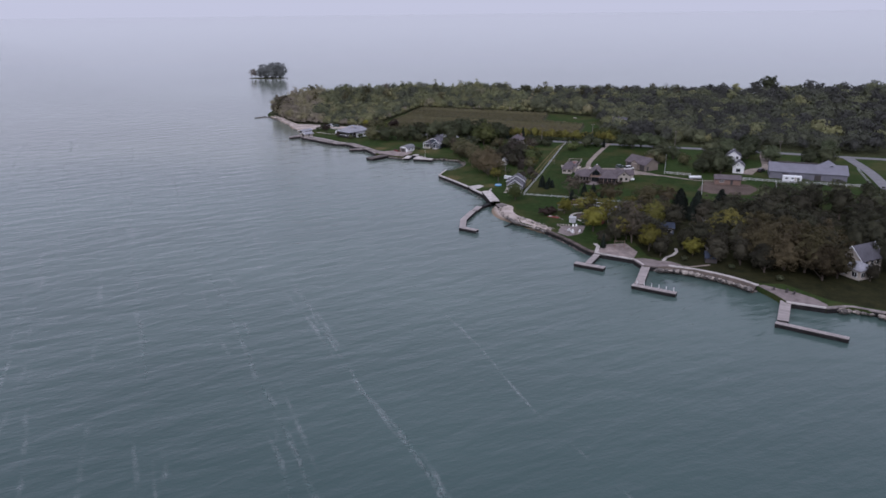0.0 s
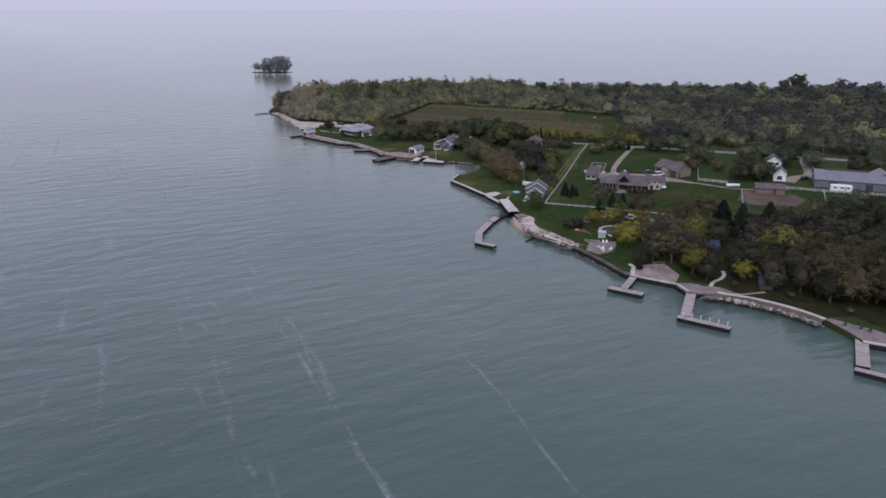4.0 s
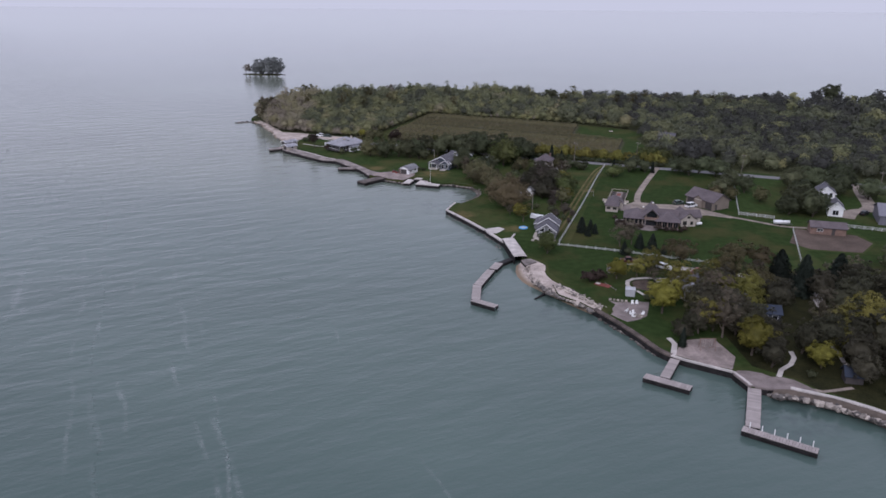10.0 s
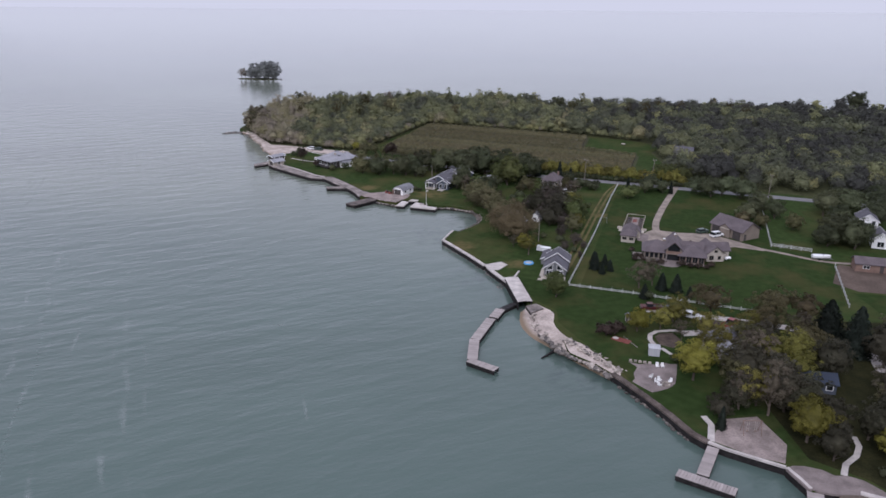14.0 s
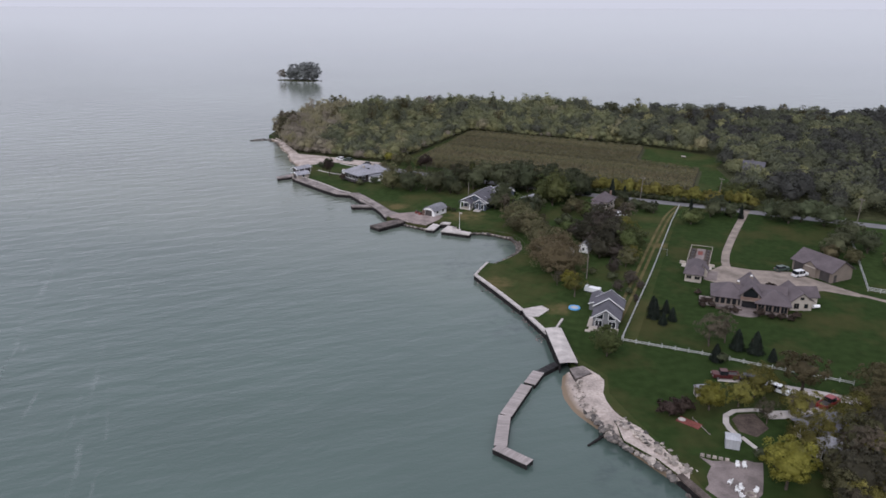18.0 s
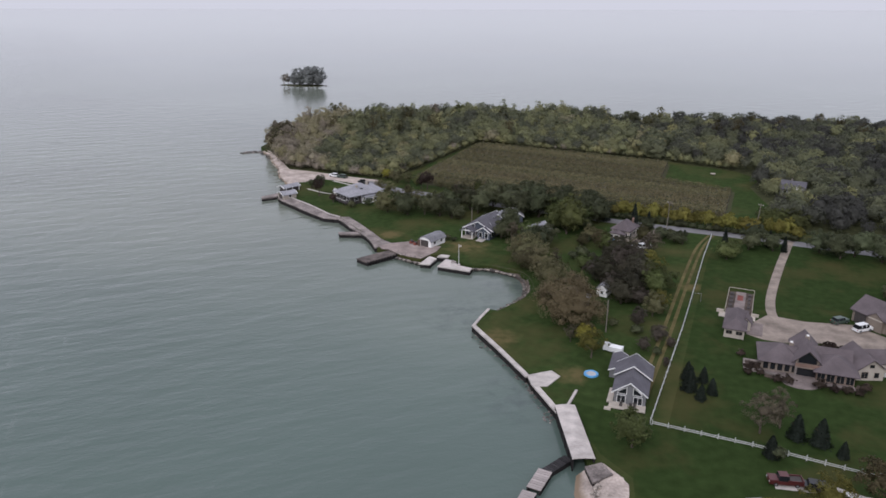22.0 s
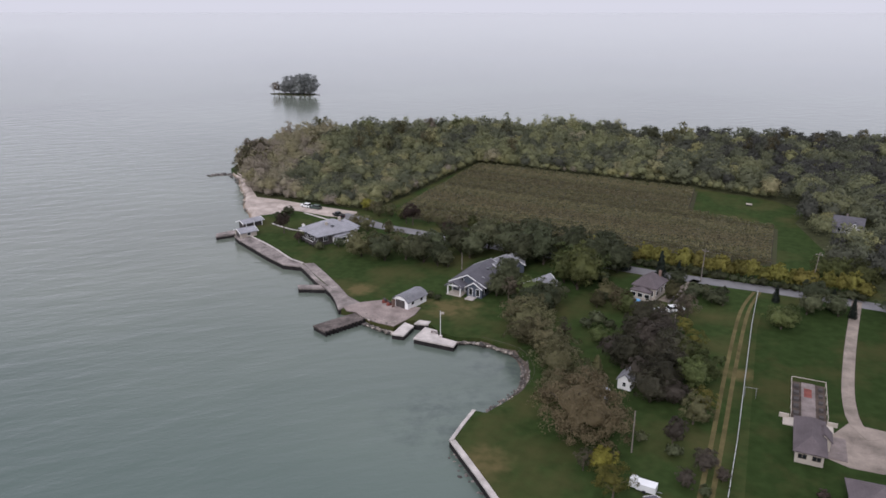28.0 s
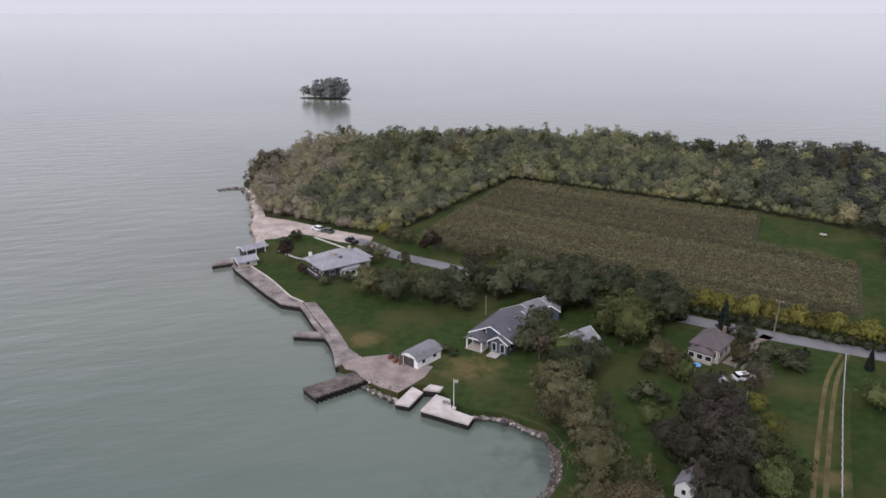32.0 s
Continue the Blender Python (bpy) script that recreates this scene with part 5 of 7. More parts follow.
part("ridge_vent", boxes(((-4, 0, 6.15), (16, 0.8, 0.5))), M["darkwall"], r)

r = house("far_house", "grey-roofed house deep among trees", 117.6, 423.4, -25)
add_wing(r, 0, 0, 0, 11, 8, 3.2, "gable", 3.4, M["greywall"], M["roof_grey"], 0.5, row_windows("y-", (-3, 0, 3), 1.7, 1.2, 1.4))
add_wing(r, 2.5, -4, 90, 4, 4, 3.2, "gable", 2.2, M["white"], M["roof_grey"], 0.4, [("x-", 0, 1.5, 1.4, 1.4)], M["white"])
part("chimney", boxes(((-1, 0.4, 6.8), (0.8, 0.8, 1.6))), M["oldconcrete"], r)
r.scale = (0.78, 0.78, 0.78)
r = house("shore_house", "pale grey steep-gabled house among shore trees", 125.5, 160.5, 25)
add_wing(r, 0, 0, 0, 9, 7, 4.2, "gable", 3.4, M["cream"], M["roof_grey"], 0.4, row_windows("x-", (-1.5, 1.5), 1.8, 1.1, 1.4) + row_windows("y-", (-2.5, 0, 2.5), 3.0, 1.0, 1.3), M["white"])
add_wing(r, -6.2, -3.5, 0, 6, 6, 2.8, "hip", 1.6, M["cream"], M["roof_light"], 0.5, row_windows("x-", (-1.5, 1.5), 1.5, 1.5, 1.4) + row_windows("y-", (-1.5, 1.5), 1.5, 1.5, 1.4))
r = house("cabin", "small dark cabin with grey roof", 84.2, 168.2, -12, "cabin")
add_wing(r, 0, 0, 0, 3.3, 2.8, 1.9, "gable", 1.3, M["darkwall"], M["roof_blue"], 0.4, [("y-", 0.8, 1.0, 0.8, 1.8, "door")])
r = house("blue_shed", "low shed with dark blue metal roof", 78.3, 198.3, -10, "shed")
add_wing(r, 0, 0, 0, 7, 4.5, 2.3, "gable", 1.2, M["bluewall"], M["roof_blue"], 0.4, row_windows("y-", (-2.2, 0, 2.2), 1.4, 1.2, 0.9))
r = house("wooded_house", "grey-blue roofed house hidden among garden trees", 67.2, 215.4, 25)
add_wing(r, 0, 0, 0, 9, 7, 2.7, "hip", 1.9, M["cream"], M["roof_metal"], 0.5, row_windows("y-", (-3, 0, 3), 1.6, 1.4, 1.4) + row_windows("x-", (-2, 2), 1.6, 1.4, 1.4))
add_wing(r, -4.8, -4.4, 0, 4, 4, 2.8, "hip", 1.6, M["cream"], M["roof_light"], 0.4, row_windows("x-", (-1, 1), 1.5, 1.0, 1.3))
for k in range(5):
    part("deck_step", boxes(((-8.0 - 0.45 * k, -1 - 0.2 * k, 0.75 - 0.15 * k), (0.5, 3.2, 0.14))), M["redwood"], r, "brown timber step")
r = house("glasshouse", "small white garden house with glazed roof", 49.8, 211.9, -12, "shed")
add_wing(r, 0, 0, 0, 2.3, 2.1, 1.7, "hip", 0.4, M["roof_tin"], M["roof_tin"], 0.12)
r = house("play_house", "small white shed beside yellow trees", 48.4, 228.6, 10, "shed")
add_wing(r, 0, 0, 0, 1.9, 1.8, 1.7, "gable", 0.6, M["cream"], M["roof_light"], 0.15, [("x-", 0, 1.0, 0.8, 1.6, "door")])
r = house("white_shed", "white shed with pale grey roof under trees", 34.4, 312.2, 65, "shed")
add_wing(r, 0, 0, 0, 3.6, 2.7, 2.1, "gable", 1.2, M["white"], M["roof_mid"], 0.3, [("x-", 0, 1.2, 0.6, 0.8)])
r = house("tin_shed", "small grey tin shed half hidden by trees", 28.6, 305.4, 65, "shed")
add_wing(r, 0, 0, 0, 3.2, 2.4, 2.0, "gable", 0.9, M["greywall"], M["roof_tin"], 0.3, [("x-", 0, 1.0, 0.9, 1.8, "door")])
r = house("chicken_coop", "little dark hut with a white roof", 44.8, 345.5, 60, "shed")
add_wing(r, 0, 0, 0, 2.6, 2.2, 1.8, "gable", 0.7, M["darkwall"], M["roof_tin"], 0.2)

# ---- fences, poles ----


def fence(label, pts, gap=2.6, h=1.25, rails=3, mat=None):
    """A rail fence: posts and rails along a line."""
    mat = mat or M["fence"]
    root = base("fence", label, "fence", pose(pts[0][0], pts[0][1], LAND))
    o = Vector(pts[0])
    post = None
    for a, b in zip(pts, pts[1:]):
        a, b = Vector(a) - o, Vector(b) - o
        n = max(1, round((b - a).length / gap))
        ang = math.degrees(math.atan2(b.y - a.y, b.x - a.x))
        for k in range(rails):
            z = h * (0.32 + 0.3 * k)
            c = (a + b) / 2
            part("rail", boxes(((c.x, c.y, z), ((b - a).length, 0.05, 0.13), ang)), mat, root)
        for i in range(n + 1):
            p = a.lerp(b, i / n)
            if post is None:
                post = part("post", boxes(((0, 0, h / 2), (0.13, 0.13, h + 0.1))), mat, root)
                q = post
            else:
                q = post.copy()
                scene.collection.objects.link(q)
            q.location = (p.x, p.y, 0)
    return root


fence("long white rail fence between lawns", [(36.7, 251.4), (51, 294.5), (66.3, 343.4), (73.2, 363.8)])
fence("white rail fence across the lawn", [(37.0, 251.2), (53.0, 246.0), (66, 240.8), (80, 235.5)], 2.6, 1.05, 2)
fence("white rail fence along the field", [(126, 350.5), (105.4, 286.8), (115.8, 281.8)])
fence("white rail fence beside the dirt paddock", [(116.5, 268.5), (105.8, 239)], 2.8, 1.3, 2)
fence("white rail fence along the pasture", [(136, 272.8), (148, 267.5), (181.5, 256.6)])
fence("short white rail fence in the pasture", [(148, 266.5), (141.5, 252)])
fence("white rail fence along the farm lane", [(196, 290), (183.5, 255), (171, 215)])
fence("low pale edging rail beside the red bed", [(45.1, 220.2), (46.9, 215.0)], 1.3, 0.25, 1, M["oldconcrete"])


def pole(label, x, y, h, lean=0.0, arm=True, z=LAND):
    root = base("utility_pole", label, "pole", pose(x, y, z, 0, lean, 0), "utility poles")
    part("post", tube(bmesh.new(), (0, 0, -0.3), (0, 0, h), 0.13, 0.09, 8), M["pole"], root)
    if arm:
        part("crossarm", boxes(((0, 0, h - 0.6), (1.8, 0.12, 0.14), -22)), M["pole"], root)
        for s in (-0.7, 0, 0.7):
            part("insulator", tube(bmesh.new(), (s * 0.93, -s * 0.37, h - 0.52), (s * 0.93, -s * 0.37, h - 0.3), 0.05, 0.04), M["white"], root)
    return root


pole("weathered wooden utility pole beside the lane", 60.6, 371.8, 9.5, 2)
pole("weathered wooden utility pole beside the hedge", 88.6, 370.5, 10, 4)
pole("wooden utility pole among the thicket", 47.2, 335.2, 6, 0, False)
pole("wooden utility pole above the lawn", 32.6, 289.4, 8, 0, False)
pole("pale wooden utility pole beside the lane", 129.5, 349.4, 9, 2)
pole("slim wooden pole behind the cottage", -4.3, 373.6, 5, 0, False)
pole("wooden utility pole near the farm drive", 172, 318, 9, 0)

r = base("flagpole", "slim white flagpole with a small furled flag", "flagpole", pose(-5.0, 330.4, 1.35))
part("mast", tube(bmesh.new(), (0, 0, -0.3), (0, 0, 6.2), 0.07, 0.045, 8), M["white"], r)
part("flag", boxes(((0.42, 0.06, 5.75), (0.8, 0.05, 0.6), 10)), M["cream"], r, "small pale flag")
part("finial", tube(bmesh.new(), (0, 0, 6.2), (0, 0, 6.4), 0.09, 0.05, 8), M["steel"], r)
part("footing", boxes(((0, 0, 0.05), (0.8, 0.8, 0.3))), M["concrete"], r)

# ---- vehicles ----


def car(name, label, x, y, ang, paint, L=4.6, W=1.8, H=1.5, shape="suv", category="car"):
    root = base(name, label, category, pose(x, y, LAND + 0.03, 0, 0, ang))
    if shape == "pickup":
        part("body", boxes(((0, 0, 0.65), (L, W, 0.6)), ((-L * 0.25, W / 2 - 0.06, 1.05), (L * 0.42, 0.1, 0.3)), ((-L * 0.25, 0.06 - W / 2, 1.05), (L * 0.42, 0.1, 0.3)), ((-L / 2 + 0.06, 0, 1.05), (0.1, W, 0.3)), ((L * 0.36, 0, 1.0), (L * 0.26, W * 0.94, 0.2))), paint, root)
        part("cab", boxes(((L * 0.08, 0, 1.35), (L * 0.34, W * 0.92, 0.8), 0, 0.82)), M["glass"], root)
        part("roof_panel", boxes(((L * 0.08, 0, 1.77), (L * 0.27, W * 0.74, 0.06))), paint, root)
        part("bed_floor", boxes(((-L * 0.26, 0, 0.97), (L * 0.4, W * 0.84, 0.04))), M["darkwall"], root)
    else:
        van = shape == "van"
        part("body", boxes(((0, 0, 0.62), (L, W, 0.66)), ((L * 0.34, 0, 0.98), (L * 0.28, W * 0.94, 0.12))), paint, root)
        part("cabin", boxes(((-L * 0.1, 0, 0.95 + (H - 0.95) / 2), (L * (0.74 if van else 0.62), W * 0.93, H - 0.9), 0, 0.86)), M["glass"], root)
        part("roof_panel", boxes(((-L * 0.1, 0, H + 0.03), (L * (0.63 if van else 0.52), W * 0.79, 0.07))), paint, root)
        for s in (-1, 1):
            part("pillar", boxes(((-L * 0.1 + s * L * 0.14, 0, 0.95 + (H - 0.95) / 2), (0.12, W * 0.9, H - 0.92))), paint, root)
    for a in (-0.31, 0.31):
        for s in (-1, 1):
            t = bmesh.new()
            tube(t, (a * L, s * (W / 2 - 0.22), 0.33), (a * L, s * (W / 2 + 0.02), 0.33), 0.34, 0.34, 14)
            wh = part("wheel", t, M["tyre"], root)
            part("rim", tube(bmesh.new(), (a * L, s * (W / 2 + 0.021), 0.33), (a * L, s * (W / 2 + 0.04), 0.33), 0.2, 0.19, 10), M["steel"], wh)
    for s in (-1, 1):
        part("headlight", boxes(((L / 2 + 0.01, s * W * 0.36, 0.75), (0.05, 0.3, 0.16))), M["white"], root)
        part("tail_light", boxes(((-L / 2 - 0.01, s * W * 0.38, 0.8), (0.05, 0.2, 0.2))), M["red"], root)
    return root


car("van", "white van parked on the gravel yard", 91.5, 296.4, 25, M["carwhite"], 4.5, 1.8, 1.8, "van", "van")
car("station_wagon", "dark green wagon parked by the garage barn", 88.0, 300.3, 25, M["cargreen"], 4.3, 1.7, 1.5)
car("pickup_truck", "red pickup truck on the concrete spur", 71.7, 227.0, 40, M["red"], 5.4, 1.95, 1.8, "pickup", "truck")
car("pickup_truck", "dark maroon pickup truck beside the white fence", 55.2, 236.2, 178, M["maroon"], 5.2, 1.9, 1.8, "pickup", "truck")
car("white_car", "white car under trees on the concrete drive", 64.0, 231.6, -40, M["carwhite"], 4.6, 1.8, 1.45)
car("sedan", "black car under trees on the concrete drive", 60.0, 235.0, -10, M["cardark"], 4.6, 1.8, 1.45)
car("white_car", "white car beside the brown-roofed house", 50.2, 350.8, 20, M["carwhite"], 4.4, 1.8, 1.5)
car("pickup_truck", "dark pickup truck on the shore gravel lot", -52.5, 421.5, 140, M["cardark"], 5.0, 1.9, 1.75, "pickup", "truck")
car("dark_car", "dark car parked on the shore gravel lot", -63.5, 430.6, 160, M["cargreen"], 4.5, 1.8, 1.5)
car("pale_car", "pale car parked on the shore gravel lot", -67.5, 432.4, 150, M["carwhite"], 4.5, 1.8, 1.5)
car("farm_car", "dark car beside the long barn", 150.5, 288.5, 40, M["cardark"], 4.5, 1.8, 1.5)

r = base("camper_trailer", "white camper trailer beside the long barn", "trailer", pose(155.2, 268.0, LAND, 0, 0, -20))
part("body", boxes(((0, 0, 1.6), (7.6, 2.4, 2.3)), ((0, 0, 2.78), (7.2, 2.2, 0.1))), M["carwhite"], r)
for u in (-2.2, 0.2, 2.4):
    part("window", boxes(((u, -1.22, 1.9), (1.0, 0.06, 0.6))), M["glass"], r)
part("door", boxes(((1.3, -1.23, 1.5), (0.7, 0.06, 1.8))), M["cream"], r)
part("drawbar", boxes(((4.3, 0, 0.5), (1.2, 0.2, 0.15))), M["steel"], r)
for a in (-0.5, 0.5):
    for s in (-1, 1):
        part("wheel", tube(bmesh.new(), (a, s * 0.95, 0.36), (a, s * 1.2, 0.36), 0.36, 0.36, 12), M["tyre"], r)


def boat(label, x, y, ang, L=5.2, W=2.0):
    """A covered hull on a trailer."""
    root = base("boat_trailer", label, "boat", pose(x, y, LAND, 0, 0, ang))
    bm = bmesh.new()
    rings = []
    for i in range(9):
        u = i / 8
        wid = W / 2 * (1 - max(0, (u - 0.45) / 0.55) ** 2) + 0.03
        rings.append([bm.verts.new((L * (u - 0.5), y_, z_)) for y_, z_ in ((0, 0.45 + 0.25 * u * u), (wid * 0.8, 0.7 + 0.2 * u * u), (wid, 1.3 + 0.2 * u), (wid * 0.55, 1.55 + 0.15 * u), (-wid * 0.55, 1.55 + 0.15 * u), (-wid, 1.3 + 0.2 * u), (-wid * 0.8, 0.7 + 0.2 * u * u))])
    for p, q in zip(rings, rings[1:]):
        for k in range(7):
            bm.faces.new((p[k], p[(k + 1) % 7], q[(k + 1) % 7], q[k]))
    bm.faces.new(rings[0][::-1])
    bm.faces.new(rings[-1])
    part("hull", bm, M["carwhite"], root)
    part("windscreen", boxes(((0.4, 0, 1.85), (0.1, W * 0.6, 0.45))), M["glass"], root)
    part("trailer_frame", boxes(((0.3, 0.5, 0.45), (L * 1.1, 0.1, 0.1)), ((0.3, -0.5, 0.45), (L * 1.1, 0.1, 0.1)), ((-0.8, 0, 0.4), (0.12, W, 0.12))), M["steel"], root)
    for s in (-1, 1):
        part("wheel", tube(bmesh.new(), (-0.8, s * 0.9, 0.3), (-0.8, s * 1.08, 0.3), 0.3, 0.3, 12), M["tyre"], root)
    return root


boat("white boat on a trailer beside the field track", 115.6, 275.2, -8)
r = base("box_trailer", "white covered trailer behind the gabled house", "trailer", pose(33.2, 279.4, LAND, 0, 0, -22))
part("body", boxes(((0.5, 0, 0.95), (3.0, 1.7, 1.1)), ((-1.6, 0.3, 1.0), (1.3, 1.5, 1.4), 0, 0.8)), M["carwhite"], r)
part("drawbar", boxes(((2.4, 0, 0.45), (1.0, 0.12, 0.1))), M["steel"], r)
for q in (-1, 1):
    part("wheel", tube(bmesh.new(), (0.3, q * 0.7, 0.3), (0.3, q * 0.9, 0.3), 0.3, 0.3, 12), M["tyre"], r)

# ---- loose things on lawns ----
r = base("paddling_pool", "round blue inflatable paddling pool on the lawn", "pool", pose(27.6, 268.8, LAND))
bm = bmesh.new()
N = 20
for (ra, za), (rb, zb) in zip(((1.0, 0.1), (1.05, 0.3), (1.25, 0.38), (1.45, 0.3), (1.5, 0.0)), ((1.05, 0.3), (1.25, 0.38), (1.45, 0.3), (1.5, 0.0), (1.0, 0.0))):
    for i in range(N):
        t0, t1 = 2 * math.pi * i / N, 2 * math.pi * (i + 1) / N
        bm.faces.new([bm.verts.new((q * math.cos(t), q * math.sin(t), z)) for q, z, t in ((ra, za, t0), (ra, za, t1), (rb, zb, t1), (rb, zb, t0))])
part("ring", bm, M["blue"], r)
part("pool_water", prism([(1.04 * math.cos(t * math.pi / 8), 1.04 * math.sin(t * math.pi / 8)) for t in range(16)], 0.05, 0.22), M["roof_tin"], r, "pale water surface")


def garden_chair(x, y, ang, mat, label, z=LAND + 0.02):
    root = base("garden_chair", label, "chair", pose(x, y, z, 0, 0, ang), "garden chairs")
    root.scale = (0.85, 0.85, 0.85)
    part("seat", boxes(((0, 0, 0.36), (0.7, 0.66, 0.08))), mat, root)
    part("backrest", boxes(((-0.4, 0, 0.75), (0.12, 0.66, 0.85))), mat, root)
    for a in (-0.3, 0.3):
        for b in (-0.28, 0.28):
            part("leg", boxes(((a, b, 0.18), (0.09, 0.07, 0.36))), mat, root)
    for b in (-0.36, 0.36):
        part("armrest", boxes(((0, b, 0.56), (0.75, 0.13, 0.05))), mat, root)
    return root


for x, y, a in ((49.0, 205.9, 265), (50.1, 205.8, 270), (46.5, 201.3, 140), (47.9, 199.9, 290), (47.2, 199.3, 320), (47.5, 198.0, 30), (49.9, 199.3, 220)):
    garden_chair(x, y, a, M["white"], "white wooden garden chair on the gravel patio")
for x, y, a in ((93.0, 144.6, 200), (95.8, 142.6, 220), (97.0, 141.2, 200)):
    garden_chair(x, y, a, M["darkwall"], "dark garden chair on the concrete platform", 1.6)
for x, y in ((-58.2, 400.2), (-56.8, 399.2)):
    garden_chair(x, y, 200, M["white"], "white garden chair beside the lake house")
r = base("fire_pit", "round stone fire pit on the gravel patio", "fire pit", pose(48.9, 198.5, LAND + 0.02))
for i in range(10):
    t = 2 * math.pi * i / 10
    part("stone", boxes(((0.7 * math.cos(t), 0.7 * math.sin(t), 0.18), (0.28, 0.44, 0.36), math.degrees(t))), M["rock"], r)
for i in range(5):
    r = base("log_seat", "low pale stone block edging the patio", "stone block", pose(44.0 + 0.95 * i, 208.5 - 0.25 * i, LAND, 0, 0, -14))
    part("block", boxes(((0, 0, 0.2), (0.7, 0.4, 0.45), 0, 0.9)), M["rock"], r)
r = base("swing_set", "timber swing set on the sand", "swing", pose(59.5, 181.5, LAND))
for s in (-1.6, 1.6):
    for q in (-0.9, 0.9):
        part("leg", tube(bmesh.new(), (s, q, -0.1), (s, 0, 2.6), 0.06, 0.05), M["brownwall"], r)
part("crossbar", tube(bmesh.new(), (-1.8, 0, 2.6), (1.8, 0, 2.6), 0.06, 0.06), M["brownwall"], r)
for s in (-0.7, 0.7):
    sw = part("swing_seat", boxes(((s, 0, 0.5), (0.5, 0.22, 0.06))), M["brownwall"], r)
    part("rope", boxes(((s - 0.2, 0, 1.55), (0.03, 0.03, 2.1)), ((s + 0.2, 0, 1.55), (0.03, 0.03, 2.1))), M["cream"], sw)
r = base("garden_swing", "small grey swing frame on the lawn", "swing", pose(57.4, 310.8, LAND, 0, 0, -15))
for s in (-1.0, 1.0):
    for q in (-0.6, 0.6):
        part("leg", tube(bmesh.new(), (s, q, -0.1), (s, 0, 1.9), 0.03, 0.03), M["steel"], r)
part("crossbar", tube(bmesh.new(), (-1.1, 0, 1.9), (1.1, 0, 1.9), 0.03, 0.03), M["steel"], r)
r = base("garden_bed", "dull red garden bed with a pale stone disc", "garden bed", pose(44.1, 218.6, LAND, 0, 0, -38))
part("bed", boxes(((0, 0, 0.05), (4.4, 1.9, 0.24), 0, 0.95)), M["redwood"], r)
part("stone_disc", prism([(-1.4 + 0.7 * math.cos(t * math.pi / 6), 0.6 * math.sin(t * math.pi / 6)) for t in range(12)], 0.16, 0.24), M["concrete"], r)
r = base("driftwood", "dark driftwood trunk lying in shallow water", "driftwood", pose(27.2, 213.4, 0.1, 0, 0, 40))
part("trunk", tube(bmesh.new(), (-2.4, 0, 0), (2.4, 0.2, 0.5), 0.2, 0.32, 8), M["pile"], r)
part("branch", tube(bmesh.new(), (0.6, 0, 0.2), (1.5, 1.2, 0.6), 0.12, 0.04, 6), M["pile"], r)
part("branch", tube(bmesh.new(), (1.5, 0, 0.3), (2.4, -0.9, 0.7), 0.1, 0.04, 6), M["pile"], r)
r = base("water_tank", "small white tank on a square lawn", "tank", pose(-60.4, 406.0, LAND))
part("tank", tube(bmesh.new(), (0, 0, 0), (0, 0, 1.7), 0.6, 0.55, 14), M["white"], r)
part("lid", tube(bmesh.new(), (0, 0, 1.7), (0, 0, 1.9), 0.5, 0.2, 14), M["cream"], r)
r = base("picnic_bench", "weathered bench on the pale pier slab", "bench", pose(-6.6, 331.9, 1.35, 0, 0, -20))
part("seat", boxes(((0, 0, 0.45), (1.6, 0.5, 0.08))), M["oldconcrete"], r)
for s in (-0.6, 0.6):
    part("leg", boxes(((s, 0, 0.2), (0.12, 0.45, 0.42))), M["oldconcrete"], r)
for x, y, a in ((-21.2, 347.6, 30), (-19.8, 346.2, 50)):
    r = base("boat_winch", "rusty boat winch beside the boathouse", "winch", pose(x, y, LAND, 0, 0, a))
    part("frame", boxes(((0, 0, 0.45), (1.6, 0.9, 0.9), 0, 0.7)), M["redwood"], r)
    part("drum", tube(bmesh.new(), (0, -0.6, 0.95), (0, 0.6, 0.95), 0.3, 0.3, 10), M["darkwall"], r)
r = base("hay_cart", "small pale cart on the grass clearing", "cart", pose(94.5, 453.4, LAND, 0, 0, -20))
part("bed", boxes(((0, 0, 0.9), (3.4, 1.7, 0.7))), M["cream"], r)
r.scale = (0.6, 0.6, 0.6)
for a in (-1, 1):
    for s in (-1, 1):
        part("wheel", tube(bmesh.new(), (a, s * 0.8, 0.36), (a, s * 0.98, 0.36), 0.36, 0.36, 10), M["tyre"], r)
r = base("garden_parasol", "bright teal parasol in the garden", "parasol", pose(41.0, 351.5, LAND))
part("mast", tube(bmesh.new(), (0, 0, 0), (0, 0, 2.4), 0.04, 0.03), M["white"], r)
bm = bmesh.new()
top = bm.verts.new((0, 0, 2.7))
rim = [bm.verts.new((1.1 * math.cos(t * math.pi / 4), 1.1 * math.sin(t * math.pi / 4), 2.25)) for t in range(8)]
low = bm.verts.new((0, 0, 2.6))
for i in range(8):
    bm.faces.new((top, rim[i], rim[(i + 1) % 8]))
    bm.faces.new((low, rim[(i + 1) % 8], rim[i]))
part("canopy", bm, M["blue"], r)

# ---- rocks ----


def rock_mesh(seed, n=1):
    bm = bmesh.new()
    bmesh.ops.create_icosphere(bm, subdivisions=n, radius=0.5)
    rng = random.Random(seed)
    for v in bm.verts:
        v.co *= rng.uniform(0.75, 1.15)
        v.co.z *= 0.7
    me = bpy.data.meshes.new("boulder")
    bm.to_mesh(me)
    bm.free()
    return me


ROCKS = [rock_mesh(k) for k in range(6)]
for me in ROCKS:
    me.materials.append(M["rock"])
DARK = [me.copy() for me in ROCKS]
for me in DARK:
    me.materials[0] = M["darkrock"]


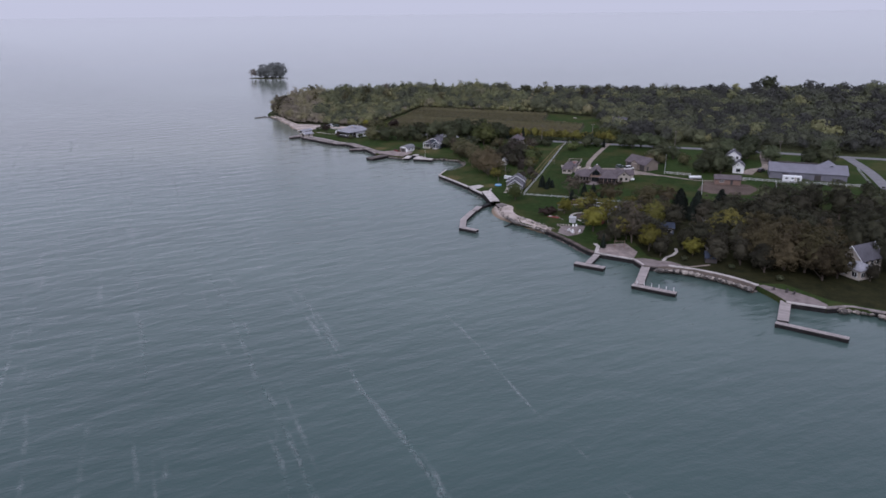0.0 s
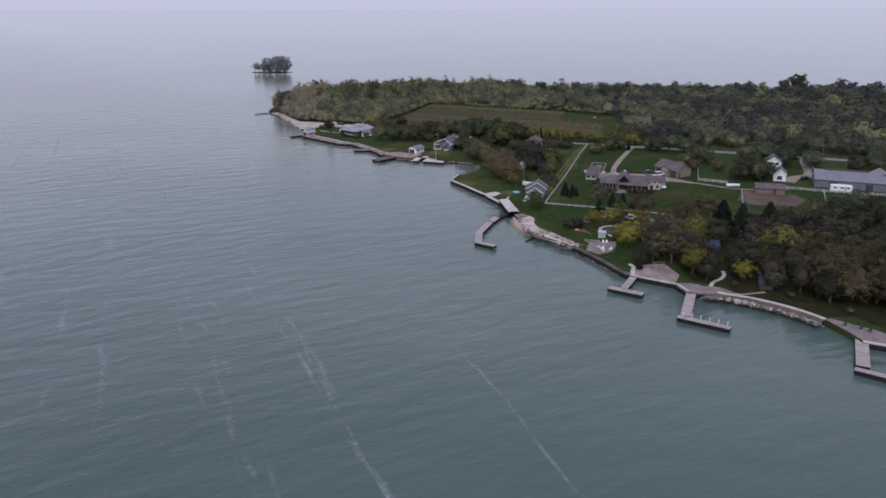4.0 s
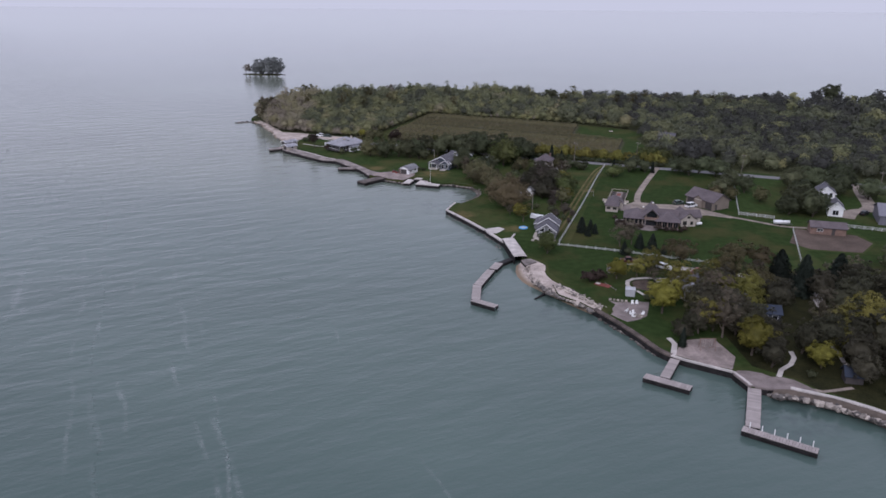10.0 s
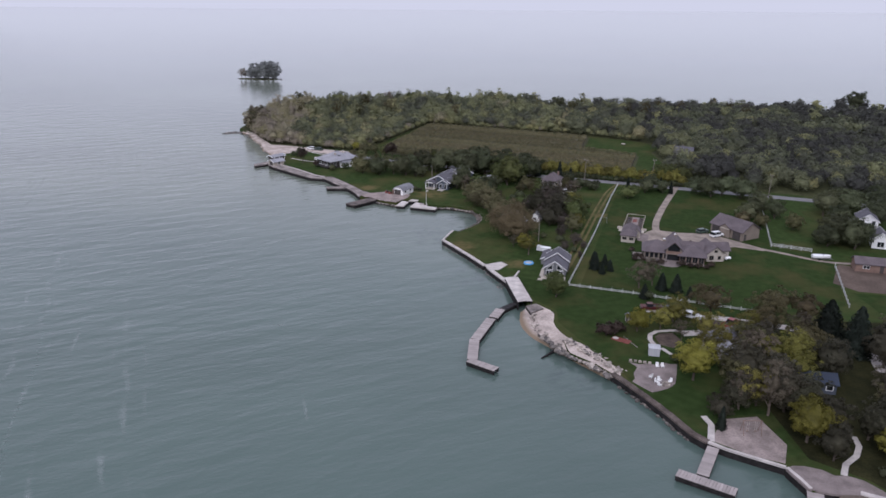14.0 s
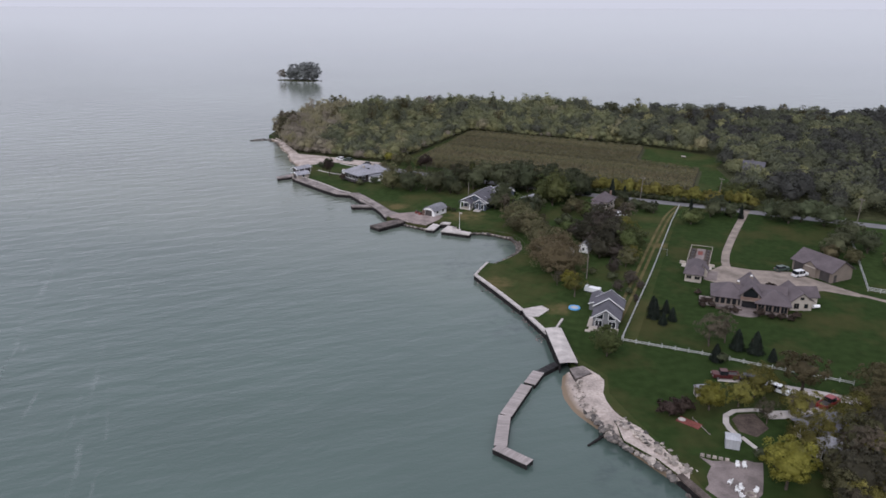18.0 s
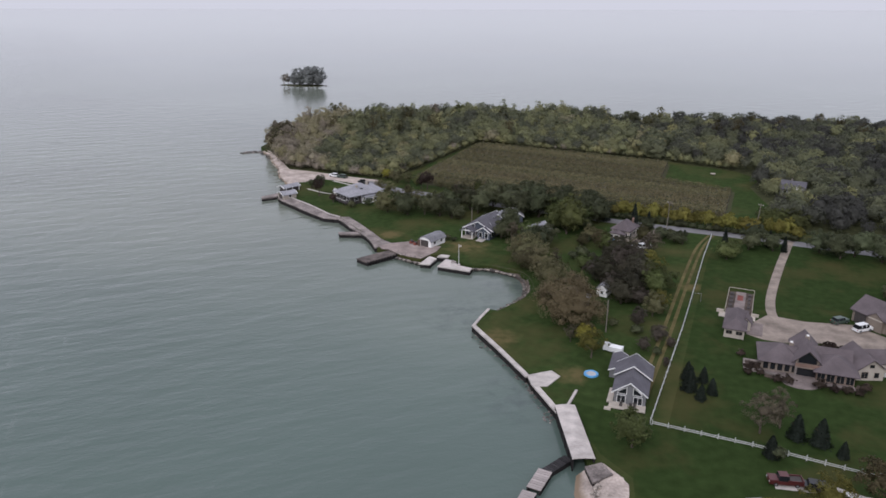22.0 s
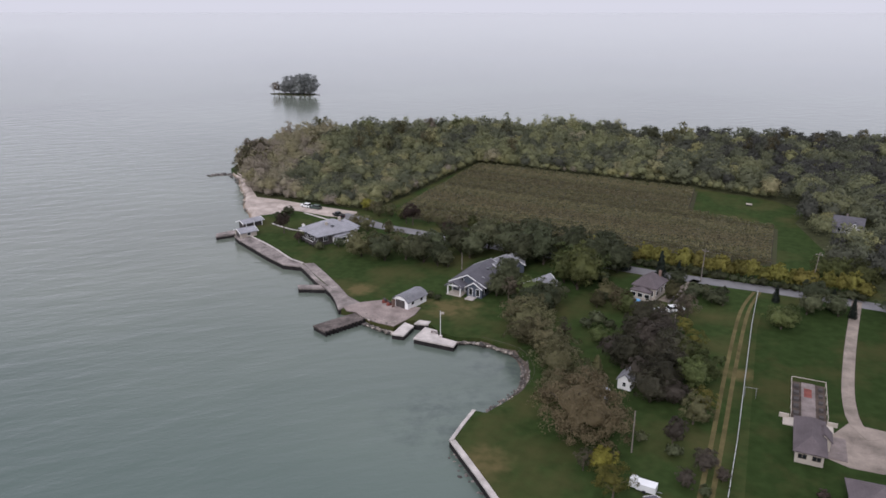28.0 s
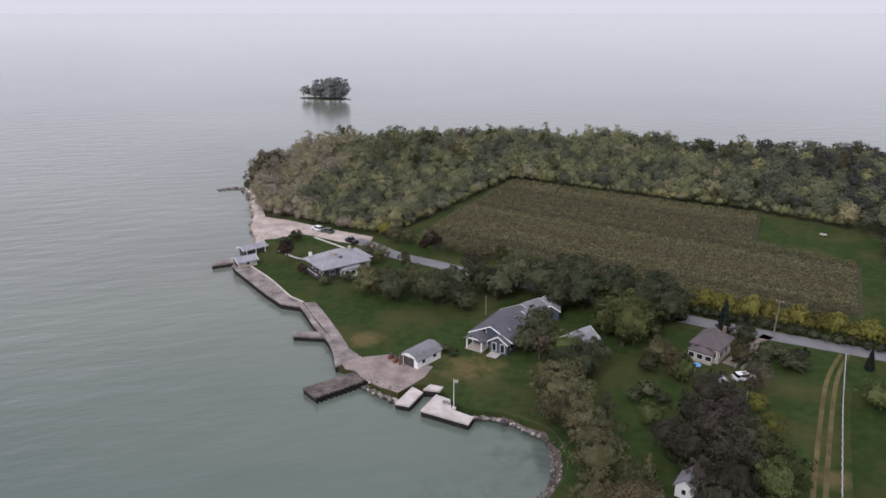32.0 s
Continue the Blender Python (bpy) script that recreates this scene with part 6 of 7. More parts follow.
def riprap(label, pts, width, n, lo, hi, dark=0.2, z=0.2, seed=1, rise=0.9):
    """Boulders heaped along a shore line, higher towards the land side."""
    root = base("riprap", label, "boulders", pose(pts[0][0], pts[0][1], 0))
    line = smooth_line(pts, 1.0)
    rng = random.Random(seed)
    for i in range(n):
        k = rng.uniform(0, len(line) - 1.001)
        j = int(k)
        p = line[j].lerp(line[j + 1], k - j)
        d = (line[j + 1] - line[j]).normalized()
        q = rng.uniform(-0.5, 0.5)
        side = Vector((-d.y, d.x)) * q * width
        s = rng.uniform(lo, hi) * (1.0 if rng.random() < 0.8 else 1.4)
        isdark = rng.random() < dark + (0.35 if q > 0.2 else 0)
        o = new("boulder", rng.choice(DARK if isdark else ROCKS))
        o.parent = root
        o.matrix_basis = Matrix.LocRotScale((p.x + side.x - pts[0][0], p.y + side.y - pts[0][1], z + rise * (0.5 - q)), Euler((rng.uniform(-.5, .5), rng.uniform(-.5, .5), rng.uniform(0, 6.3))), (s, s * rng.uniform(0.7, 1.2), s * rng.uniform(0.7, 1.1)))
    return root


riprap("pale limestone boulders below the concrete wall", [(66.2, 163.4), (71.5, 162.2), (76.2, 159.5), (80.8, 155.9), (85.3, 151.1), (88.6, 146.4)], 3.4, 300, 0.45, 1.7, 0.4, -0.05, 1, 1.6)
riprap("rough boulders along the cove shore", [(27.2, 221.5), (29.6, 216.5), (31.4, 212.4), (36.4, 207.6), (39.6, 202.6)], 4.2, 295, 0.45, 1.4, 0.42, 0.0, 2, 1.5)
riprap("pale tumbled stones above the cove", [(31.8, 219), (34.6, 215), (38.2, 209.6), (41.4, 203.6)], 3.6, 200, 0.4, 1.2, 0.1, 1.0, 21, 0.7)
riprap("scattered stones on the cove sand", [(27.6, 232), (26.2, 227), (28.4, 221.5)], 5.0, 110, 0.25, 0.8, 0.0, 0.9, 22, 0.6)
riprap("scattered rubble on the boat apron", [(-25, 340), (-20, 337.4), (-16, 336.5)], 4.0, 150, 0.15, 0.55, 0.4, 1.5, 23, 0.12)
riprap("dark wet boulders at the foot of the seawall", [(40.0, 200.0), (43.2, 194), (46.2, 187), (48.6, 181)], 1.4, 80, 0.4, 0.9, 0.9, -0.1, 3, 0.3)
riprap("jagged boulders along the far shore wall", [(104, 132.6), (108, 131.8), (114, 128.4), (130, 117.6), (150, 104.5)], 3.4, 220, 0.8, 1.8, 0.35, -0.1, 4, 1.3)
riprap("broken stones below the lawn wall", [(-1.2, 329.4), (4, 329.4), (11.8, 325.4)], 2.0, 120, 0.5, 1.2, 0.35, 0.0, 5)
riprap("tumbled stones round the bay shore", [(12.4, 325.4), (14.6, 320), (14.8, 313), (13.4, 308.4), (10.6, 304.2), (8.0, 300.4)], 2.6, 260, 0.3, 0.85, 0.85, -0.1, 6)
riprap("dark stones below the garden seawall", [(18.6, 252), (16.6, 260), (13.8, 267), (8.4, 277.4), (1.8, 288)], 2.6, 170, 0.3, 0.95, 0.95, -0.25, 7, 0.3)
riprap("broken concrete below the boat apron", [(-24.2, 337), (-20, 334.3), (-16.6, 332.6)], 2.2, 90, 0.5, 1.2, 0.35, 0.0, 8)
riprap("boulders along the far beach", [(-80.6, 418), (-83.6, 423), (-89.5, 431.5), (-93.5, 440), (-97.5, 451), (-103.5, 462), (-109, 473), (-117, 484)], 3.0, 150, 0.6, 1.6, 0.3, 0.0, 9)
riprap("dark stone reef off the wooded point", [(-118, 485.5), (-123, 485.2), (-128, 482.6)], 2.6, 60, 0.7, 1.6, 0.9, -0.1, 10, 0.3)
riprap("stones round the wooded islet", [(-203, 773), (-194, 768), (-180, 764), (-165, 766), (-163, 773), (-178, 780), (-203, 773)], 3.0, 90, 0.8, 1.8, 1.0, -0.2, 11, 0.2)


def beach(label, outer, inner, mat, flat=0.62):
    """A sloping shore between a water line and a land line."""
    a, b = smooth_line(outer, 2.0), smooth_line(inner, 2.0)
    n = max(len(a), len(b))
    bm = bmesh.new()
    rows = []
    for i in range(n):
        p = a[round(i * (len(a) - 1) / (n - 1))]
        q = b[round(i * (len(b) - 1) / (n - 1))]
        row = []
        for k in range(7):
            t = k / 6
            c = p.lerp(q, t)
            row.append(bm.verts.new((c.x, c.y, -0.35 + (LAND + 0.385) * min(1, t / flat) + (noise.noise(Vector((c.x * 0.5, c.y * 0.5, 3))) * 0.25 + noise.noise(Vector((c.x * 1.6, c.y * 1.6, 5))) * 0.16) * math.sin(math.pi * t))))
        rows.append(row)
    for r0, r1 in zip(rows, rows[1:]):
        for k in range(6):
            bm.faces.new((r0[k], r0[k + 1], r1[k + 1], r1[k]))
    return setting("ground_shore", label, bm, mat)


beach("sloping pale sand of the cove", [(22.0, 236.5), (21.0, 229), (23.0, 223), (27.2, 216.8), (31.0, 211.6), (35.4, 205.8), (39.0, 201.4)], [(27.2, 238.4), (30.6, 233.2), (29.8, 228), (30.8, 222.2), (33.8, 216.8), (37.2, 211.4), (40.6, 204.6)], M["sand"])
beach("sloping stony shore of the bay", [(3.6, 329.2), (10.6, 325.4), (12.8, 319.4), (12.6, 312), (10.2, 305.6), (7.0, 300.2)], [(4.4, 330.9), (12.8, 326.5), (15.8, 320), (15.9, 313), (11.6, 303.5), (8.2, 298.8)], M["wetsand"], 0.98)
riprap("small pale stones along the bay bank", [(12.8, 326.4), (15.6, 320), (15.8, 313), (11.8, 304.2), (8.4, 299.6)], 1.8, 240, 0.2, 0.7, 0.5, 1.0, 33, 0.4)
beach("sloping pale sand of the far beach", [(-84, 417), (-88, 426), (-93.5, 435), (-99, 450), (-105, 461), (-111, 474), (-119, 487)], [(-79.8, 417), (-82, 423), (-87.5, 431.5), (-95.5, 451.5), (-101.5, 463), (-106.5, 474), (-115.5, 485)], M["sand"])
beach("sloping stony bank below the concrete wall", [(66.0, 163.6), (71.4, 162.0), (76.1, 159.2), (80.6, 155.6), (84.9, 150.8), (88.2, 146.0)], [(68, 165.2), (72.4, 164.4), (77.2, 161.7), (82.2, 158.1), (86.9, 153.3), (90.2, 148.4)], M["wetsand"])
islet = [(-202, 773), (-194, 769), (-180, 765), (-166, 766), (-164, 774), (-178, 780), (-196, 777)]
setting("ground_islet", "low rocky islet with trees", prism(islet, -1.0, 0.5), M["forest"])

# ---- trees ----


def ball(n):
    bm = bmesh.new()
    bmesh.ops.create_icosphere(bm, subdivisions=n, radius=1.0)
    bm.verts.index_update()
    v = np.array([p.co[:] for p in bm.verts])
    f = np.array([[p.index for p in q.verts] for q in bm.faces])
    bm.free()
    return v, f


BALLS = {0: ball(2), 1: ball(3)}


def crown_cards(rng, R, H, z0, n, size, lumps, droop=0.0, cone=False, core=1, fill=0.86, bough=1.0):
    """Leaf clumps as small bent triangles round an uneven, bumpy crown; returns points, faces and normals."""
    knobs = rng.normal(size=(lumps * 4, 3))
    knobs[:, 2] = np.abs(knobs[:, 2]) * 0.9 - 0.25
    knobs /= np.linalg.norm(knobs, axis=1)[:, None]
    amp = 0.07 + 0.22 * rng.random(len(knobs))
    tight = 14 + 46 * rng.random(len(knobs))
    lean = rng.normal(size=2) * 0.12 * R
    mid = np.array((lean[0], lean[1], z0 + H * 0.5))
    radii = np.array((R, R, H * 0.5))

    def skin(d):
        """Reach and slope of the crown's surface in the directions d."""
        if cone:
            u = (d[:, 2] + 1) / 2
            reach = (1 - u) ** 0.72 * (0.87 + 0.13 * np.cos(u * 34 + 3 * d[:, 0])) * (0.85 + 0.15 * np.sin(5 * d[:, 0] + 9 * u) * np.cos(4 * d[:, 1])) + 0.03
            return reach, np.c_[d[:, :2], np.full(len(d), 0.3)]
        w = amp * np.exp(tight * (d @ knobs.T - 1))
        reach = np.minimum(0.70 + w.sum(1), 1.16)
        reach = reach * np.where(d[:, 2] < 0, 1 - 0.08 * np.abs(d[:, 2]), 1)
        slope = d / radii * R + (w * tight * 0.35) @ np.ones((len(knobs), 3)) * d - (w * tight * 0.35) @ knobs
        return reach, slope / np.linalg.norm(slope, axis=1)[:, None]

    def spot(d, reach, k):
        if cone:
            h = np.hypot(d[:, 0], d[:, 1]) + 1e-6
            return np.c_[d[:, 0] / h * reach * k * R, d[:, 1] / h * reach * k * R, z0 + H * (d[:, 2] + 1) / 2]
        skirt = 1 + 0.4 * np.maximum(0, -d[:, 2:3]) * np.array((1, 1, 0))
        p = mid + d * skirt * (reach * k)[:, None] * radii
        p[:, 2] -= droop * np.maximum(0, np.hypot(p[:, 0], p[:, 1]) - R * 0.45) * 0.9
        p[:, 2] = np.maximum(p[:, 2], 0.15)
        return p

    d = rng.normal(size=(n, 3))
    d[:, 2] += 0.35
    d /= np.linalg.norm(d, axis=1)[:, None]
    if cone:
        d[:, 2] = 2 * rng.random(n) ** 1.3 - 1
    if cone:
        reach, nor = skin(d)
        pts = spot(d, reach, 0.70 + 0.42 * rng.random(n) ** 0.9)
    else:
        # boughs: small domes of leaves over the crown, with shaded gaps between them
        many = lumps * 5
        way = rng.normal(size=(many, 3))
        way[:, 2] += 0.3
        way /= np.linalg.norm(way, axis=1)[:, None]
        reach, slope = skin(way)
        seat = spot(way, reach, 0.66 + 0.34 * rng.random(many))
        span = R * bough * (0.13 + 0.15 * rng.random(many))
        pick = rng.integers(many, size=n)
        out = d + way[pick] * 0.6 + (0, 0, 0.3)
        out /= np.linalg.norm(out, axis=1)[:, None]
        pts = seat[pick] + out * (span[pick] * (0.5 + 0.6 * rng.random(n)))[:, None] * (1, 1, 0.8)
        pts[:, 2] = np.maximum(pts[:, 2], 0.1)
        nor = out * 0.75 + slope[pick] * 0.45
        nor /= np.linalg.norm(nor, axis=1)[:, None]
    soft = nor * 0.95 + (0, 0, 0.25) + rng.normal(size=(n, 3)) * 0.22
    soft = np.repeat(soft / np.linalg.norm(soft, axis=1)[:, None], 3, 0)
    nor = nor + rng.normal(size=(n, 3)) * 0.55
    nor /= np.linalg.norm(nor, axis=1)[:, None]
    t = np.cross(nor, rng.normal(size=(n, 3)))
    t /= np.linalg.norm(t, axis=1)[:, None] + 1e-9
    b = np.cross(nor, t)
    s = size * 0.8 * (0.5 + 1.0 * rng.random(n) ** 1.5)[:, None]
    bend = nor * s * 0.3
    v = np.stack([pts - t * s - b * s * 0.6, pts + t * s - b * s * 0.6 + bend, pts + b * s * 1.1 - bend], 1).reshape(-1, 3)
    f = np.arange(3 * n).reshape(-1, 3)
    # inner leaf mass, so that gaps between the outer leaves show foliage
    bv, bf = BALLS[core]
    reach, nor = skin(bv)
    w = spot(bv, reach, fill * (0.8 if cone else 0.66) + 0.14 * rng.random(len(bv)))
    nor = nor + (0, 0, 0.2)
    return np.concatenate([v, w]), np.concatenate([f, bf + len(v)]), np.concatenate([soft, nor / np.linalg.norm(nor, axis=1)[:, None]])


def cards_mesh(name, v, f, mat, nor=None):
    me = bpy.data.meshes.new(name)
    me.vertices.add(len(v))
    me.vertices.foreach_set("co", np.ascontiguousarray(v, dtype=np.float32).ravel())
    me.loops.add(f.size)
    me.loops.foreach_set("vertex_index", f.astype(np.int32).ravel())
    me.polygons.add(len(f))
    me.polygons.foreach_set("loop_start", (np.arange(len(f)) * f.shape[1]).astype(np.int32))
    me.materials.append(mat)
    me.update(calc_edges=True)
    if nor is not None:
        me.normals_split_custom_set_from_vertices(np.ascontiguousarray(nor, dtype=np.float32))
    return me


def trunk_bm(rng, R, H, z0, thick):
    bm = bmesh.new()
    top = z0 + H * 0.45
    tube(bm, (0, 0, -0.3), (0.05 * R, 0, top), thick, thick * 0.45, 8)
    for k in range(5):
        a = k * 1.26 + rng.random()
        s = z0 * 0.8 + (top - z0 * 0.8) * (0.15 + 0.17 * k)
        tube(bm, (0.02 * R, 0, s), (R * 0.62 * math.cos(a), R * 0.62 * math.sin(a), s + H * 0.28), thick * 0.42, thick * 0.12, 5)
    return bm


KINDS = {}


def tree_kind(key, R, H, z0, n, size, lumps, leaf, trunk=0.3, droop=0.0, cone=False, label="", name="tree", cat="tree", seed=0, fill=0.86):
    """Builds one tree with trunk and crown, kept aside as the pattern for its copies."""
    rng = np.random.default_rng(seed)
    v, f, nor = crown_cards(rng, R, H, z0, n, size, lumps, droop, cone, 1, fill)
    t = part("trunk", trunk_bm(rng, R, H, z0, trunk), M["bark"], None)
    trunk_me = t.data
    bpy.data.objects.remove(t)
    KINDS[key] = (trunk_me, cards_mesh("crown", v, f, leaf, nor), label, name, cat)


for k in range(4):
    q = (1.0, 0.86, 1.12, 0.94)[k]
    tree_kind("green%d" % k, 4.7 * q, 8.8 / q, -0.3, 4400, 0.21, 14, M["leaf"], 0.26, label="broad green deciduous tree", seed=k)
    tree_kind("dark%d" % k, 4.7 * q, 9.0 / q, -0.3, 4400, 0.21, 14, M["leaf_dark"], 0.28, label="dense dark green deciduous tree", seed=10 + k)
    tree_kind("umber%d" % k, 4.6 * q, 8.8 / q, -0.3, 5600, 0.18, 15, M["leaf_umber"], 0.28, label="large tree with brown-olive autumn foliage", seed=110 + k, fill=0.8)
    tree_kind("haze%d" % k, 4.3 * q, 8.4 / q, -0.2, 5200, 0.165, 16, M["leaf_haze"], 0.26, 0.1, label="feathery tree with olive-grey autumn foliage", seed=140 + k, fill=0.6)
    tree_kind("plum%d" % k, 4.2 * q, 8.4 / q, -0.2, 4600, 0.18, 14, M["leaf_plum"], 0.24, label="dense tree with grey-brown foliage", seed=160 + k, fill=0.8)
    tree_kind("stem%d" % k, 4.2 * q, 5.8 / q, 3.2, 4600, 0.165, 14, M["leaf_umber"], 0.34, label="garden tree with tall dark trunk and brown-olive crown", seed=130 + k, fill=0.6)
    tree_kind("twig%d" % k, 3.2 * q, 8.2 / q, 0.9, 4200, 0.125, 14, M["leaf_twig"], 0.22, label="thin tree with grey-brown twiggy crown", seed=120 + k, fill=0.35)
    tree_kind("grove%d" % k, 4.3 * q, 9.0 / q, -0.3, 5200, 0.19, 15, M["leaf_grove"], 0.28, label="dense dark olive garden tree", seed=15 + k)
    tree_kind("brown%d" % k, 4.7 * q, 8.6 / q, -0.4, 3600, 0.26, 13, M["leaf_brown"], 0.26, label="tree with brownish autumn foliage", seed=20 + k, fill=0.8)
for k in range(3):
    tree_kind("yellow%d" % k, 3.9, 7.2, 0.5, 6200, 0.16, 14, M["leaf_yellow"], 0.24, label="tree with bright yellow-green autumn foliage", seed=30 + k)
    tree_kind("conifer%d" % k, 2.3, 9.0, 0.3, 2400, 0.22, 1, M["conifer"], 0.2, cone=True, label="dark green pointed conifer", name="conifer", cat="conifer", seed=40 + k, fill=0.72)
    tree_kind("shrub%d" % k, 1.8, 2.7, 0.0, 900, 0.17, 7, M["leaf_dark"], 0.1, label="low dark green shrub", name="shrub", cat="shrub", seed=50 + k)
    tree_kind("redshrub%d" % k, 1.6, 2.0, 0.0, 800, 0.16, 7, M["leaf_red"], 0.1, label="low reddish-brown garden shrub", name="shrub", cat="shrub", seed=60 + k)
    tree_kind("olive%d" % k, 4.3, 6.8, 1.4, 5600, 0.145, 16, M["leaf_hedge"], 0.26, label="airy garden tree with olive-yellow autumn foliage", seed=35 + k, fill=0.42)
    tree_kind("hedge%d" % k, 2.6, 3.8, 0.1, 1500, 0.22, 9, M["leaf_hedge"], 0.14, label="yellowing hedge bush beside the lane", name="hedge_bush", cat="hedge", seed=70 + k)
    tree_kind("bare%d" % k, 2.8, 7.0, 1.4, 1300, 0.17, 9, M["leaf_brown"], 0.2, label="thin half-bare tree with greyish twigs", seed=80 + k, fill=0.3)
    tree_kind("shoretwig%d" % k, 3.6, 8.2, 0.6, 3600, 0.2, 12, M["leaf_shore"], 0.22, label="pale grey-brown half-bare shore tree", seed=150 + k, fill=0.4)
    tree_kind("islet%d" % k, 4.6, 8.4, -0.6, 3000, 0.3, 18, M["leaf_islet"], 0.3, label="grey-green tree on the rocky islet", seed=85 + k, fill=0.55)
for k in range(2):
    tree_kind("pine%d" % k, 3.2, 8.0, 0.3, 3200, 0.24, 10, M["conifer"], 0.25, cone=True, label="broad dark green pine", name="pine", cat="pine", seed=95 + k, fill=0.72)
tree_kind("willow0", 6.6, 9.4, 0.2, 17000, 0.165, 34, M["leaf_willow"], 0.4, 0.5, label="broad drooping tree with brown-green foliage", seed=91, fill=0.66)
tree_kind("cypress0", 2.2, 6.2, 0.1, 2400, 0.2, 1, M["leaf_brown"], 0.18, cone=True, label="pointed brownish evergreen on the lawn", name="conifer", cat="conifer", seed=93, fill=0.75)
tree_kind("redtree0", 2.8, 5.0, 1.2, 1700, 0.2, 8, M["leaf_red"], 0.2, label="small tree with dull red foliage", seed=92, fill=0.7)

def tree(kind, x, y, h=1.0, w=None, z=LAND, label=""):
    """Plants a tree of a kind, scaled in height and width."""
    keys = [k for k in KINDS if k.rstrip("0123456789") == kind]
    rng = random.Random(int(x * 71 + y * 131))
    trunk_me, crown_me, lab, name, cat = KINDS[rng.choice(keys)]
    t = new(name)
    t.matrix_basis = Matrix.LocRotScale((x, y, z), Euler((0, 0, rng.uniform(0, 6.283))), (w or h, w or h, h))
    tagged(t, label or lab, cat, kind + " trees")
    for n_, me in (("trunk", trunk_me), ("crown", crown_me)):
        o = new(n_, me)
        o.parent = t
    return t


def plant(kind, rows, h0=1.0):
    for x, y, h in rows:
        tree(kind, x, y, h * h0)


# trees of the garden shore
plant("yellow", [(54.9, 200.6, 1.15), (68.3, 179.0, 1.15), (80.5, 173.4, 0.8), (48.8, 223.4, 0.8), (98, 172.6, 0.5)])
plant("olive", [(58.6, 228.8, 0.85), (54.6, 225, 0.7), (63.2, 219, 0.85), (66, 213, 0.8), (71, 217.2, 0.95), (61, 208.5, 0.9), (77.2, 207, 1.0), (91.5, 186, 1.0), (97, 186.5, 1.3), (88, 178.5, 0.7), (64, 191, 0.9), (72.5, 204.4, 0.95), (76, 199, 0.85), (68.5, 196.8, 0.8)])
plant("twig", [(65, 187.6, 1.2), (60.2, 189.6, 0.9), (68.6, 202.4, 1.05), (66.2, 205.5, 0.95), (87.8, 191, 1.1), (84, 219, 0.9), (58, 219.5, 0.6), (107, 222, 0.8), (113, 224, 0.8)])
plant("haze", [(69, 209.5, 1.0), (62.8, 203.2, 0.75), (61.6, 197, 0.8), (93, 190, 1.0), (78, 222, 0.75)])
plant("umber", [(99, 166, 1.5), (106, 167, 1.6), (113, 160.5, 1.45), (108, 158, 1.4), (103, 160, 1.4), (110, 151.5, 1.2), (115, 153, 1.1), (101, 175, 1.4), (110, 176, 1.4), (119, 172, 1.4), (105, 183, 1.3), (77.6, 222.8, 0.85), (82, 212, 1.0)])
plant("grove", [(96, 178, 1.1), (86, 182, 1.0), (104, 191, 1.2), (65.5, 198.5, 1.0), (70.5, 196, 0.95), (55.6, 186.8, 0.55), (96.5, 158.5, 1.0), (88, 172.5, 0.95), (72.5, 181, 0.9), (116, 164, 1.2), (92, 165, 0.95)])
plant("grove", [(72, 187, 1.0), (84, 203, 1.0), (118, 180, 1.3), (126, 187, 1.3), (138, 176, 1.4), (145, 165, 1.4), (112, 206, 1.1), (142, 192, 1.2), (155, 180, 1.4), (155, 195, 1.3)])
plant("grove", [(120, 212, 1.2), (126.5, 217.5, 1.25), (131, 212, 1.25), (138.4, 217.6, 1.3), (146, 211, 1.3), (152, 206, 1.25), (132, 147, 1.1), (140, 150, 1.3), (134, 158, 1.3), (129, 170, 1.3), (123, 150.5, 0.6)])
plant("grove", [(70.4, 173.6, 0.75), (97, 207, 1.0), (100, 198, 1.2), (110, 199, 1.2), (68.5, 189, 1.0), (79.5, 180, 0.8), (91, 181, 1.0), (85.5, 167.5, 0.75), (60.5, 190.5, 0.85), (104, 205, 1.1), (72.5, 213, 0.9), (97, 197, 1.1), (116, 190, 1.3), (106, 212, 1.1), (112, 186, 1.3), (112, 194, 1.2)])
plant("conifer", [(54.6, 182.8, 0.5)])
for x, y, h, w in ((91, 220, 1.2, 1.5), (96.5, 217.5, 1.15, 1.3), (104.5, 216, 1.25, 1.5), (94, 213, 1.05, 1.2)):
    tree("pine", x, y, h, w)
plant("stem", [(67.0, 228.2, 1.1), (82, 228, 1.15), (88, 225, 1.0)])
plant("green", [(32.4, 243.6, 0.8)])
plant("twig", [(55.5, 250.5, 0.95), (59.5, 252.5, 0.8)])
plant("shrub", [(53.5, 209, 0.8), (56, 207.5, 0.9), (76.5, 169.5, 0.6), (98, 151.5, 0.7), (88, 161.5, 0.6), (60, 231.5, 1.0), (56.6, 243.4, 0.9)])
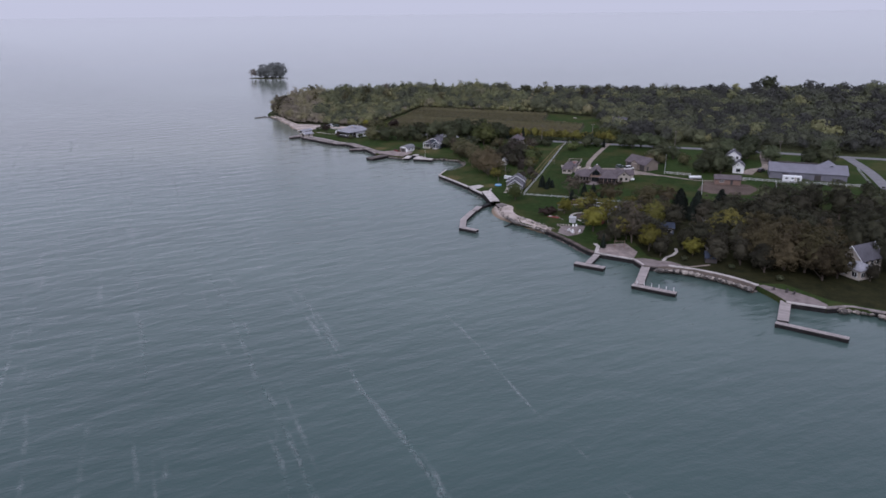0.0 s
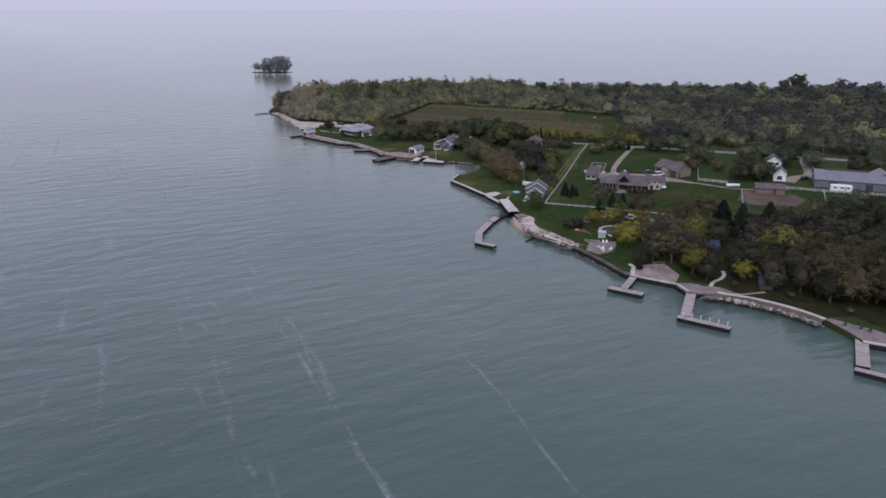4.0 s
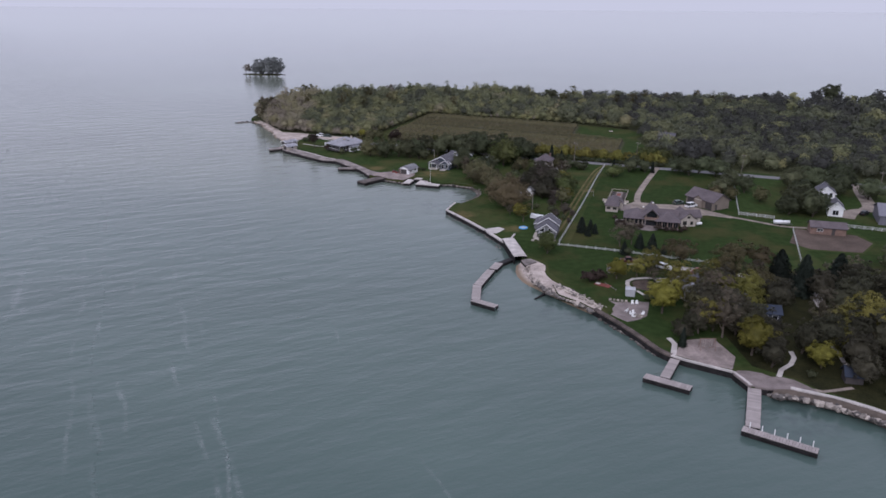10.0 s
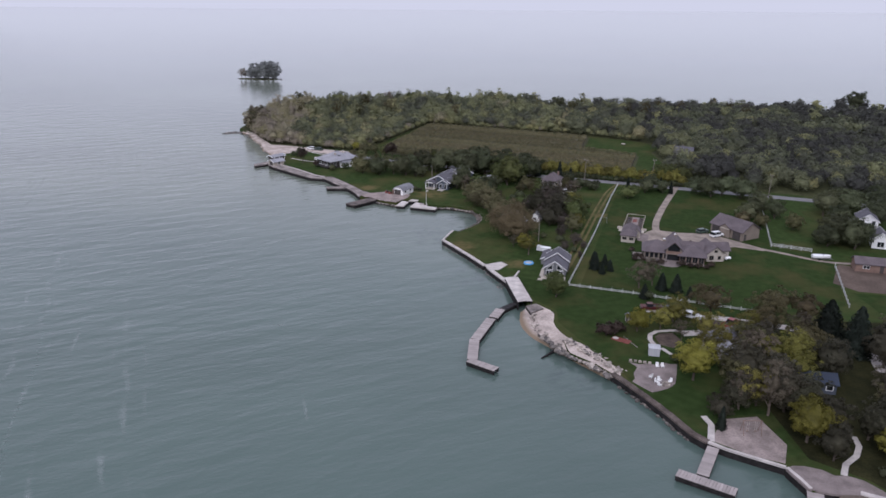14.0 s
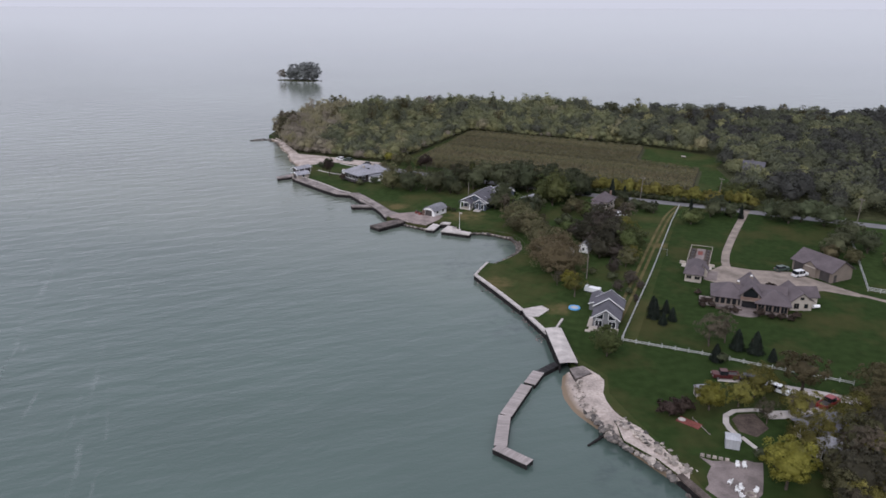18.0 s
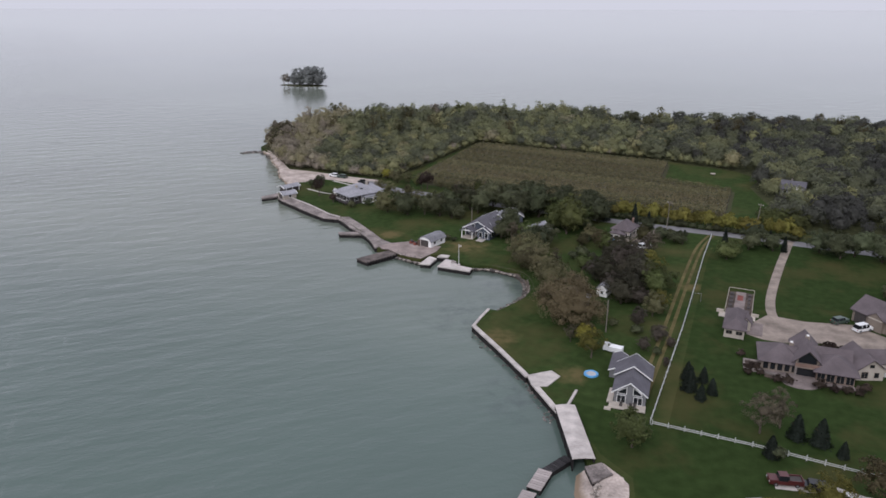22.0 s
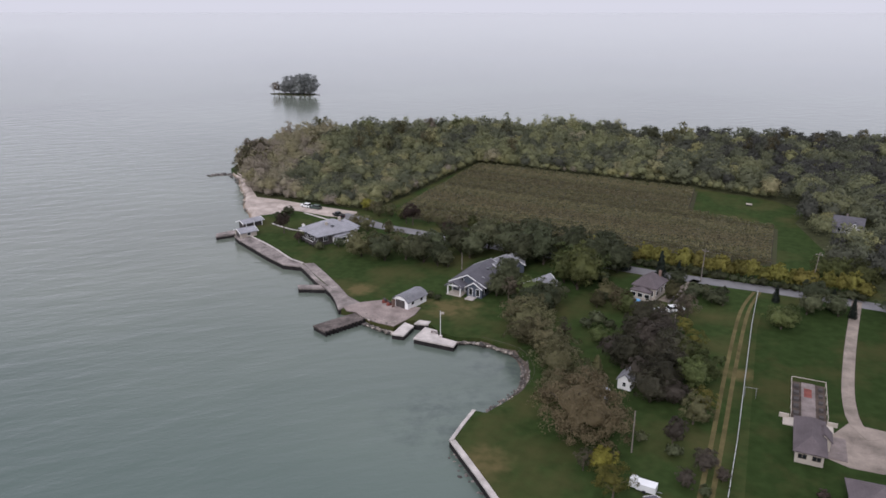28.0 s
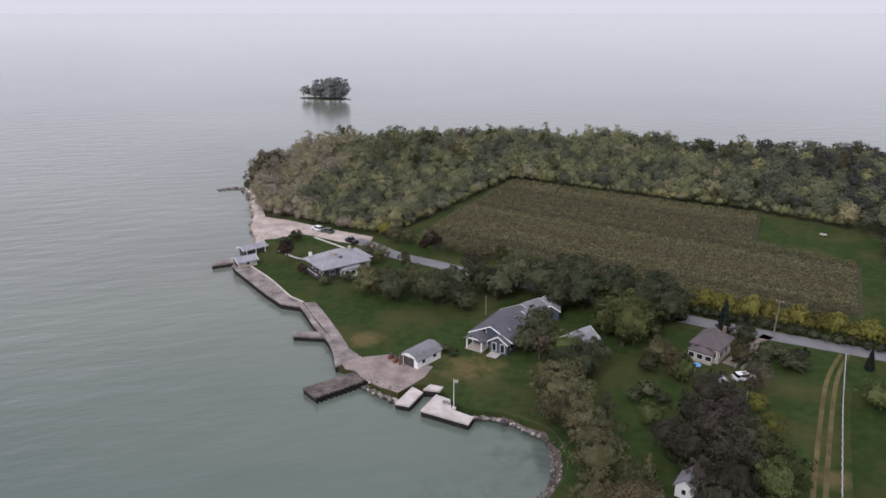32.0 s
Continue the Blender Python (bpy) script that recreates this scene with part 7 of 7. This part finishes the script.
# conifers and trees of the open lawns
plant("pine", [(46.6, 268.6, 0.5), (46.2, 264.6, 0.62), (49.6, 268, 0.42), (50.2, 263.4, 0.42), (47.6, 261, 0.4), (61.2, 249.2, 0.6), (64.6, 247.6, 0.64), (67.2, 244.4, 0.38), (55.2, 243.4, 0.5)])
plant("redshrub", [(41, 220.8, 1.5), (43.4, 222, 1.5), (45.0, 223.4, 1.0), (60.2, 274.6, 0.8), (59.6, 272.6, 0.7), (62, 272.4, 0.6), (61.5, 274.4, 0.8), (64.6, 269.6, 0.8), (66.6, 269.2, 0.9), (71.8, 267.8, 1.0), (74.4, 266.6, 0.8), (76.4, 266.2, 0.8), (78.6, 265.6, 0.7), (80.6, 267.6, 0.8), (79.5, 284.5, 1.1), (82, 283.6, 1.0), (81, 286, 0.8), (60.2, 280.6, 0.7)])
plant("green", [(72.8, 343.2, 0.7), (75.0, 345.2, 0.6)])
plant("dark", [(81.5, 352.5, 0.7), (85.5, 358, 0.8), (88.5, 352, 0.6), (102, 352, 0.9), (106, 347, 0.95), (111, 349.5, 1.0), (117, 345, 1.0), (109, 316, 0.75), (113, 322, 0.85), (117, 326, 0.9), (119, 318, 0.8)])
plant("brown", [(105.5, 312, 0.55), (110, 308, 0.6), (120, 305, 0.7)])
plant("dark", [(130.5, 285, 1.05), (134, 290, 1.1), (127.5, 291, 1.1), (123.5, 288, 0.95), (131, 295, 1.0)])
plant("dark", [(150, 310, 1.1), (156, 318, 1.2), (163, 309, 1.1), (176, 298, 1.0), (184, 295, 1.1), (190, 305, 1.2), (160, 330, 1.2), (148, 325, 1.2), (138, 322, 1.1), (136, 308, 0.9), (147, 331, 1.1)])
plant("dark", [(138, 234, 1.0), (148, 236, 1.05), (157, 231, 1.05), (165, 225, 1.1), (160, 215, 1.1), (172, 205, 1.2), (128, 231, 0.9)])
# bay thicket
plant("willow", [(23.2, 295, 1.12)])
plant("haze", [(13.8, 334.6, 1.15), (12.4, 338, 0.9), (18.2, 322.2, 1.0), (16.4, 328.2, 0.95), (20.2, 312.2, 1.1), (21.2, 318.6, 0.95), (25, 308.4, 0.9), (16.6, 341, 0.8), (20.4, 305.6, 0.8), (44.6, 299.6, 0.7), (26.5, 301, 0.75)])
tree("cypress", 28.4, 312.3, 1.0)
plant("dark", [(17.6, 344.5, 1.0), (20.8, 349, 0.9)])
plant("green", [ (48.3, 315.8, 0.85), (46.6, 311.4, 0.85), (47.0, 321, 0.8), (38.6, 347.5, 0.6), (30.0, 331.5, 0.5), (14.8, 352.6, 0.85)])
plant("olive", [(28.2, 276.2, 0.72), (50.4, 338, 0.5), (50.6, 330, 0.55), (47.6, 303.5, 0.6)])
plant("yellow", [(27.0, 283.6, 0.6)])
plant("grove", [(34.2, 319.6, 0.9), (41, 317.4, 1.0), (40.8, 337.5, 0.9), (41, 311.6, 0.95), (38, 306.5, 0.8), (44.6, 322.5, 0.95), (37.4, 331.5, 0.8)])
plant("plum", [(38.8, 325, 0.95), (33.6, 324.2, 0.75), (43.8, 329.5, 0.85), (45.2, 335, 0.8), (37.2, 313.5, 0.75), (42.5, 306.5, 0.65)])
plant("twig", [(22.8, 330, 0.6), (52.4, 346.8, 0.8), (49.6, 343, 0.7), (24.2, 283.4, 0.5), (44.5, 340.5, 0.8)])
plant("shrub", [(30.9, 340.9, 1.3), (28.2, 338.6, 1.0), (33.4, 338.4, 0.9), (57.2, 361.4, 1.4), (60.4, 357.6, 1.5), (62.6, 355.6, 1.2), (55.5, 358.5, 1.2), (34.5, 293, 0.7), (33, 355.5, 1.0), (42.5, 279, 0.7), (39.5, 289.5, 0.9)])
plant("plum", [(39.9, 293, 0.55), (43.3, 285.5, 0.5), (39.6, 281, 0.4), (46, 283, 0.3), (43.2, 273.5, 0.25)])
# trees round the cottages
plant("dark", [(-16, 378.4, 1.0), (-11.5, 376, 0.85), (-21.5, 380, 0.9), (-27.5, 378.5, 0.95), (-8.5, 375, 0.6)])
plant("haze", [(-43, 408.6, 0.6), (-38.6, 405.6, 0.65), (-35, 381, 0.9), (-31, 383.5, 0.9), (-25.5, 386.5, 0.85), (-38.5, 386, 0.75)])
plant("dark", [(8.4, 359.0, 1.05), (6.4, 355.6, 0.75)])
plant("twig", [(9.6, 352.6, 0.7), (12.5, 354, 0.6)])
plant("green", [(27.3, 362.4, 1.3), (31, 368.5, 1.05), (24.0, 367, 1.0), (24.5, 374, 1.0)])
plant("dark", [(-13, 385, 0.9), (-3, 384, 1.0), (2, 392, 1.25), (9, 387, 1.3), (15, 389, 1.3), (18.5, 381, 1.3), (26, 381.5, 1.3), (33, 380, 1.2), (39, 376.5, 1.1), (36, 385, 1.2), (12, 378, 1.1), (-6, 388, 1.1), (53.8, 366.5, 0.6), (-2, 396, 0.8)])
plant("haze", [(22.6, 386, 1.0), (30, 388, 0.9), (8, 395, 0.8)])
plant("brown", [(-31, 404, 0.5), (34.5, 357.5, 0.6), (36.8, 350, 0.7), (31.5, 351, 0.5), (50.5, 357.5, 0.6)])
plant("conifer", [(50.2, 373.5, 0.85), (41.5, 379, 0.8), (54.5, 371.2, 0.65), (76.4, 359.6, 0.5), (88.5, 356, 0.6), (91.6, 351.5, 0.55)])
plant("redtree", [(-65.4, 400.7, 1.15), (-57.5, 391.5, 0.6), (-25, 414.6, 1.2), (-11.6, 400.4, 1.0), (-27.5, 416, 0.9)])
plant("shrub", [(-70.5, 420, 1.4), (-73, 417, 0.9), (-44, 389, 1.1), (-56, 399, 0.7), (-10.2, 352.6, 0.7), (-8.6, 351.4, 0.6), (34.5, 368.5, 1.2), (57.2, 364, 1.0), (60.2, 362.2, 1.1), (63, 361.5, 1.2), (-49, 386, 1.0)])
for k in range(30):
    x = 20 + 2.75 * k
    tree("hedge", x, 395.6 - 0.386 * (x - 20) + random.uniform(-0.8, 0.8), random.uniform(1.1, 1.7), random.uniform(0.85, 1.15))
for k in range(34):
    x = 19 + 2.4 * k
    tree("shrub", x, 392.4 - 0.386 * (x - 20) + random.uniform(-0.6, 0.6), random.uniform(0.7, 1.05), label="dark low bush at the foot of the hedge")
plant("yellow", [(-44.6, 430.5, 0.6)])
plant("haze", [(-38.5, 424, 0.6), (-34, 423, 0.6), (-20, 417, 0.55), (-9, 412, 0.6), (0, 408, 0.6), (8, 403.5, 0.65), (14, 400, 0.6), (-41, 428, 0.55), (-15, 415, 0.5)])
plant("green", [(-5, 411, 0.55), (4, 405.5, 0.6), (-30, 420.5, 0.5), (18, 397.5, 0.6), (93.5, 379, 0.7), (97.5, 377, 0.8), (101, 372, 0.9)])

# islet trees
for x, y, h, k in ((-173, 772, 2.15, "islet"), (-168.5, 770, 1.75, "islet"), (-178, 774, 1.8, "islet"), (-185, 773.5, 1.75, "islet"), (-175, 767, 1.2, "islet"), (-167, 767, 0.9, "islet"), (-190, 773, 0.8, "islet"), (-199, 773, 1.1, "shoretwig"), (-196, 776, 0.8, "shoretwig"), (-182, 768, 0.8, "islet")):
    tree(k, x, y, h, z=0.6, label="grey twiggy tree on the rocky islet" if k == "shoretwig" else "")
plant("shoretwig", [(-113, 490, 1.2), (-107, 479, 1.0), (-99, 465, 0.9), (-92, 454, 0.7), (-85, 450, 0.6), (-115, 500, 1.25)])
for x, y, h in ((-112, 488, 1.5), (-108, 496, 1.6), (-115, 500, 1.5), (-105, 482, 1.3), (-100, 470, 1.0), (-110, 478, 1.2)):
    tree("bare", x, y, h)
rng = random.Random(31)
for k in range(26):
    x = rng.uniform(-95, 190)
    tree("bare", x, rng.uniform(520, 572), rng.uniform(1.25, 1.75), rng.uniform(1.0, 1.3), label="thin tall tree rising from the woodland")
for kind, x, y, h, w in (("haze", -99, 563, 1.5, 1.4), ("green", -74, 564, 1.35, 1.2), ("shoretwig", -40, 566, 1.6, 0.9), ("green", -24, 564, 1.3, 1.2), ("shoretwig", -111, 497, 1.5, 1.2), ("shoretwig", -106, 491, 1.45, 1.2), ("shoretwig", -103, 478, 1.2, 1.2), ("haze", -97, 468, 0.9, 1.0), ("shoretwig", -115, 508, 1.3, 1.3), ("green", 40, 566, 1.25, 1.2), ("dark", 75, 562, 1.3, 1.2)):
    tree(kind, x, y, h, w)
tree("dark", 277, 572, 1.75, label="lone tall tree rising above the woodland")

# ---- woodland: one joined mass of trees ----


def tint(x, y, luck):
    """Leaf tone at a spot: grey-brown on the exposed west shore, mixed stands between, painted dimmer inland."""
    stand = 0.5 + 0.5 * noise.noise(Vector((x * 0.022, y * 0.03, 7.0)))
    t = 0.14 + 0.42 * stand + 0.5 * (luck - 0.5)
    # Tone lowered inland, so one material gives bright near and dimmed far woods.
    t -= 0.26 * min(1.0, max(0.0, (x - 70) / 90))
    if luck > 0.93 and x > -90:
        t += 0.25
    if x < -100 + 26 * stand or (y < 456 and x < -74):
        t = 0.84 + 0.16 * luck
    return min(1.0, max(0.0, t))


def woodland(name, label, spots, seed, cards, size, fresh=0.0):
    rng = np.random.default_rng(seed)
    stock = [crown_cards(np.random.default_rng(seed * 50 + i), 4.5, 8.0, 0.5, cards, size, 8, core=0, fill=0.84, bough=1.55) for i in range(8)]
    vs, fs, ts, ns, off = [], [], [], [], 0
    for x, y, h, w in spots:
        v, f, nn = stock[rng.integers(8)]
        a = rng.random() * 6.283
        c, s = math.cos(a), math.sin(a)
        vs.append(np.c_[(v[:, 0] * c - v[:, 1] * s) * w + x, (v[:, 0] * s + v[:, 1] * c) * w + y, v[:, 2] * h + LAND])
        ns.append(np.c_[nn[:, 0] * c - nn[:, 1] * s, nn[:, 0] * s + nn[:, 1] * c, nn[:, 2]])
        fs.append(f + off)
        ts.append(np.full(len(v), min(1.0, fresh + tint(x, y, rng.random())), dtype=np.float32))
        off += len(v)
    me = cards_mesh(name, np.concatenate(vs), np.concatenate(fs), M["wood_leaf"], np.concatenate(ns))
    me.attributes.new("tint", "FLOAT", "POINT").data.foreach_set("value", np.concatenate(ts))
    return tagged(new(name, me), label, "woodland", kind="stuff")


def scatter(poly, gap, seed, lo, hi, keep=None, limit=900):
    """Spots in a polygon, no nearer to each other than gap."""
    rng = random.Random(seed)
    xs, ys = [p[0] for p in poly], [p[1] for p in poly]
    cells, out = {}, []
    for _ in range(limit * 30):
        x, y = rng.uniform(min(xs), max(xs)), rng.uniform(min(ys), max(ys))
        if not inside(x, y, poly) or (keep and not keep(x, y)):
            continue
        i, j = int(x / gap), int(y / gap)
        if any((x - a) ** 2 + (y - b) ** 2 < gap * gap for di in (-1, 0, 1) for dj in (-1, 0, 1) for a, b in cells.get((i + di, j + dj), ())):
            continue
        cells.setdefault((i, j), []).append((x, y))
        h = rng.uniform(lo, hi)
        out.append((x, y, h, h * rng.uniform(0.85, 1.15)))
        if len(out) >= limit:
            break
    return out


def clear(x, y):
    return math.hypot(x - 118, y - 420) > 9 and not (105 < x < 118 and 404 < y < 416)


WOOD_A = [(-109, 478), (-94, 450), (-60, 437), (-45, 433), (-37, 447), (-13, 518), (60, 489), (60, 583), (0, 584), (-60, 572), (-104, 550), (-113.5, 535), (-117.5, 510), (-117.5, 493)]
WOOD_B = [(60, 489), (82, 481), (108, 464), (115, 447), (107, 432), (106, 400), (98, 385), (107, 375), (131, 360), (215, 326), (215, 577), (60, 583)]
WOOD_C = [(215, 326), (300, 304), (520, 240), (520, 555), (320, 568), (215, 575)]
rng = random.Random(12)
EDGE = [(-109, 477), (-94, 449), (-60, 435), (-44, 431), (-36, 447), (-12, 517), (60, 487.5), (82, 479), (107, 462)]
BRUSH = []
for p, q in zip(EDGE, EDGE[1:]):
    p, q = Vector(p), Vector(q)
    d = (q - p).normalized()
    for k in range(int((q - p).length / 1.5)):
        c = p + d * 1.5 * k + Vector((d.y, -d.x)) * rng.uniform(-2.5, 0.6)
        h = rng.uniform(0.28, 0.6)
        BRUSH.append((c.x, c.y, h, h * rng.uniform(0.7, 1.1)))
woodland("woodland", "low brush along the edge of the woodland", BRUSH, 9, 420, 0.36, 0.22)
def rise(x, y):
    """Tall trees along the north shore, low scrub in the middle of the point."""
    return 0.74 + 0.62 * min(1.0, max(0.0, (y - 515) / 45)) + (0.3 if x < -95 else 0.0) + 0.25 * noise.noise(Vector((x * 0.03, y * 0.03, 2.0)))


POINT = [(x, y, h * rise(x, y), w * (0.45 + 0.4 * rise(x, y))) for x, y, h, w in scatter(WOOD_A, 4.4, 1, 0.75, 1.15, None, 900)]
woodland("woodland", "dense woodland of mixed green and brown trees on the point", POINT, 3, 900, 0.33)
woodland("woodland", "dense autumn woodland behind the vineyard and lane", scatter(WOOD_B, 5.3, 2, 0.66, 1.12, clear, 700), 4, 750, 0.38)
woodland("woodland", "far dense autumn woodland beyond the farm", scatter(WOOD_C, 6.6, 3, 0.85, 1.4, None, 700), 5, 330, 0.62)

# ---- vineyard rows ----
u, vdir = Vector((0.92, -0.392)), Vector((0.392, 0.92))
origin = Vector((-34, 434))
rng = np.random.default_rng(8)
k = -14
while k < 40:
    p = origin + vdir * (2.75 * k)
    ts = []
    for a, b in zip(VINE, VINE[1:] + VINE[:1]):
        a, b = Vector(a), Vector(b)
        da, db = (a - p).dot(vdir), (b - p).dot(vdir)
        if (da > 0) != (db > 0):
            ts.append((a.lerp(b, da / (da - db)) - p).dot(u))
    ts.sort()
    k += 1
    for t0, t1 in zip(ts[::2], ts[1::2]):
        t0, t1 = t0 + 1.5, t1 - 1.5
        if t1 - t0 < 6:
            continue
        n = int((t1 - t0) * 20)
        c = np.c_[t0 + (t1 - t0) * rng.random(n), rng.normal(size=n) * 0.2, 0.4 + 1.3 * rng.random(n) ** 0.8]
        c[:, 2] += 0.2 * np.sin(c[:, 0] * 1.7 + k)
        pos = np.c_[p.x + u.x * c[:, 0] + vdir.x * c[:, 1], p.y + u.y * c[:, 0] + vdir.y * c[:, 1], c[:, 2]]
        nor = rng.normal(size=(n, 3)) + (0, 0, 0.8)
        nor /= np.linalg.norm(nor, axis=1)[:, None]
        tt = np.cross(nor, rng.normal(size=(n, 3)))
        tt /= np.linalg.norm(tt, axis=1)[:, None]
        bb = np.cross(nor, tt)
        s = (0.16 + 0.14 * rng.random(n))[:, None]
        v = np.stack([pos - tt * s, pos - bb * s + nor * s * 0.3, pos + tt * s, pos + bb * s + nor * s * 0.3], 1).reshape(-1, 3)
        mid = p + u * ((t0 + t1) / 2)
        root = base("vine_row", "trellised vine row with brownish autumn leaves", "vines", pose(mid.x, mid.y, LAND), "vineyard rows")
        o = new("foliage", cards_mesh("foliage", v - (mid.x, mid.y, 0), np.arange(4 * n).reshape(-1, 4), M["vine_leaf"]))
        o.parent = root
        half = (t1 - t0) / 2
        ang = math.degrees(math.atan2(u.y, u.x))
        part("wire", boxes(((0, 0, 1.2), (2 * half, 0.03, 0.03), ang)), M["steel"], root)
        for s in (-1, 1):
            e = u * (half * s)
            part("end_post", boxes(((e.x, e.y, 0.8), (0.1, 0.1, 1.7))), M["darkwall"], root)
